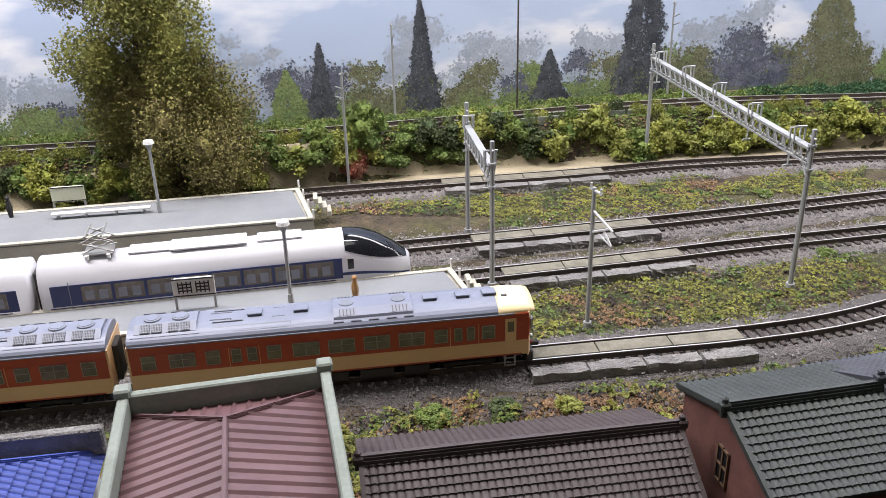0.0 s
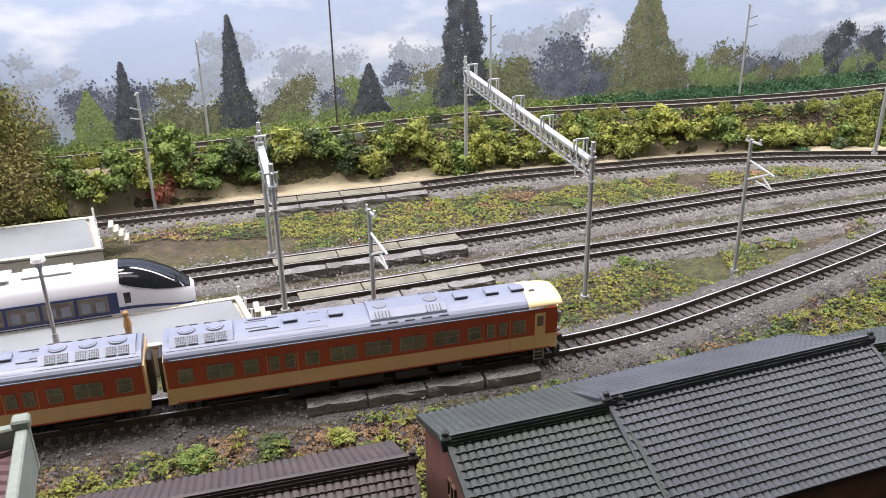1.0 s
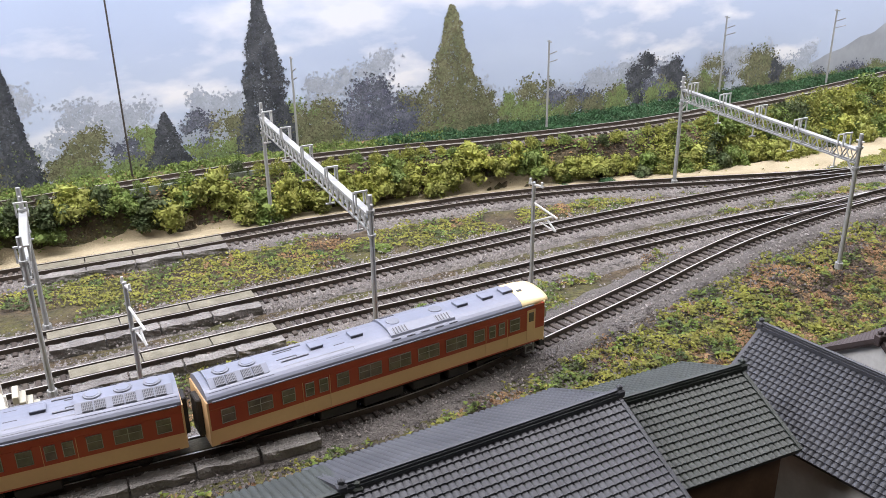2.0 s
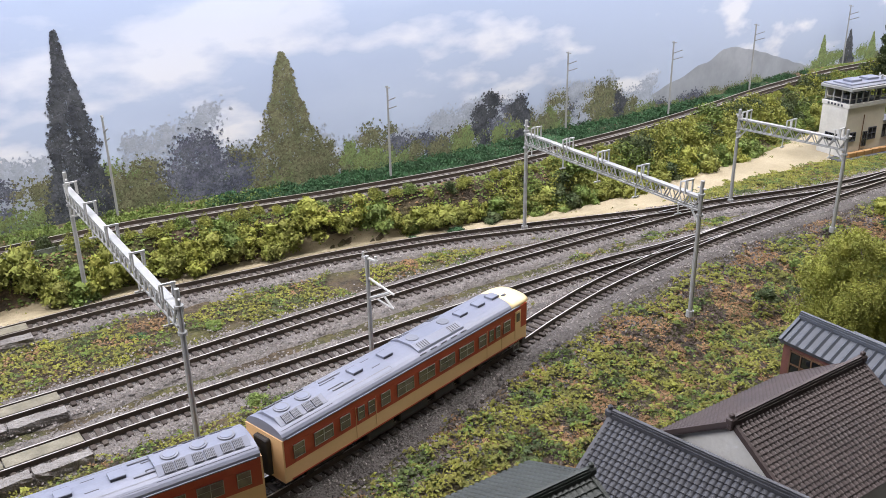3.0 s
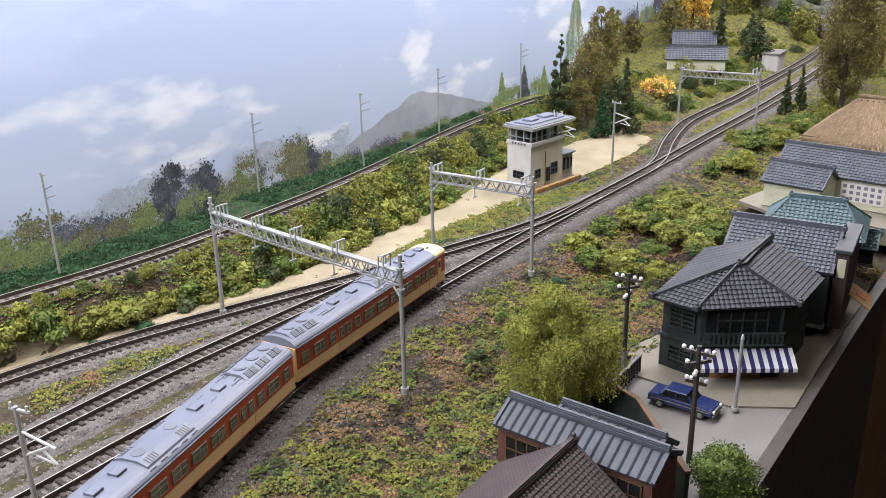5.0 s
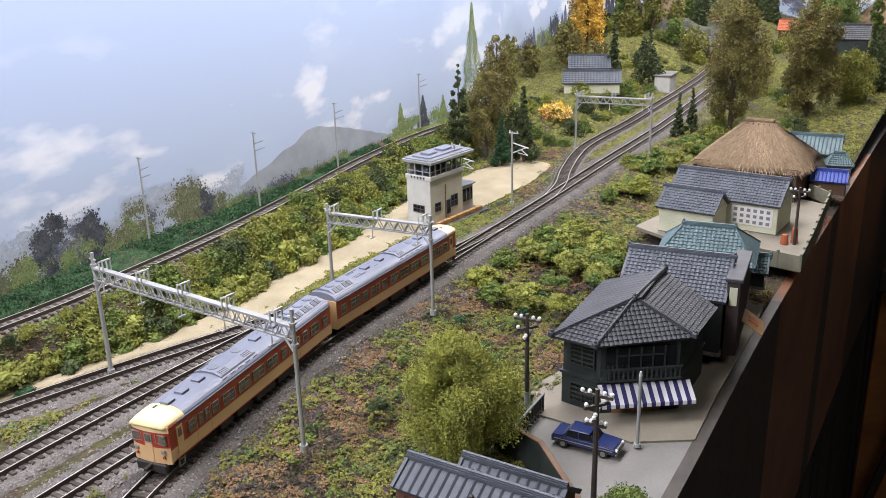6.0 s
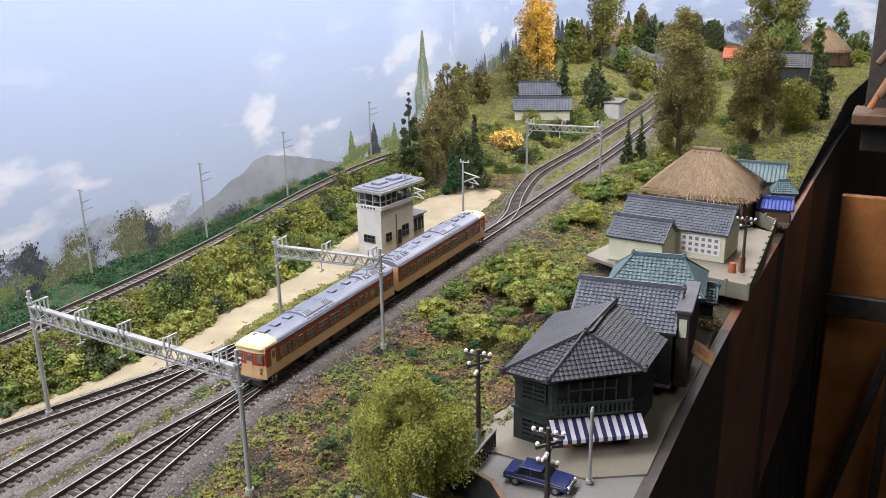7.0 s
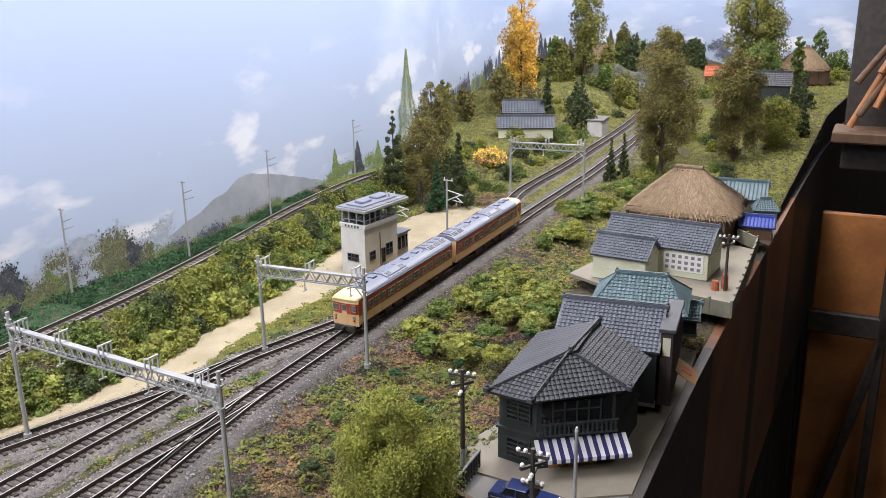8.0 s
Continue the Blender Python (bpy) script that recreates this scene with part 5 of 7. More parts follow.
car_1 = railcar(2, "red and cream diesel railcar with two roof fans leading the train")
car_2 = railcar(3, "red and cream diesel railcar with three roof fans at the rear")


def thing_at(name, parent, at):
    ob = new(name)
    ob.empty_display_size = 0.003
    ob.parent = parent
    ob.location = [c * U for c in at]
    return ob


def express(x, y, rz, nose):
    """The white express: a long smooth body, navy window band, black windscreen in a pointed nose."""
    ob = thing("express_coach", x, y, RAILTOP, rz, "white express coach with a navy window band" + (" and pointed nose" if nose else ""), "train coach", "white express train")
    HW, L = 9.5, 146.0
    rise = 1.13
    base = [(-8.8, 5.0), (-9.4, 6.2), (-9.6, 9.0), (-9.4, 16.5), (-8.4, 20.0), (-6.6, 22.6), (-3.6, 24.1), (0, 24.5), (3.6, 24.1), (6.6, 22.6), (8.4, 20.0), (9.4, 16.5), (9.6, 9.0), (9.4, 6.2), (8.8, 5.0)]
    xs = [-L / 2, L / 2 - 32] + list(np.linspace(L / 2 - 31, L / 2 - 0.3, 22)) if nose else [-L / 2, L / 2]

    def sec(px):
        u = max(0.0, (px - (L / 2 - 27)) / 27.0) if nose else 0.0
        w = (1 - u ** 3.0) ** 0.5 if u < 1 else 0.02
        h = rise * (1 - 0.60 * u ** 1.9)
        w = max(w, 0.05)
        return [(yy * (0.30 + 0.70 * w) if u > 0 else yy, 5.0 + (zz - 5.0) * h) for yy, zz in base]
    verts, faces = shell(sec, xs)
    pydata("body", verts, faces, COACHWHITE, ob, smooth=True)
    for s in (-1, 1):
        x1 = L / 2 - 29 if nose else L / 2 - 4
        band = part("window_band", prism(B(), [(s * 9.3, 9.6), (s * 9.72, 9.6), (s * 9.55, 18.4), (s * 9.1, 18.4)], -L / 2 + 4, x1), NAVY, ob, "navy window band")
        part("thin_stripe", box(B(), ((x1 - L / 2) / 2, s * 9.66, 8.9), (L / 2 + x1 - 6, 0.15, 0.4)), NAVY, ob)
        for xx in np.arange(-L / 2 + 21, x1 - 4, 12.4):
            w = part("window", box(B(), (xx, s * 9.64, 14.2), (11.2, 0.35, 6.6), 0.1, (s * 2.5, 0, 0)), PANE, band)
            bm = B()
            for q in (-2.6, 2.6):
                box(bm, (xx + q, s * 9.76, 13.6), (3.4, 0.2, 4.0), 0.05, (s * 2.5, 0, 0))
            part("seat_back", bm, GRILLE, w)
        part("door_line", box(B(), (-L / 2 + 11, s * 9.62, 13), (0.3, 0.25, 13.5)), GRILLE, ob)
    for xx in (-30, 20):
        bm = box(B(), (xx, 0, 27.1), (18, 8.0, 0.8), 0.2)
        part("roof_hatch", bm, COACHWHITE, ob)
    part("roof_unit", box(B(), (-8 if nose else 0, 0, 27.2), (30, 10, 1.0), 0.3), COACHWHITE, ob)
    part("underframe", box(B(), (-4, 0, 3.8), (L - 26, 14, 2.6)), UNDER, ob)
    part("lower_skirt", box(B(), (-4, 0, 4.6), (L - 30, 18.2, 1.6)), COACHWHITE, ob)
    part("gangway", box(B(), (-L / 2 - 1, 0, 14), (3.0, 8.0, 17), 0.4), UNDER, ob, "black gangway bellows")
    for xx in (-47, 44):
        b = part("bogie", box(B(), (xx, 0, 2.4), (18, 12.6, 1.6), 0.3), UNDER, ob)
        for dx in (-7, 7):
            for s in (-1, 1):
                part("wheel", rod(B(), (xx + dx, s * 4.3, 1.8), (xx + dx, s * 5.3, 1.8), 2.0, 2.0, 14), UNDER, b)
    if nose:
        # the wrap-round glazing, a shade proud of the skin
        gl, gf, gx = [], [], np.linspace(L / 2 - 27.5, L / 2 - 1.8, 20)
        pick = range(3, 12)
        for px in gx:
            u = (px - gx[0]) / (gx[-1] - gx[0])
            sc = sec(px)
            lift = 0.25
            wid = math.sin(math.pi * min(1.0, 0.36 + 0.56 * u)) ** 0.5 * 1.12
            mid = 7
            for j in pick:
                f = mid + (j - mid) * wid * (0.75 + 0.25 * u)
                i0 = int(math.floor(f))
                fr = f - i0
                yy = sc[i0][0] * (1 - fr) + sc[min(i0 + 1, 14)][0] * fr
                zz = sc[i0][1] * (1 - fr) + sc[min(i0 + 1, 14)][1] * fr
                gl.append((px, yy * 1.02, zz + lift))
        k = len(pick)
        gf = [(i * k + j, i * k + j + 1, (i + 1) * k + j + 1, (i + 1) * k + j) for i in range(len(gx) - 1) for j in range(k - 1)]
        pydata("windscreen", gl, gf, BLACKGLASS, ob, "black wrap-round windscreen", smooth=True)
        for s in (-1, 1):
            part("cab_window", box(B(), (L / 2 - 25.5, s * 9.3, 15.5), (2.6, 0.5, 4.6), 0.15), BLACKGLASS, ob)
            v, f = [], []
            for i, px in enumerate(np.linspace(L / 2 - 29, L / 2 - 0.8, 20)):
                sc = sec(px)
                a, b2 = np.array(sc[2 if s < 0 else 12]), np.array(sc[3 if s < 0 else 11])
                for q in (0.15, 0.30):
                    c = a * (1 - q) + b2 * q
                    v.append((px, c[0] + s * 0.12, c[1]))
            f = [(2 * i, 2 * i + 1, 2 * i + 3, 2 * i + 2) for i in range(19)]
            pydata("nose_stripe", v, f, NAVY, ob)
    # pantograph on the leading coach
    if nose:
        pan = thing_at("pantograph", ob, (-4, 0, 2.7))
        part("base_frame", box(B(), (-46, 0, 25.5), (11, 9, 0.8), 0.2), SILVER, pan)
        for s in (-1, 1):
            for p, e in (((-40, s * 4, 26), (-52, s * 3, 30)), ((-52, s * 3, 30), (-43, s * 3, 34)), ((-52, s * 4, 26), (-40, s * 3, 30)), ((-40, s * 3, 30), (-49, s * 3, 34))):
                part("arm", rod(B(), p, e, 0.3, seg=6), SILVER, pan)
        bm = B()
        for xx in (-43, -49):
            rod(bm, (xx, -7, 34), (xx, 7, 34), 0.4, seg=6)
        part("collector", bm, SILVER, pan)
        bm = B()
        for xx in (-50, -42):
            for s in (-1, 1):
                rod(bm, (xx, s * 5, 24), (xx, s * 5, 25.6), 0.8, 0.8, 8)
        part("insulators", bm, WHITE, pan)
    return ob


def on_line(line, s, half=47):
    a = arc(line)
    p = [np.array((np.interp(s + d, a, line[:, 0]), np.interp(s + d, a, line[:, 1]))) for d in (-half, half)]
    m, d = (p[0] + p[1]) / 2, p[1] - p[0]
    return m[0], m[1], math.degrees(math.atan2(d[1], d[0]))


a2 = arc(T2)
nose_s = float(np.interp(-35, T2[:, 0], a2))
express(*on_line(T2, nose_s - 73), True)
express(*on_line(T2, nose_s - 73 - 150), False)


# time and the place along the front track of the leading car's rear end
RUN = [(0.0, 310), (0.5, 356), (1.0, 402), (1.5, 448), (2.0, 493), (2.5, 538), (3.0, 583), (3.5, 629), (4.0, 674), (4.5, 723), (5.0, 778), (5.25, 807),
       (5.5, 839), (5.85, 887), (6.2, 936), (6.5, 976), (7.0, 1031), (7.5, 1086), (8.0, 1143)]


def on_track(s, x0, turn):
    """The pose of a car whose bogies stand 47 mm before and behind its middle, x0 mm ahead of the place s."""
    x, y, a = on_line(T1, s + x0)
    return pose(x * U, y * U, RAILTOP * U, 0, 0, a + turn)


def motions():
    walk(car_1, [(t, on_track(s, 69.0, 0)) for t, s in RUN])
    walk(car_2, [(t, on_track(s, -73.0, 180)) for t, s in RUN])


# ---- buildings ----
TILE_BLACK = material("black_tile", (0.060, 0.064, 0.076), (0.040, 0.043, 0.053), 0.62, coarse=12, fine=1.2, dirt=0.3, bump=0.1)
TILE_SLATE = material("slate_blue_tile", (0.098, 0.112, 0.138), (0.070, 0.081, 0.102), 0.62, coarse=12, fine=1.2, dirt=0.3, bump=0.1)
TILE_TEAL = material("teal_tile", (0.105, 0.165, 0.18), (0.075, 0.12, 0.135), 0.62, coarse=12, fine=1.2, dirt=0.3, bump=0.1)
TILE_BROWN = material("brown_tile", (0.060, 0.043, 0.041), (0.042, 0.030, 0.029), 0.62, coarse=12, fine=1.2, dirt=0.3, bump=0.1)
TILE_GREEN = material("dark_green_tile", (0.036, 0.044, 0.040), (0.025, 0.031, 0.028), 0.62, coarse=12, fine=1.2, dirt=0.3, bump=0.1)
TILE_BLUE = material("bright_blue_tile", (0.045, 0.075, 0.33), (0.03, 0.055, 0.25), 0.62, coarse=12, fine=1.2, dirt=0.25, bump=0.1)
MAROON = material("maroon_sheet_roof", (0.135, 0.068, 0.072), (0.10, 0.050, 0.054), 0.5, coarse=18, fine=1.5, dirt=0.25, bump=0.1)
PARAPET = material("grey_green_parapet", (0.218, 0.244, 0.211), (0.172, 0.198, 0.165), 0.7, coarse=10, fine=1.5, dirt=0.35)
BRICK = material("dark_red_brick", (0.16, 0.065, 0.05), (0.11, 0.045, 0.038), 0.8, coarse=6, fine=1.2, dirt=0.4)
PLASTER = material("white_plaster", (0.62, 0.62, 0.60), (0.52, 0.52, 0.50), 0.8, coarse=14, fine=1.5, dirt=0.2)
SIDING = material("cream_siding", (0.62, 0.63, 0.48), (0.54, 0.55, 0.41), 0.7, coarse=14, fine=1.5, dirt=0.15)
TOWERCREAM = material("tower_cream", (0.60, 0.56, 0.47), (0.53, 0.49, 0.41), 0.7, coarse=14, fine=1.5, dirt=0.15)
BLACKWOOD = material("black_green_boards", (0.034, 0.047, 0.045), (0.022, 0.029, 0.028), 0.6, coarse=8, fine=1.2, dirt=0.3)
BROWNWOOD = material("brown_boards", (0.15, 0.085, 0.045), (0.10, 0.055, 0.03), 0.7, coarse=8, fine=1.2, dirt=0.4)
GOLDWOOD = material("golden_boards", (0.36, 0.20, 0.075), (0.27, 0.15, 0.055), 0.6, coarse=8, fine=1.2, dirt=0.2)
THATCH = material("thatch", (0.34, 0.245, 0.15), (0.22, 0.155, 0.095), 0.95, coarse=5, fine=0.9, dirt=0.6, bump=1.0, bump_mm=0.9)
GREYFENCE = material("olive_grey_fence", (0.235, 0.23, 0.17), (0.18, 0.175, 0.13), 0.8, coarse=8, fine=1.2, dirt=0.3)
ASPHALT = material("road_grey", (0.225, 0.221, 0.210), (0.188, 0.184, 0.173), 0.85, coarse=30, fine=1.5, dirt=0.2)
SIDEWALK = material("pavement_buff", (0.255, 0.229, 0.180), (0.210, 0.188, 0.150), 0.85, coarse=30, fine=1.5, dirt=0.2)
STRIPE_BLUE = material("awning_blue", (0.022, 0.022, 0.115), None, 0.6, coarse=20, fine=2, dirt=0.1)
STRIPE_WHITE = material("awning_white", (0.72, 0.72, 0.76), None, 0.6, coarse=20, fine=2, dirt=0.1)
CARBLUE = material("car_blue", (0.018, 0.030, 0.115), (0.014, 0.024, 0.095), 0.25, coarse=20, fine=2, dirt=0.05, bump=0.0, coat=0.5)
STONEBANK = material("mossy_rock", (0.12, 0.12, 0.10), (0.07, 0.08, 0.05), 0.9, coarse=30, fine=5, dirt=0.5, bump=0.8, bump_mm=3)
ORANGE = material("orange_brick", (0.42, 0.11, 0.045), None, 0.7, coarse=8, fine=1.2, dirt=0.2)
INK = material("ink_black", (0.015, 0.015, 0.015), None, 0.6, coarse=8, fine=1, dirt=0.1, bump=0)


def slope(parent, a, b, tb, ta, mat, course=2.6, tile=2.0, thick=0.45, round_=0.46, ribs=False, name="roof_slope", label=""):
    """A tiled slope from the eave a-b up to the top ta-tb: courses step over one another and tiles are rounded. ribs: standing seams instead."""
    a, b, tb, ta = (np.array(p, float) for p in (a, b, tb, ta))
    e = (b - a) / np.linalg.norm(b - a)
    up = ta - a - ((ta - a) @ e) * e
    h = np.linalg.norm(up)
    w = up / h
    nrm = np.cross(e, w)
    if nrm[2] < 0:
        nrm = -nrm
    ul, ur, length = (ta - a) @ e, (tb - a) @ e, np.linalg.norm(b - a)
    du = tile / 5.0
    us = np.arange(min(0, ul), max(length, ur) + du, du)
    vs = []
    if ribs:
        vs = [(v, 0.0) for v in np.linspace(0.0, h, 16)]
    else:
        for c in range(int(math.ceil(h / course))):
            vs += [(min(h, c * course + 0.02), 1.0), (min(h, (c + 1) * course), 0.0)]
    verts = []
    for v, step in vs:
        lo, hi = ul * v / h, length + (ur - length) * v / h
        u = np.clip(us, lo, hi)
        if ribs:
            k = (np.abs((us / tile) % 1.0 - 0.5) > 0.36) * thick * 1.6
        else:
            k = thick * step + round_ * np.abs(np.sin(math.pi * us / tile)) ** 0.7
        verts.append(a + e * u[:, None] + w * v + nrm * np.asarray(k)[:, None])
    n, V = len(us), np.concatenate(verts)
    back = len(V)
    V = np.concatenate([V, np.array([a - nrm * 1.2, b - nrm * 1.2, tb - nrm * 1.2, ta - nrm * 1.2])])
    i, j = np.meshgrid(np.arange(len(vs) - 1), np.arange(n - 1), indexing="ij")
    q = np.stack([i * n + j, i * n + j + 1, (i + 1) * n + j + 1, (i + 1) * n + j], -1).reshape(-1, 4).tolist()
    q.append([back, back + 3, back + 2, back + 1])
    q.append([0, back, back + 1, n - 1])
    q.append([back, 0, (len(vs) - 1) * n, back + 3])
    q.append([n - 1, back + 1, back + 2, len(vs) * n - 1])
    return pydata(name, V, [list(f) for f in q], mat, parent, label)


def ridge(parent, p, q, mat, r=1.1, knobs=True, name="ridge_cap"):
    p, q = Vector(p), Vector(q)
    bm = B()
    d = (q - p).normalized()
    s = d.cross(Vector((0, 0, 1))).normalized()
    m = Matrix((s, d, s.cross(d))).transposed().to_4x4()
    ln = (q - p).length
    for k, (w, h, z) in enumerate(((2.4 * r, 1.2 * r, 0.3 * r), (1.7 * r, 0.9 * r, 1.2 * r), (1.1 * r, 0.6 * r, 1.9 * r))):
        bmesh.ops.create_cube(bm, size=1, matrix=Matrix.Translation((p + q) / 2) @ m @ Matrix.Translation((0, 0, z)) @ Matrix.Diagonal((w, ln, h, 1)))
    cap = part(name, bm, mat, parent)
    if knobs:
        for end, sg in ((p, -1), (q, 1)):
            bm = B()
            c = end + d * sg * 0.3
            box(bm, c + Vector((0, 0, 0.8 * r)), (2.6 * r, 2.6 * r, 2.4 * r), 0.4)
            ball(bm, c + Vector((0, 0, 2.6 * r)), 1.0 * r, 1)
            box(bm, c + Vector((0, 0, -1.2 * r)), (1.8 * r, 1.8 * r, 2.0 * r), 0.3)
            part("ridge_end", bm, mat, cap)
    return cap


def window(parent, c, w, h, axis, mat_frame, bars=2, name="window", sign=1):
    """A framed pane in a wall that faces along the axis (x or y)."""
    d = lambda du, dv, su, sv, t, off: ((c[0] + (off if axis == "x" else du), c[1] + (off if axis == "y" else du), c[2] + dv), ((t, su, sv) if axis == "x" else (su, t, sv)))  # noqa: E731
    p, s = d(0, 0, w, h, 0.4, sign * 0.1)
    pane = part(name, box(B(), p, s), BLACKGLASS, parent)
    bm = B()
    for u in np.linspace(-w / 2, w / 2, bars + 1):
        p, s = d(u, 0, 0.5, h + 0.5, 0.6, sign * 0.3)
        box(bm, p, s)
    for v in (-h / 2, 0, h / 2):
        p, s = d(0, v, w, 0.5, 0.6, sign * 0.3)
        box(bm, p, s)
    part("frame", bm, mat_frame, pane)
    return pane


def gable_house(name, x, y, rz, L, D, eave, top, roof, wall, label, z=-5.0, over=3.0, hip=0.0, wins=(), ribs=False, course=2.6, tile=2.0, gable=None, group="model houses", knobs=True):
    """A house with its ridge along its own x axis, L long and D deep; heights are over the ground it stands on."""
    ob = thing(name, x, y, z, rz, label, "house", group)
    e, t = eave, top
    hl, hd = L / 2, D / 2
    part("wall", prism(B(), [(-hd, 0), (hd, 0), (hd, e - 0.4), (0.0, t - 1.6 if not hip else e - 0.4), (-hd, e - 0.4)], -hl, hl), wall, ob)
    part("plinth", box(B(), (0, 0, 1.0), (L + 1, D + 1, 2.0)), CONCRETE, ob)
    k = over * (t - e) / hd
    zz = e - k
    rx = hl + over * (0.7 if not hip else 1.0)
    tx = rx - hip
    slope(ob, (-rx, -hd - over, zz), (rx, -hd - over, zz), (tx, 0, t), (-tx, 0, t), roof, course, tile, ribs=ribs)
    slope(ob, (rx, hd + over, zz), (-rx, hd + over, zz), (-tx, 0, t), (tx, 0, t), roof, course, tile, ribs=ribs)
    if hip:
        slope(ob, (rx, -hd - over, zz), (rx, hd + over, zz), (tx, 0, t), (tx, 0, t), roof, course, tile)
        slope(ob, (-rx, hd + over, zz), (-rx, -hd - over, zz), (-tx, 0, t), (-tx, 0, t), roof, course, tile)
        for sx in (-1, 1):
            for sy in (-1, 1):
                ridge(ob, (sx * tx, 0, t), (sx * rx, sy * (hd + over), zz), roof, 0.55, False, "hip_cap")
    else:
        for sx in (-1, 1):
            bm = B()
            for sy in (-1, 1):
                d = Vector((0, -sy * (hd + over), t - zz))
                box(bm, (sx * (rx - 0.3), sy * (hd + over) / 2, (zz + t) / 2 + 0.1), (1.2, d.length, 1.4), rot=(-sy * math.degrees(math.atan2(t - zz, hd + over)), 0, 0))
            part("verge", bm, roof, ob)
    ridge(ob, (-tx, 0, t + 0.2), (tx, 0, t + 0.2), roof, 1.0, knobs)
    if gable is not None:
        for sx in (-1, 1):
            part("gable_panel", prism(B(), [(-hd + 1, e - 0.4), (hd - 1, e - 0.4), (0, t - 2.4)], sx * hl - 0.3, sx * hl + 0.5 * sx + 0.3), gable, ob)
    for ax, u, zc, w, h, sg in wins:
        if ax == "x":
            window(ob, (sg * hl, u, zc), w, h, "x", WHITE if wall is SIDING else BROWNWOOD, 2, sign=sg)
        else:
            window(ob, (u, sg * hd, zc), w, h, "y", WHITE if wall is SIDING else BROWNWOOD, 3, sign=sg)
    return ob


def at_mid(p, q):
    return (p[0] + q[0]) / 2, (p[1] + q[1]) / 2, math.degrees(math.atan2(q[1] - p[1], q[0] - p[0])), math.hypot(q[0] - p[0], q[1] - p[1])


# foreground row, along the front edge
x, y, a, ln = at_mid((-22, -168), (53, -149))
gable_house("house", x, y, a, ln, 46, 31, 42.5, TILE_BROWN, BROWNWOOD, "long house with a ribbed dark brown tiled roof", -6, 3, wins=(("y", 0, 16, 20, 12, -1),), course=2.3, tile=2.0)
x, y, a, ln = at_mid((65, -155), (105, -143))
gable_house("house", x, y, a, ln, 46, 44.5, 53, TILE_GREEN, BRICK, "dark red brick house with a green-grey tiled roof", -6, 2, wins=(("x", 0, 36, 5, 10, -1), ("x", 12, 20, 5, 9, -1)), course=2.3, tile=2.0, group="row of houses along the front")
x, y, a, ln = at_mid((106, -142), (177, -118))
gable_house("house", x, y, a, ln, 52, 42, 54.5, TILE_BLACK, BROWNWOOD, "long house with a glossy black tiled roof", -6, 4, course=2.2, tile=2.0, group="row of houses along the front", wins=(("y", 0, 20, 24, 12, -1),))
x, y, a, ln = at_mid((179, -114), (221, -103))
gable_house("house", x, y, a, ln, 44, 39, 49, TILE_GREEN, BROWNWOOD, "wooden house with a dull green tiled roof", -6, 4, course=2.2, tile=2.0, group="row of houses along the front", wins=(("y", 0, 16, 22, 12, -1),))
gable_house("house", 262, -112, -64, 74, 46, 30, 46, TILE_BLACK, PLASTER, "house with a steep black tiled gable roof", -5, 4, course=1.9, tile=1.9, group="row of houses along the front")
x, y, a, ln = at_mid((274, -97), (331, -82))
gable_house("house", x, y, a, ln, 50, 33, 50, TILE_BROWN, PLASTER, "white-gabled house with a brown tiled roof", -5, 3, course=1.6, tile=1.8, gable=PLASTER, group="row of houses along the front")
sh = gable_house("shed", 348.5, -72.5, -75.3, 58, 19, 39.8, 45, TILE_SLATE, BRICK, "brick shed with a slate-blue seamed metal roof", -3, 1.5, ribs=True, tile=3.4, group="row of houses along the front", knobs=False,
                 wins=(("y", -19, 31, 13, 10, -1), ("y", 0, 31, 13, 10, -1), ("y", 19, 31, 13, 10, -1)))
gable_house("shed", 377, -60, -75.3, 40, 20, 22, 29, TILE_SLATE, BROWNWOOD, "low lean-to with a slate-blue seamed metal roof", -3, 2, ribs=True, tile=4.0, group="row of houses along the front", knobs=False)


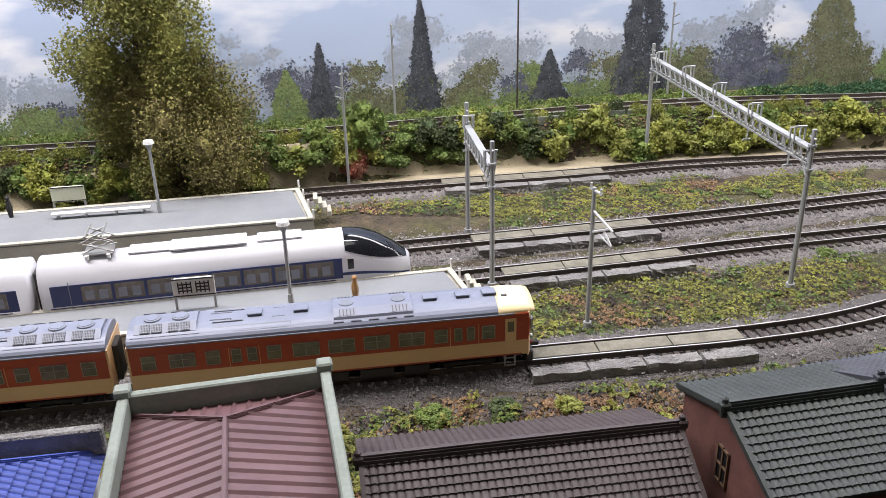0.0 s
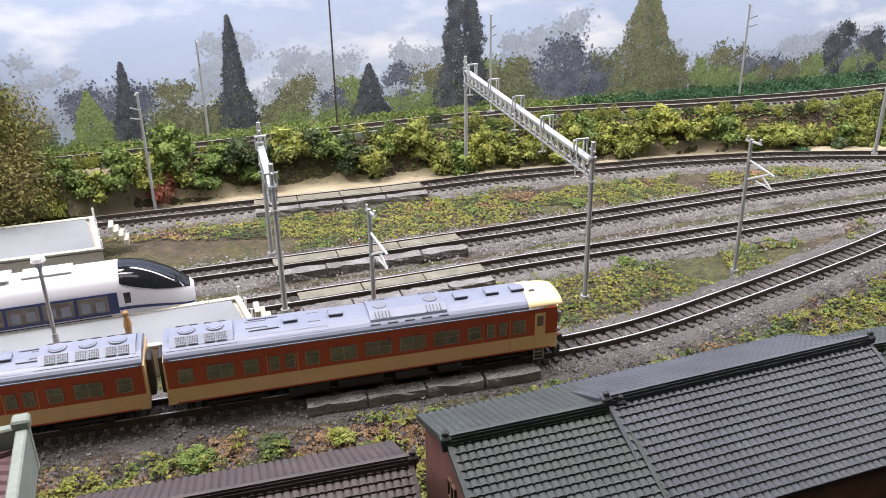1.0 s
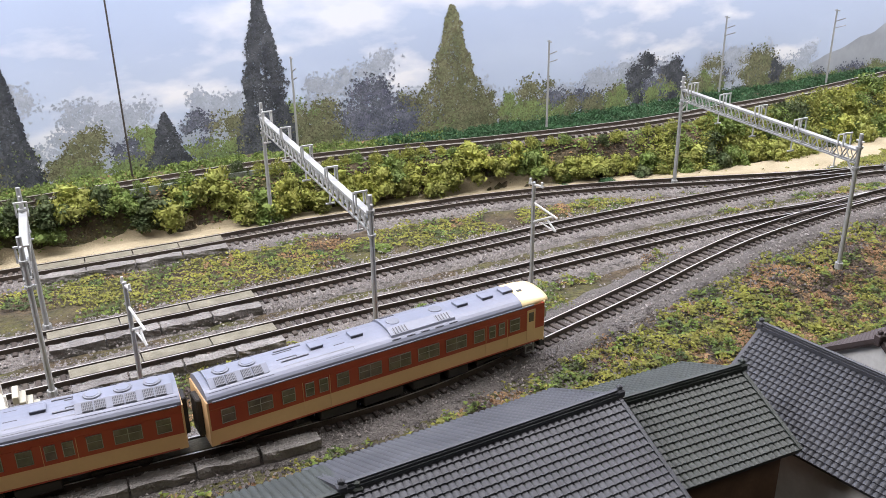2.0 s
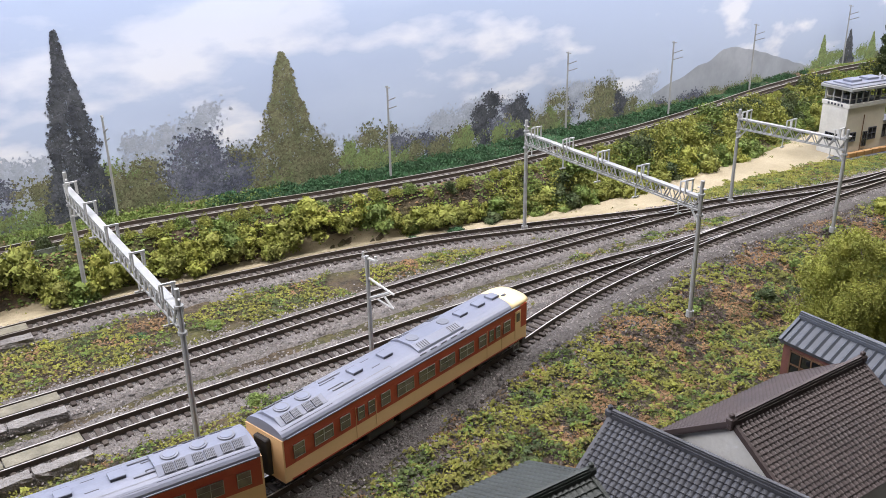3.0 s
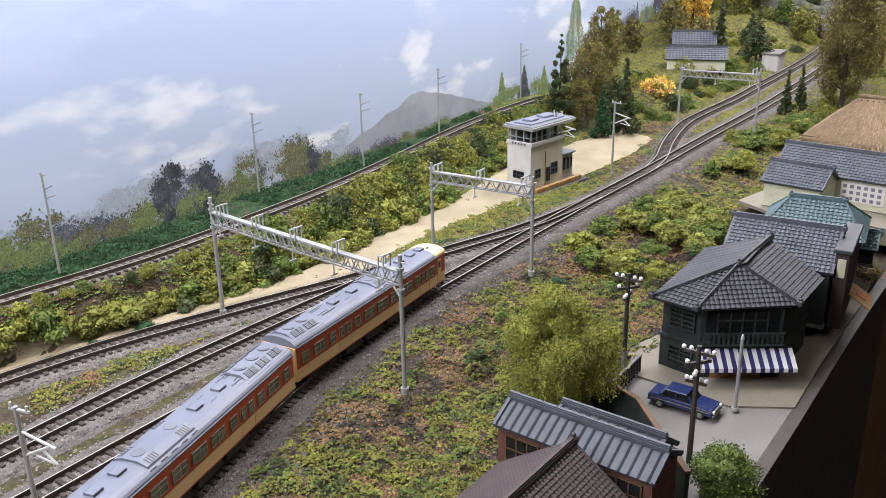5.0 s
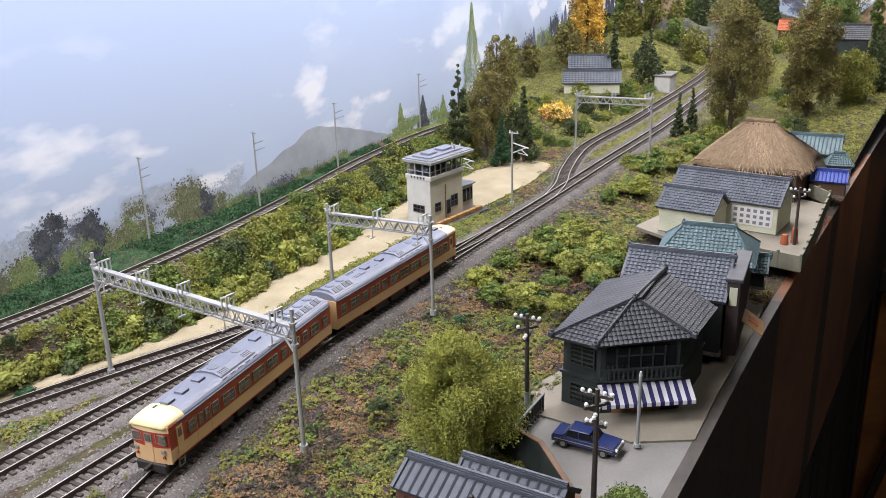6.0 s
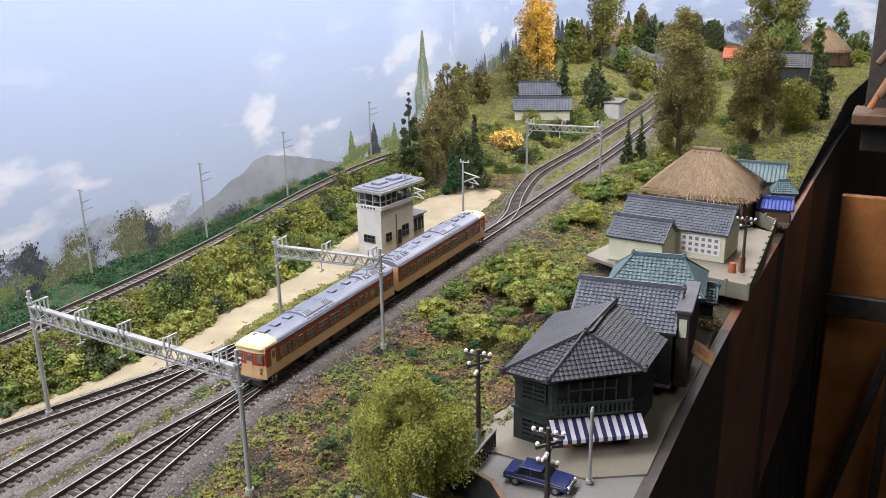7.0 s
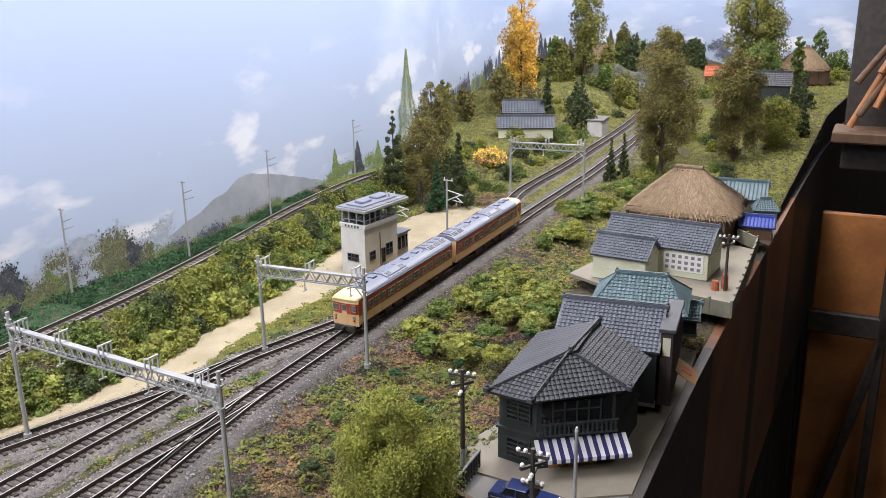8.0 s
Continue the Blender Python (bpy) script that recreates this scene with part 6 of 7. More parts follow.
def parapet_house():
    """A shop with a parapet round a sunken maroon hipped sheet roof."""
    x, y, a, ln = at_mid((-80, -166), (-37, -152))
    ob = thing("shop_house", x, y, -6, a, "shop with a grey-green parapet round a maroon ribbed roof", "house", "model houses")
    hl, dep, top = 24.5, 62.0, 57.0
    part("wall", box(B(), (0, -dep / 2, (top - 6) / 2), (2 * hl - 2, dep - 2, top - 6)), BRICK, ob)
    for n, c, s in (("parapet", (0, 0, top - 5), (2 * hl + 3, 2.6, 13)), ("parapet", (-hl, -dep / 2, top - 5), (2.6, dep, 13)), ("parapet", (hl, -dep / 2, top - 5), (2.6, dep, 13)), ("parapet", (0, -dep, top - 4), (2 * hl + 3, 2.6, 15))):
        part(n, box(B(), c, s, 0.4), PARAPET, ob)
    for c in ((-hl, 0), (hl, 0)):
        part("coping_block", box(B(), (c[0], c[1], top + 2.2), (4.0, 4.0, 2.6), 0.5), PARAPET, ob)
    z0, z1 = top - 4.5, top + 1.5
    A, Bq, C, Dq = (-hl + 1.5, -1.5, z0), (hl - 1.5, -1.5, z0), (hl - 1.5, -dep + 1.5, z0), (-hl + 1.5, -dep + 1.5, z0)
    R0, R1 = (0, -17, z1), (0, -dep + 10, z1)
    kw = dict(ribs=True, tile=3.6, thick=0.36)
    slope(ob, Bq, A, R0, R0, MAROON, **kw)
    slope(ob, A, Dq, R1, R0, MAROON, **kw)
    slope(ob, C, Bq, R0, R1, MAROON, **kw)
    slope(ob, Dq, C, R1, R1, MAROON, **kw)
    ridge(ob, R0, R1, MAROON, 0.55, False)
    ridge(ob, A, R0, MAROON, 0.45, False, "hip_cap")
    ridge(ob, Bq, R0, MAROON, 0.45, False, "hip_cap")


parapet_house()
blue = gable_house("house", -111, -198, 105, 50, 52, 40, 55, TILE_BLUE, PLASTER, "house with a bright blue tiled roof", -6, 2, hip=22, course=3.0, tile=2.2)
part("grey_parapet", box(B(), (26, 0, 44), (3, 58, 8), 0.5), CONCRETE, blue)


def corner_shop():
    ob = thing("corner_shop", 515, -16, -12, 0, "two-storey black timber corner shop with tiled roof", "shop", "model houses")
    P = {k: np.array(v, float) - (515, -16) for k, v in {"L": (478, 3), "M": (481, -20), "R": (515, -48), "R2": (560, -36), "FL": (552, 22)}.items()}
    mid = sum(P.values()) / 5
    ins = lambda p, k: mid + (p - mid) * k  # noqa: E731
    poly = [tuple(ins(P[k], 0.90)) for k in ("L", "M", "R", "R2", "FL")]
    part("ground_floor", prism(B(), poly, 0, 18, "z"), BLACKWOOD, ob)
    part("upper_floor", prism(B(), [tuple(ins(P[k], 0.885)) for k in ("L", "M", "R", "R2", "FL")], 18, 40, "z"), BLACKWOOD, ob)
    part("belt", prism(B(), [tuple(ins(P[k], 0.93)) for k in ("L", "M", "R", "R2", "FL")], 17.6, 18.8, "z"), BLACKWOOD, ob)
    part("eaves_board", prism(B(), [tuple(ins(P[k], 0.98)) for k in ("L", "M", "R", "R2", "FL")], 38.6, 39.6, "z"), BLACKWOOD, ob)
    ez, tz = 39.8, 56.0
    E = {k: (v[0] - 515, v[1] + 16, ez) for k, v in {"L": (473, 1), "M": (477, -22), "R": (518, -50), "R2": (556, -40), "FL": (548, 25)}.items()}
    A1, A2 = (508 - 515, -22 + 16, tz - 1), (550 - 515, -12 + 16, tz)
    slope(ob, E["L"], E["M"], A1, A1, TILE_BLACK, 2.4, 2.4)
    slope(ob, E["M"], E["R"], A1, A1, TILE_BLACK, 2.4, 2.4)
    slope(ob, E["R"], E["R2"], A2, A1, TILE_BLACK, 2.4, 2.4)
    pydata("gable_wall", [(E["R2"][0] - 2, E["R2"][1] + 3, ez - 1), (E["FL"][0] - 2, E["FL"][1] - 3, ez - 1), (A2[0] - 2, A2[1], tz - 1.5), (E["R2"][0] - 4, E["R2"][1] + 3, ez - 1), (E["FL"][0] - 4, E["FL"][1] - 3, ez - 1), (A2[0] - 4, A2[1], tz - 1.5)], [(0, 1, 2), (5, 4, 3), (0, 2, 5, 3), (2, 1, 4, 5), (1, 0, 3, 4)], BLACKWOOD, ob)
    slope(ob, E["FL"], E["L"], A1, A2, TILE_BLACK, 2.4, 2.4)
    ridge(ob, A1, A2, TILE_BLACK, 0.9)
    for k, q in (("L", A1), ("M", A1), ("R", A1)):
        ridge(ob, q, E[k], TILE_BLACK, 0.7, False, "hip_cap")
        bm = box(B(), (E[k][0], E[k][1], ez + 1.2), (3.0, 3.0, 3.0), 0.5)
        ball(bm, (E[k][0], E[k][1], ez + 3.0), 1.1)
        part("corner_tile", bm, TILE_BLACK, ob)

    def face(k0, k1):
        a, b = ins(P[k0], 0.89), ins(P[k1], 0.89)
        d = (b - a) / np.linalg.norm(b - a)
        n = np.array((d[1], -d[0]))
        if n @ ((a + b) / 2 - mid) < 0:
            n = -n
        ang = math.degrees(math.atan2(d[1], d[0]))
        return a, b, d, n, ang

    def panel(name, k, u, z, w, h, t, out, mat, parent=ob, bevel=0.0):
        a, b, d, n, ang = face(*k)
        c = a + d * u + n * out
        return part(name, box(B(), (c[0], c[1], z), (w, t, h), bevel, (0, 0, ang)), mat, parent)
    for k in (("L", "M"), ("M", "R")):
        a, b, d, n, ang = face(*k)
        ln = np.linalg.norm(b - a)
        if k == ("L", "M"):
            for z in (9.0, 29.0):
                w = panel("window", k, ln * 0.55, z, ln * 0.62, 9.5, 0.5, 0.5, BLACKGLASS)
                for q in (-0.31, 0, 0.31):
                    panel("frame", k, ln * (0.55 + q), z, 0.7, 10.0, 1.0, 0.8, BLACKWOOD, w)
                for dz in (-4.8, -2.4, 0.0, 2.4, 4.8):
                    panel("slat", k, ln * 0.55, z + dz, ln * 0.66, 0.6, 1.0, 0.9, BLACKWOOD, w)
        else:
            panel("recess", k, ln * 0.5, 30.5, ln * 0.86, 11.0, 0.5, 0.5, BLACKGLASS)
            for u in np.linspace(0.2, 0.8, 5):
                panel("window_post", k, ln * u, 30.5, 0.8, 11.0, 0.9, 0.8, BLACKWOOD)
            panel("window_rail", k, ln * 0.5, 31.5, ln * 0.62, 0.7, 0.9, 0.8, BLACKWOOD)
            panel("balcony_floor", k, ln * 0.5, 20.0, ln * 1.0, 1.0, 4.5, 2.2, BLACKWOOD)
            panel("handrail", k, ln * 0.5, 26.0, ln * 1.0, 0.9, 0.9, 4.0, BLACKWOOD)
            for u in np.linspace(0.03, 0.97, 17):
                panel("baluster", k, ln * u, 23.0, 0.9, 5.4, 0.7, 4.0, BLACKWOOD)
            for u in np.linspace(0.22, 0.72, 5):
                panel("door", k, ln * u, 6.5, ln * 0.115, 11.5, 0.6, 0.6, GOLDWOOD)
                panel("transom", k, ln * u, 9.6, ln * 0.09, 1.6, 0.5, 1.0, BROWNWOOD)
            # striped awning, stripe by stripe
            aw = thing_part("awning", ob)
            m = 21
            for i in range(m):
                u0, u1 = ln * (-0.04 + 1.16 * i / m), ln * (-0.04 + 1.16 * (i + 1) / m)
                pts = []
                for u, out, z in ((u0, 2.0, 17.4), (u1, 2.0, 17.4), (u1, 12.0, 11.6), (u0, 12.0, 11.6), (u0, 12.2, 10.0), (u1, 12.2, 10.0)):
                    c = a + d * u + n * out
                    pts.append((c[0], c[1], z))
                v = pts + [(p[0], p[1], p[2] - 0.35) for p in pts]
                f = [(0, 1, 2, 3), (3, 2, 5, 4), (6, 9, 8, 7), (9, 10, 11, 8), (0, 3, 9, 6), (1, 7, 8, 2), (3, 4, 10, 9), (2, 8, 11, 5), (4, 5, 11, 10), (0, 6, 7, 1)]
                pydata("stripe", v, f, STRIPE_BLUE if i % 2 else STRIPE_WHITE, aw)
    return ob


def thing_part(name, parent):
    ob = new(name)
    ob.empty_display_size = 0.003
    ob.parent = parent
    return ob


corner_shop()
x, y, a, ln = at_mid((570, 22), (590, -28))
h2 = gable_house("house", x, y, a, ln, 52, 33, 47, TILE_SLATE, BLACKWOOD, "dark wooden house with a grey tiled roof", -4, 2, course=2.6, tile=2.4, group="model houses")
fac = thing("brick_shopfront", 592, -32, -4, -68 + 90, "brown brick shopfront with a raised parapet and yellow blind", "shopfront", "model houses")
part("wall", box(B(), (0, 0, 21), (46, 7, 42), 0.5), TILE_BROWN, fac)
part("coping", box(B(), (0, 0, 43), (48, 9, 2.2), 0.4), TILE_BLACK, fac)
part("side_window", box(B(), (-23.2, 0, 34), (0.6, 4.0, 10)), SIDING, fac)
bl = part("sun_blind", box(B(), (-6, -10, 14), (18, 13, 0.8), 0.2, (32, 0, 0)), GOLDWOOD, fac, "yellow canvas blind")
part("sign_patch", box(B(), (-6, -10.2, 14.6), (6, 6, 0.4), 0.1, (32, 0, 0)), ORANGE, bl)
gable_house("house", 640, 14, -66, 52, 44, 30, 44, TILE_TEAL, BLACKWOOD, "dark house with a teal tiled hipped roof", -4, 3, hip=14, course=2.6, tile=2.6)
gable_house("annex", 672, 0, -66, 16, 16, 14, 20, TILE_TEAL, BLACKWOOD, "small dark annex with a teal roof", -4, 3, course=2.4, tile=2.4)

# cream clapboard house in its fenced yard
wh = gable_house("clapboard_house", 779, 74, -79, 80, 38, 25, 38, TILE_SLATE, SIDING, "cream clapboard house with a slate-blue tiled roof", -3, 3, course=2.6, tile=2.4)
an = gable_house("clapboard_annex", 741, 84, -79, 40, 30, 22, 32, TILE_SLATE, SIDING, "cream clapboard annex with a slate-blue tiled roof", -3, 3, course=2.6, tile=2.4)
for ob, L, D, H in ((wh, 80, 38, 24), (an, 40, 30, 21)):
    for z in np.arange(2.5, H, 2.1):
        for s in (-1, 1):
            part("clapboard", box(B(), (0, s * (D / 2 + 0.25), z), (L + 0.6, 0.5, 1.9), rot=(s * 6, 0, 0)), SIDING, ob)
        part("clapboard", box(B(), (L / 2 + 0.25, 0, z), (0.5, D, 1.9)), SIDING, ob)
win = part("window_wall", box(B(), (22, -19.6, 13), (30, 0.8, 14)), WHITE, wh, "white many-paned window wall")
for i in range(6):
    for j in range(3):
        part("pane", box(B(), (10 + i * 4.8, -20.0, 8.6 + j * 4.4), (2.6, 0.6, 2.4)), GRILLE, win)
fence = thing("yard_fence", 0, 0, -3, 0, "olive grey board fence round the yard", "fence")
corners = [(704, 62), (711, -14), (770, 4), (870, 36), (885, 60)]
for p, q in zip(corners, corners[1:]):
    n = max(2, int(math.hypot(q[0] - p[0], q[1] - p[1]) / 15))
    ang = math.degrees(math.atan2(q[1] - p[1], q[0] - p[0]))
    for i in range(n):
        u = (i + 0.5) / n
        seg = math.hypot(q[0] - p[0], q[1] - p[1]) / n
        c = (p[0] + (q[0] - p[0]) * u, p[1] + (q[1] - p[1]) * u)
        part("fence_panel", box(B(), (*c, 5.5), (seg - 0.8, 1.2, 11), rot=(0, 0, ang)), GREYFENCE, fence)
        u = i / n
        c = (p[0] + (q[0] - p[0]) * u, p[1] + (q[1] - p[1]) * u)
        part("fence_post", box(B(), (*c, 6.2), (1.8, 1.8, 12.6), 0.2, (0, 0, ang)), GREYFENCE, fence)
yard = prism(B(), [(706, 60), (713, -12), (770, 5), (868, 38), (880, 130), (720, 120)], -4.5, -2.2, "z")
tagged(part("yard_paving", yard, SIDEWALK), "pale concrete paving of the yard", "paving", kind="structure")
jar = thing("red_jars", 762, 14, -2.2, 0, "orange-red stacked jars beside the wall", "jars")
part("jar", rod(B(), (0, 0, 0), (0, 0, 11), 2.6, 2.0, 10), ORANGE, jar)
part("jar", rod(B(), (-7, 4, 0), (-7, 4, 7), 3.0, 2.2, 10), ORANGE, jar)


STRAW = leaf_material("straw", (0.35, 0.25, 0.155), (0.25, 0.175, 0.105), 0.25)


def thatched(x, y, rz, L, D, eave, top, label, z=-3.0):
    ob = thing("thatched_house", x, y, z, rz, label, "house", "thatched houses")
    part("wall", box(B(), (0, 0, eave / 2 + 1), (L - 10, D - 10, eave + 2)), BROWNWOOD, ob)
    rows, seg = 9, 40
    V, F = [], []
    for i in range(rows):
        u = i / (rows - 1)
        hx, hy, zz = (L / 2) * (1 - u) + 11 * u, (D / 2) * (1 - u) + 0.8 * u, eave - 2 + (top - eave + 2) * (u ** 0.9)
        for j in range(seg):
            a = 2 * math.pi * j / seg
            c, s = math.cos(a), math.sin(a)
            k = 1 / max(abs(c), abs(s)) ** 0.85
            V.append((hx * c * k, hy * s * k, zz + 0.7 * noise.noise((c * 6, s * 6, i))))
    F = [(i * seg + j, i * seg + (j + 1) % seg, (i + 1) * seg + (j + 1) % seg, (i + 1) * seg + j) for i in range(rows - 1) for j in range(seg)]
    F += [tuple(range(seg))[::-1], tuple(range((rows - 1) * seg, rows * seg))]
    pydata("thatch_roof", V, F, THATCH, ob, "shaggy brown thatch", smooth=True)
    P3, sr = np.array(V).reshape(rows, seg, 3), np.random.default_rng(int(L + D))
    count = 9000
    i, u, v = sr.integers(0, rows - 1, count), sr.random(count) * seg, sr.random(count)
    j, fr = u.astype(int) % seg, (u % 1)[:, None]
    a = P3[i, j] * (1 - fr) + P3[i, (j + 1) % seg] * fr
    b = P3[i + 1, j] * (1 - fr) + P3[i + 1, (j + 1) % seg] * fr
    p0 = a + (b - a) * v[:, None]
    dn = (a - b) / (np.linalg.norm(a - b, axis=1)[:, None] + 1e-6) * sr.uniform(2.5, 5.5, (count, 1))
    wd = np.cross(dn, (0, 0, 1.0))
    wd = wd / (np.linalg.norm(wd, axis=1)[:, None] + 1e-6) * 0.28
    out = np.array((0, 0, 1.0)) * sr.uniform(0.1, 0.45, (count, 1)) + p0 * (0.012, 0.012, 0)
    tri = np.stack([p0 - wd + out * 0.3, p0 + wd + out * 0.3, p0 + dn + out + sr.normal(0, 0.4, (count, 3))], 1).reshape(-1, 3)
    tagged(pydata("straw", tri, np.arange(len(tri)).reshape(-1, 3), STRAW, ob), kind="stuff")
    part("ridge_roll", rod(B(), (-12, 0, top + 0.4), (12, 0, top + 0.4), 2.2, 2.2, 10), THATCH, ob)
    for xx in np.linspace(-9, 9, 5):
        part("ridge_stick", rod(B(), (xx, -4.5, top - 2.0), (xx, 4.5, top - 2.0), 0.6, 0.6, 6), BROWNWOOD, ob)
    for xx in np.linspace(-L / 2 + 8, L / 2 - 8, 6):
        part("wall_post", box(B(), (xx, -D / 2 + 4.8, eave / 2), (1.4, 1.0, eave)), BLACKWOOD, ob)
    return ob


thatched(884, 108, -79, 96, 84, 26, 58, "brown thatched farmhouse behind the clapboard house")
gable_house("house", 965, 92, -70, 40, 46, 24, 34, TILE_TEAL, GREYFENCE, "small house with a green metal roof", -3, 3, ribs=True, tile=3.5)
gable_house("shed", 905, 52, -70, 26, 26, 14, 19, TILE_BLUE, BROWNWOOD, "low shed with a faded blue roof", -3, 2, ribs=True, tile=3.0, knobs=False)
gable_house("shed", 945, 62, -60, 18, 22, 18, 25, TILE_TEAL, GREYFENCE, "little shelter with a teal roof", -3, 2, hip=6, knobs=False)
# the far village
for nm, x, y, rz, L, D, e, t, rf, wl, lb, zz in (
        ("farmhouse", 1127, 468, -52, 72, 34, 17, 28, TILE_SLATE, SIDING, "far farmhouse with a grey tiled roof", 9),
        ("farmhouse", 1180, 512, -52, 54, 34, 24, 37, TILE_SLATE, PLASTER, "far house with a grey gabled roof", 8),
        ("house", 1560, 500, -50, 80, 50, 30, 48, TILE_SLATE, BROWNWOOD, "far dark house on the hillside", 28),
        ("house", 1720, 610, -60, 70, 50, 26, 56, THATCH, BROWNWOOD, "far thatched house on the hill", 60),
        ("house", 1640, 690, -60, 70, 50, 26, 56, THATCH, BROWNWOOD, "far thatched house below the woods", 62),
        ("house", 1760, 480, -70, 70, 40, 34, 48, ORANGE, BROWNWOOD, "far house with an orange roof", 34),
        ("house", 1520, 300, -70, 60, 40, 34, 50, TILE_BLACK, BLACKWOOD, "far dark house among the trees", 22)):
    gable_house(nm, x, y, rz, L, D, e, t, rf, wl, lb, float(land(x, y)) - 1, 3, course=4, tile=4, group="far village", knobs=False)
thatched(1800, 355, -62, 90, 84, 26, 60, "far thatched farmhouse on the hillside", 30)
rock = B()
for c, r in (((1560, 600, 10), 50), ((1620, 640, 16), 56), ((1680, 600, 14), 50)):
    ball(rock, c, r, 3, (1, 1, 0.8))
for v in rock.verts:
    v.co += Vector((noise.noise(v.co * 0.04), noise.noise(v.co * 0.04 + Vector((7, 0, 0))), noise.noise(v.co * 0.05 + Vector((0, 7, 0))))) * 16
tagged(part("rock_bank", rock, STONEBANK), "grey rocky bank below the far village", "rock", kind="stuff")
br = thing("white_abutment", 1262, 440, -3, 20, "white bridge abutment at the end of the line", "abutment")
part("wall", box(B(), (0, 0, 12), (44, 22, 24), 1.5), PLASTER, br)
part("coping", box(B(), (0, 0, 25), (47, 25, 2), 0.6), CONCRETE, br)
for i in range(26):
    x = prng.uniform(1380, 2000)
    y = float(np.interp(x, [1380, 2000], [330, 420])) + prng.uniform(-130, 400)
    if y < y_on(EDGE, x) + 40 or y > y_on(WALL, x) - 40 or abs(y - y_on(T1, x)) < 40:
        continue
    kind = prng.choice(("olive", "green", "lime", "dark"))
    bush(x, y, float(land(x, y)) - 1, kind, prng.uniform(2.0, 4.0), prng.uniform(0.7, 1.3), "%s foam bush on the far hillside" % {"olive": "olive green", "green": "mid green", "lime": "yellow-green", "dark": "dark green"}[kind], "bushes on the far hillside", prng, True)
for i in range(24):
    tree(prng.uniform(1480, 2050), prng.uniform(620, 790), 20, prng.uniform(45, 85), prng.uniform(30, 46), prng.choice((LEAF_DARK, LEAF_DARK, LEAF_GREEN, LEAF_OLIVE)), "dark tree on the wooded far hill", 700 + i, 0.1, 3000, 3.0, prng.choice(("cone", "oval")), "woods on the far hill")


def signal_tower():
    ob = thing("signal_tower", 629, 246, -3, 8, "cream signal tower with a glazed upper cabin", "signal tower")
    # local x runs along its long side; its narrow white front looks down the line
    L, D, H = 40.0, 23.0, 39.0
    part("base_slab", box(B(), (9, -1, 1.2), (L + 36, D + 12, 2.4), 0.4), ROOFDARK, ob, "dark grey base slab")
    part("lower_wall", box(B(), (0, 0, H / 2 + 1), (L, D, H)), TOWERCREAM, ob)
    part("front_wall", box(B(), (-L / 2 - 0.3, 0, H / 2 + 1), (0.8, D + 0.2, H)), PLASTER, ob, "white front wall")
    part("floor_band", box(B(), (0, 0, H + 1.8), (L + 2.2, D + 2.2, 3.2), 0.3), PLASTER, ob)
    part("cabin_floor", box(B(), (0, 0, H + 3.5), (L - 1, D - 1, 0.6)), ROOFDARK, ob)
    desk = part("lever_frame", box(B(), (2, 2, H + 5.6), (L - 16, 5.0, 3.6), 0.3), GRILLE, ob, "grey lever desk inside the cabin")
    for i in range(6):
        part("lever", rod(B(), (-8 + i * 4, 2, H + 7.2), (-8 + i * 4, 3, H + 9.6), 0.3, 0.3, 6), ROOFDARK, desk)
    part("cabin_rear_wall", box(B(), (0, D / 2 - 1.2, H + 8.2), (L - 2, 0.8, 9.6)), TOWERCREAM, ob)
    z0, z1 = H + 3.4, H + 13.0
    zc, hh = (z0 + z1) / 2, z1 - z0
    nx, ny = 7, 4
    xs, ys = np.linspace(-L / 2 + 0.5, L / 2 - 0.5, nx), np.linspace(-D / 2 + 0.5, D / 2 - 0.5, ny)
    for x in xs:
        part("mullion", box(B(), (x, -D / 2 + 0.5, zc), (0.9, 0.9, hh)), MAST, ob)
    for y in ys[1:]:
        for x in (xs[0], xs[-1]):
            part("mullion", box(B(), (x, y, zc), (0.9, 0.9, hh)), MAST, ob)
    for z in (zc - 1.6, ):
        part("window_rail", box(B(), (0, -D / 2 + 0.5, z), (L - 1, 0.7, 0.6)), MAST, ob)
        for x in (xs[0], xs[-1]):
            part("window_rail", box(B(), (x, 0, z), (0.7, D - 1, 0.6)), MAST, ob)
    for x0, x1 in zip(xs, xs[1:]):
        pane = part("pane", box(B(), ((x0 + x1) / 2, -D / 2 + 0.7, zc), (x1 - x0 - 0.9, 0.2, hh - 0.4)), CLEAR, ob)
        pane.visible_shadow = False
    for y0, y1 in zip(ys, ys[1:]):
        pane = part("pane", box(B(), (xs[0] + 0.2, (y0 + y1) / 2, zc), (0.2, y1 - y0 - 0.9, hh - 0.4)), CLEAR, ob)
        pane.visible_shadow = False
    part("fascia_board", box(B(), (5, 0, z1 + 1.2), (L + 15, D + 6, 2.4), 0.3), MAST, ob, "grey roof edge")
    part("roof", box(B(), (5, 0, z1 + 2.8), (L + 13, D + 4, 1.0), 0.3), GRILLE, ob, "flat grey roof with a rim")
    deck = part("roof_deck", box(B(), (4, 0, z1 + 3.8), (L + 2, D - 6, 1.2), 0.3), ROOFGREY, ob)
    for x, w in ((-6, 11), (12, 12)):
        part("roof_hatch", box(B(), (x, 0.5, z1 + 5.2), (w, 8.5, 2.0), 0.4), ROOFGREY, deck)
    for u, w, h, z in ((-12, 6.5, 6.5, 17), (1.5, 4.0, 11, 14), (9, 8, 9, 17.5)):
        window(ob, (u, -D / 2, z), w, h, "y", ROOFDARK, 2, sign=-1)
    window(ob, (-L / 2 - 0.7, 0, 16), 10.5, 5.5, "x", ROOFDARK, 3, sign=-1)
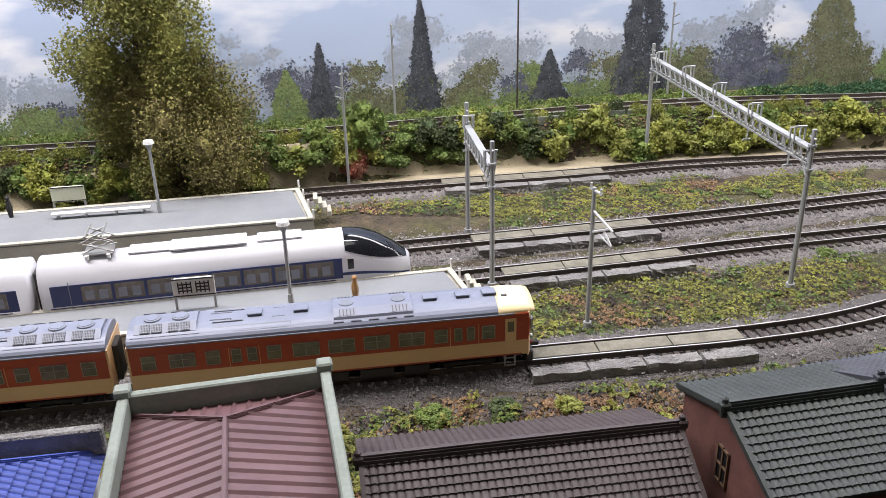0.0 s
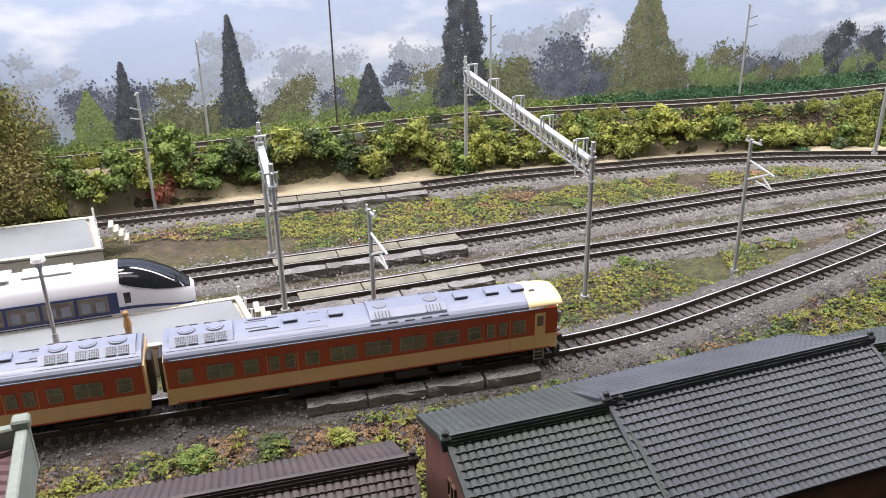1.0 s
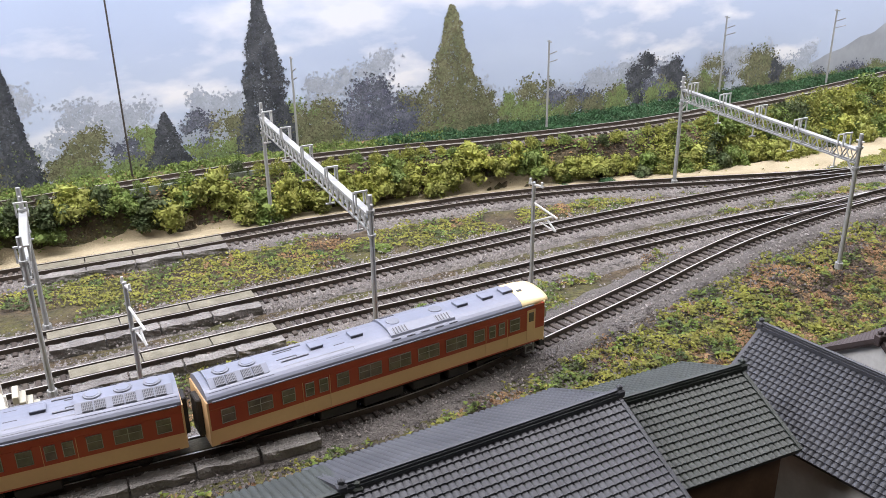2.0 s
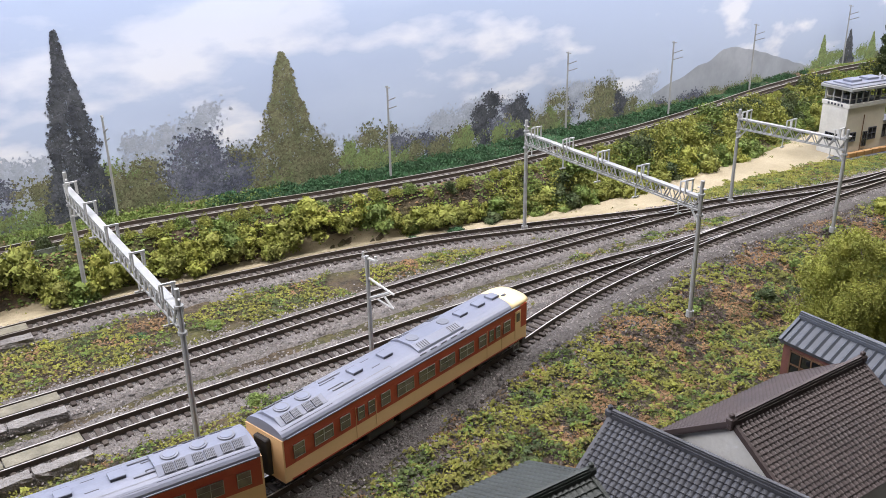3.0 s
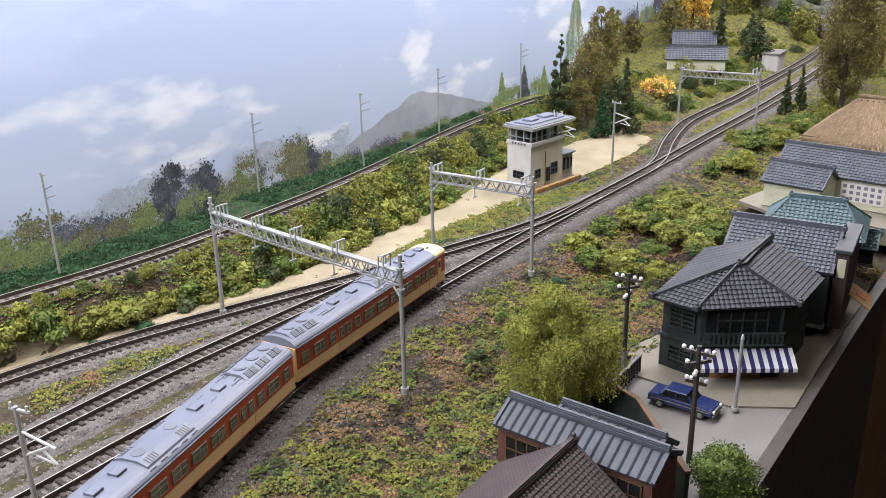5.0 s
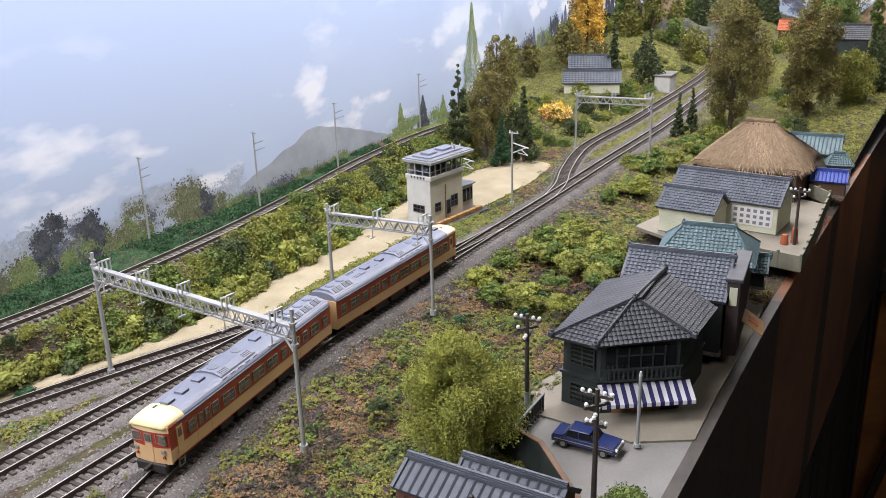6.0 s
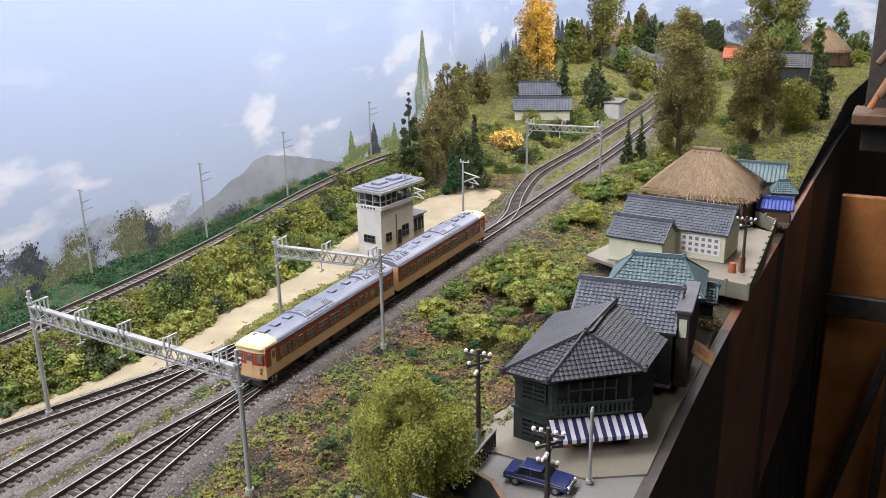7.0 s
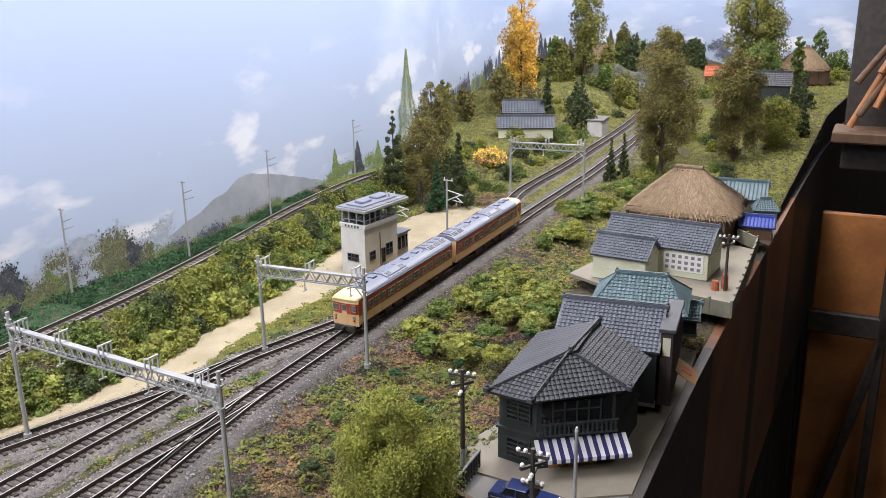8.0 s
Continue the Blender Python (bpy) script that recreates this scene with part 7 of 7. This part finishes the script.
    part("down_pipe", rod(B(), (-2.5, -D / 2 - 0.5, 3), (-2.5, -D / 2 - 0.5, H - 6), 0.4, 0.4, 6), BROWNWOOD, ob)
    hut = part("stair_house", box(B(), (L / 2 + 10, 2, 12), (20, 18, 22)), TOWERCREAM, ob)
    part("stair_roof", box(B(), (L / 2 + 10, 2, 24.2), (24, 22, 1.6), 0.4), GRILLE, hut)
    part("stair_glass", box(B(), (L / 2 + 11, -7.3, 16), (15, 0.8, 10)), BLACKGLASS, hut)
    for dx in (-6, -1, 4):
        part("mullion", box(B(), (L / 2 + 11 + dx, -7.8, 16), (0.7, 0.7, 10)), MAST, hut)
    for i in range(7):
        part("crate", box(B(), (-14 + i * 8.5, -D / 2 - 3.2, 4.2), (7.6, 3.2, 3.6), 0.3), GOLDWOOD, ob, "yellow timber crate")
    for dy in np.linspace(-6, 6, 5):
        part("name_bar", box(B(), (-L / 2 - 1.3, dy, H + 1.8), (0.3, 1.5, 1.6)), ROOFDARK, ob)


signal_tower()

for kind, parts in BACK.items():
    v = np.concatenate(parts)
    tagged(pydata("bush_mass", v, np.arange(len(v)).reshape(-1, 3), BUSH[kind, 0][0].materials[0]), "massed %s foam bushes behind the front row" % {"olive": "olive green", "green": "mid green", "lime": "yellow-green", "dark": "dark green"}.get(kind, kind), "bushes", kind="stuff")


# ---- platforms, street, small things ----
def platform(name, near, far, x_left, top, label, end_steps=True):
    """near, far: the ends (x, y) of the two long edges at the open end; it runs off to the left along them."""
    (nx, ny, ns), (fx, fy, fs) = near, far
    a, b = (nx, ny), (fx, fy)
    c, d = (x_left, fy - fs * (fx - x_left)), (x_left, ny - ns * (nx - x_left))
    ob = tagged(new(name), label, "platform", kind="structure")
    part("platform_wall", prism(B(), [a, b, c, d], -6, top - 1.2, "z"), KERB, ob)
    k = 2.4
    part("platform_paving", prism(B(), [(a[0] - 3, a[1] - 0.6 + k * 0), (b[0] - 3, b[1] - k - 0.4), (c[0], c[1] - k), (d[0], d[1] + 0.2)], top - 1.2, top, "z"), PAVING, ob)
    n = 60
    for p, q, w in ((b, c, 2.4), (a, d, 2.4)):
        ln, ang = math.hypot(q[0] - p[0], q[1] - p[1]), math.atan2(q[1] - p[1], q[0] - p[0])
        s = 1 if p is b else -1
        for i in range(int(ln / 12)):
            u = (i + 0.5) * 12
            cx, cy = p[0] + math.cos(ang) * u - math.sin(ang) * s * -1.0 * 0, p[1] + math.sin(ang) * u - s * 1.1
            part("kerb_stone", box(B(), (cx, cy, top - 0.1), (11.8, w, 1.0), 0.12, (0, 0, math.degrees(ang))), KERB, ob)
    ang = math.degrees(math.atan2(b[1] - a[1], b[0] - a[0]))
    part("end_kerb", box(B(), ((a[0] + b[0]) / 2 - 1.2, (a[1] + b[1]) / 2, top - 0.1), (math.hypot(b[0] - a[0], b[1] - a[1]), 2.4, 1.2), 0.2, (0, 0, ang)), KERB, ob)
    for i in range(4):
        part("end_step", box(B(), ((a[0] + b[0]) / 2 + 1.5 + i * 2.2, b[1] - 7, top - 2.5 - i * 2.2), (2.2, 9, 3.0), 0.2, (0, 0, 16)), KERB, ob)
    for i in range(4):
        u = i / 3
        part("end_rail_post", rod(B(), (a[0] + (b[0] - a[0]) * u, a[1] + (b[1] - a[1]) * u, top), (a[0] + (b[0] - a[0]) * u, a[1] + (b[1] - a[1]) * u, top + 4.5), 0.5, 0.5, 6), WHITE, ob)
    return ob


platform("platform_front", (-4, -34, 0.262), (-17, -5.5, 0.295), -420, 9.5, "grey paved front platform with cream kerb stones")
platform("platform_rear", (-86, 38, 0.28), (-103, 77, 0.285), -420, 12.5, "grey paved rear platform with cream kerb stones")


def platform_lamp(x, y, z, label="pale grey platform lamp with a round head"):
    ob = thing("platform_lamp", x, y, z, 0, label, "lamp post", "platform lamps")
    part("post", rod(B(), (0, 0, 0), (0, 0, 33), 0.8, 0.7, 8), MAST, ob)
    part("post_base", rod(B(), (0, 0, 0), (0, 0, 6), 1.1, 1.1, 8), MAST, ob)
    part("lamp_neck", rod(B(), (0, 0, 32), (0, 0, 35), 0.8, 2.2, 12), MAST, ob)
    part("lamp_head", rod(B(), (0, 0, 35), (0, 0, 36.4), 2.6, 2.2, 14), WHITE, ob)


platform_lamp(-76, -43, 9.5)
platform_lamp(-163, 42, 12.5)


def board(x, y, z, rz, w, h, glyphs, label, leg=5.0):
    ob = thing("name_board", x, y, z, rz, label, "sign")
    part("panel", box(B(), (0, 0, leg + h / 2), (w, 1.0, h), 0.15), PLASTER if glyphs else SIDING, ob)
    for s in (-1, 1):
        part("leg", box(B(), (s * (w / 2 - 0.6), 0, (leg + h) / 2), (0.9, 0.9, leg + h)), MAST, ob)
    part("border", box(B(), (0, -0.1, leg + 0.5), (w, 1.1, 0.5)), INK, ob)
    part("border", box(B(), (0, -0.1, leg + h - 0.4), (w, 1.1, 0.5)), INK, ob)
    r = random.Random(3)
    for i in range(glyphs):
        cx = (i - (glyphs - 1) / 2) * (w * 0.42)
        for k in range(7):
            horizontal = k % 2
            part("stroke", box(B(), (cx + (0 if horizontal else (k - 3) * 0.8), -0.6, leg + h / 2 + ((k - 3) * 0.7 if horizontal else 0)), ((w * 0.30, 0.3, 0.45) if horizontal else (0.45, 0.3, h * 0.6))), INK, ob)
    return ob


board(-113, -46, 9.5, 14, 16, 8, 2, "pale station sign with two black characters on posts", 5.5)
board(-211, 47, 12.5, 14, 16, 8, 0, "weathered pale board on the rear platform", 3.0)
bench = thing("bench", -190, 37, 12.5, 14, "long pale platform bench without a back", "bench")
part("seat", box(B(), (0, 0, 2.6), (46, 3.2, 0.8), 0.15), WHITE, bench)
for dx in (-20, -7, 7, 20):
    part("leg", box(B(), (dx, 0, 1.2), (0.8, 2.4, 2.4)), MAST, bench)


def figure(x, y, z, mat, label):
    """A tiny painted figure, kept to one plain shape."""
    bm = rod(B(), (0, 0, 0), (0, 0, 5.0), 1.0, 1.5, 8)
    rod(bm, (0, 0, 5.0), (0, 0, 8.6), 1.6, 0.9, 8)
    ball(bm, (0, 0, 9.8), 1.15, 2)
    ob = part("figurine", bm, mat)
    ob.location = (x * U, y * U, z * U)
    tagged(ob, label, "figurine", "platform figurines")


figure(-52, -36, 9.5, GOLDWOOD, "tiny yellow painted figurine on the platform")
figure(-234, 33, 12.5, INK, "tiny black painted figurine on the platform")


# crossing boards and rough retaining blocks where the modules join
def crossing(line, x0, x1, label, blocks=True):
    ob = thing("board_crossing", 0, 0, 0, 0, label, "track boards", "boards between the rails")
    a = arc(line)
    s0, s1 = np.interp(x0, line[:, 0], a), np.interp(x1, line[:, 0], a)
    n = int((s1 - s0) / 30) + 1
    for i in range(n):
        s = s0 + (s1 - s0) * (i + 0.5) / n
        x, y, ang = on_line(line, s, 8)
        part("board", box(B(), (x, y, 1.0), ((s1 - s0) / n - 0.5, 7.0, 0.9), 0.1, (0, 0, ang)), PLANK, ob)
    if blocks:
        m = int((s1 - s0) / 24) + 1
        for i in range(m):
            s = s0 + (s1 - s0) * (i + 0.5) / m
            x, y, ang = on_line(line, s, 8)
            nx, ny = math.sin(math.radians(ang)), -math.cos(math.radians(ang))
            w = (s1 - s0) / m - 0.8
            bm = box(B(), (0, 0, 0), (w, 5.5, 8.0))
            bmesh.ops.subdivide_edges(bm, edges=bm.edges[:], cuts=5, use_grid_fill=True)
            for v in bm.verts:
                v.co += Vector((0, noise.noise(v.co * 0.5 + Vector((s, 0, 0))), noise.noise(v.co * 0.45 + Vector((0, s, 0))))) * 0.8
            bmesh.ops.rotate(bm, cent=(0, 0, 0), matrix=Matrix.Rotation(math.radians(ang), 3, "Z"), verts=bm.verts)
            bmesh.ops.translate(bm, vec=(x + nx * 12.5, y + ny * 12.5, -2.4), verts=bm.verts)
            part("retaining_block", bm, CONCRETE, ob, "rough grey retaining block")


crossing(T1, 14, 96, "worn boards between the rails of the front track")
crossing(T2, 4, 84, "worn boards between the rails of the second track")
crossing(T3, -12, 74, "worn boards between the rails of the third track")
crossing(T4, -34, 56, "worn boards between the rails of the fourth track")

# turnout rails where tracks meet
for line, x0, x1, off in ((T2, 345, 420, 0.0), (T1, 330, 415, 0.0)):
    sel = line[(line[:, 0] > x0) & (line[:, 0] < x1)]
    sw = thing("check_rail", 0, 0, 0, 0, "bright check rails inside the points", "rail", "check rails")
    for o in (-3.0, 3.0):
        v, f = sweep(sel[len(sel) // 3:], o, RAILTOP, 0.6, 1.6)
        pydata("rail", v, f, RAIL, sw)

# street, pavement and fence by the corner shop
tagged(part("road", prism(B(), [(392, -94), (430, -84), (462, -76), (500, -64), (486, -20), (464, 4), (444, 0), (430, -28)], -17, -12.2, "z"), ASPHALT), "pale grey model road", "road", kind="structure")
tagged(part("pavement", prism(B(), [(464, 2), (474, -46), (496, -66), (540, -52), (625, -28), (664, -14), (664, 4), (570, 24), (482, 22)], -17, -11.2, "z"), SIDEWALK), "buff pavement in front of the shop", "pavement", kind="structure")
wall = thing("dark_wall", 0, 0, -12, 0, "dark plank wall with pale coping beside the road", "wall")
for p, q in (((428, -4), (426, -32)), ((426, -32), (398, -80))):
    ang, ln = math.degrees(math.atan2(q[1] - p[1], q[0] - p[0])), math.hypot(q[0] - p[0], q[1] - p[1])
    c = ((p[0] + q[0]) / 2, (p[1] + q[1]) / 2)
    part("wall_panel", box(B(), (*c, 8), (ln, 1.8, 16), 0.2, (0, 0, ang)), BLACKWOOD, wall)
    part("coping", box(B(), (*c, 16.4), (ln, 2.6, 0.9), 0.2, (0, 0, ang)), BROWNWOOD, wall)
rl = thing("roadside_railing", 452, -3, -12, 17, "black railing with a white top rail", "railing")
for i in range(12):
    part("railing_post", box(B(), (-17.2 + i * 3.13, 0, 4.6), (1.0, 1.0, 9.2)), INK, rl)
part("top_rail", box(B(), (0, 0, 9.6), (36.5, 1.3, 1.0), 0.2), PAVING, rl, "pale grey top rail")
part("lower_rail", box(B(), (0, 0, 2.4), (34.5, 0.9, 0.8)), INK, rl)


def sedan(x, y, z, rz):
    ob = thing("car", x, y, z, rz, "dark blue model saloon car parked at the kerb", "car")
    L, W = 31.0, 11.6
    bm = prism(B(), [(-15.5, 2.4), (15.4, 2.4), (15.6, 4.2), (14.8, 5.6), (5.5, 6.3), (-9.5, 6.3), (-15.2, 6.0), (-15.6, 4.4)], -W / 2, W / 2, "y")
    bmesh.ops.bevel(bm, geom=bm.edges[:], offset=0.5, segments=2, affect="EDGES")
    part("body", bm, CARBLUE, ob)
    bm = B()
    lo = [(-10.5, -5.3), (6.2, -5.3), (6.2, 5.3), (-10.5, 5.3)]
    hi = [(-7.2, -4.3), (2.4, -4.3), (2.4, 4.3), (-7.2, 4.3)]
    a = [bm.verts.new((*p, 6.2)) for p in lo]
    b = [bm.verts.new((*p, 9.2)) for p in hi]
    for i in range(4):
        bm.faces.new((a[i], a[(i + 1) % 4], b[(i + 1) % 4], b[i]))
    bm.faces.new(b)
    part("glasshouse", bm, BLACKGLASS, ob)
    part("roof", box(B(), (-2.4, 0, 9.4), (10.2, 9.0, 0.7), 0.3), CARBLUE, ob)
    for px in (-7.6, -2.4, 3.6):
        for s in (-1, 1):
            part("pillar", rod(B(), (px - (1.6 if px < -5 else 0 if px < 0 else -1.6), s * 5.15, 6.2), (px, s * 4.3, 9.2), 0.4, 0.35, 6), CARBLUE, ob)
    for px in (-9.6, 9.6):
        for s in (-1, 1):
            w = part("wheel", rod(B(), (px, s * 4.6, 2.2), (px, s * 5.9, 2.2), 2.2, 2.2, 18), INK, ob)
            part("hubcap", rod(B(), (px, s * 5.8, 2.2), (px, s * 6.05, 2.2), 1.3, 1.2, 14), SILVER, w)
    for px in (-15.6, 15.6):
        part("bumper", box(B(), (px, 0, 3.0), (0.8, 11.4, 1.0), 0.2), SILVER, ob)
    for s in (-1, 1):
        part("headlight", rod(B(), (15.0, s * 4.2, 4.6), (15.9, s * 4.2, 4.6), 0.8, 0.8, 10), WHITE, ob)
        part("side_trim", box(B(), (0, s * 5.9, 4.4), (28, 0.2, 0.3)), SILVER, ob)
    part("grille", box(B(), (15.5, 0, 4.6), (0.5, 6.4, 1.3)), SILVER, ob)


sedan(458, -33, -12.2, -74)


def telegraph_pole(x, y, z, h, label, arms=3, lean=0.0):
    ob = thing("telegraph_pole", x, y, z, 0, label, "telegraph pole", "telegraph poles")
    part("post", rod(B(), (0, 0, 0), (lean, 0, h), 1.25, 0.95, 8), DARKPOLE, ob)
    part("pale_collar", rod(B(), (0, 0, 3), (0, 0, 13), 1.4, 1.35, 8), MAST, ob) if arms == 3 else None
    for i in range(arms):
        z0, turn = h - 3 - i * 4.4, 20 + 47 * (i % 3)
        part("crossarm", box(B(), (lean * z0 / h, 0, z0), (1.2, 13 - i * 1.5, 1.2), rot=(0, 0, turn)), DARKPOLE, ob)
        for s in (-1, 1):
            for k in ((0.5, 1.0) if i != 1 else (0.9,)):
                u = s * k * (6 - i * 0.7)
                part("insulator", ball(B(), (lean * z0 / h - u * math.sin(radians(turn)), u * math.cos(radians(turn)), z0 + 1.5), 1.05, 1, (1, 1, 1.1)), WHITE, ob, "white china insulator")
    return ob


telegraph_pole(461, 6, -12, 54, "dark telegraph pole with white insulators beside the shop")
telegraph_pole(424, -62, -12, 54, "dark telegraph pole with white insulators at the kerb", 4)
telegraph_pole(758, 12, -4, 44, "dark telegraph pole with insulators in the yard", 2)
sl = thing("street_lamp", 473, -50, -11.2, 0, "plain grey street lamp post on the pavement", "street lamp")
part("post", rod(B(), (0, 0, 0), (0, 0, 36), 0.9, 0.8, 8), MAST, sl)
part("post_base", rod(B(), (0, 0, 0), (0, 0, 1.4), 1.9, 1.7, 10), MAST, sl)
part("lamp_head", rod(B(), (0, 0, 36), (0, 0, 38), 0.9, 0.5, 8), MASTWHITE, sl)

# the far crossing of the raised line: pale parapets beside the track
gd = thing("girder_bridge", 0, 0, 22, 0, "pale grey girder sides beside the raised track", "bridge side")
for x0 in np.arange(10, 84, 9.0):
    i = int(np.argmin(np.abs(T5[:, 0] - x0)))
    q = normals(T5)[i]
    ang = math.degrees(math.atan2(-q[0], q[1]))
    p = T5[i, :2] - q * 9.5
    part("girder_panel", box(B(), (p[0], p[1], 1.5), (8.4, 1.2, 5.0), 0.2, (0, 0, ang)), PARAPET, gd)

# the front board of the layout, brown and dark by stretches, with dark hangings below it
fr = tagged(new("fascia"), "front board of the layout, brown with dark stretches", "fascia", kind="structure")
E2 = EDGE[::4]
for i in range(len(E2) - 1):
    p, q = E2[i], E2[i + 1]
    ang, ln = math.degrees(math.atan2(q[1] - p[1], q[0] - p[0])), math.hypot(q[0] - p[0], q[1] - p[1])
    c = ((p[0] + q[0]) / 2, (p[1] + q[1]) / 2)
    # outside these x ranges the board takes the dark pole colour instead of brown
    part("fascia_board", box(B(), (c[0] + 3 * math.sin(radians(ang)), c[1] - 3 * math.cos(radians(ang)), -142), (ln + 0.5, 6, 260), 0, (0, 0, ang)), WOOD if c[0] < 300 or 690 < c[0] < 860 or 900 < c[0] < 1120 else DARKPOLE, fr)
cl = tagged(new("curtain"), "dark cloth hanging below the layout front", "curtain", kind="structure")
V, F = [], []
for i, p in enumerate(EDGE):
    k = 14 + 9 * math.sin(i * 0.9) + 5 * math.sin(i * 2.3)
    V += [(p[0] + 6, p[1] - k * 0.3 + 4, -272), (p[0] + 6, p[1] - k, -900)]
F = [(2 * i, 2 * i + 1, 2 * i + 3, 2 * i + 2) for i in range(len(EDGE) - 1)]
pydata("cloth", V, F, INK, cl)


# the room beyond the end of the layout: a timber stand, a warm brown panel and struts before it
def timber_stand():
    ob = thing("timber_stand", 1322, 122, -880, -74, "rough brown timber stand at the end of the layout", "timber stand")
    part("panel", box(B(), (52, 18, 420), (130, 10, 760), 2), WARMWOOD, ob, "warm brown plywood panel")
    for x in (-6, 44):
        part("strut", box(B(), (x + 30, -14, 400), (12, 12, 800), 2, (0, 12 if x < 0 else 0, 0)), DARKPOLE, ob)
    part("crossbar", box(B(), (44, -14, 660), (120, 12, 30), 2), DARKPOLE, ob)
    part("shelf", box(B(), (44, 0, 905), (110, 70, 14), 2), BROWNWOOD, ob)
    for i, (x, z, tilt) in enumerate(((6, 950, 24), (18, 962, 30), (30, 975, 20), (14, 1000, 34), (34, 1015, 26), (52, 990, 22), (46, 1040, 30))):
        a = math.radians(tilt)
        part("pole", rod(B(), (x + 16 - 36 * math.sin(a), -22 - i, z - 36 * math.cos(a)), (x + 16 + 40 * math.sin(a), -8 + i, z + 40 * math.cos(a)), 4.2, 3.6, 12), BROWNWOOD if i % 2 else WARMWOOD, ob, "round wooden pole")
    part("back_board", box(B(), (62, 30, 1020), (124, 10, 330), 2), DARKPOLE, ob, "dark stained back board")


timber_stand()


motions()
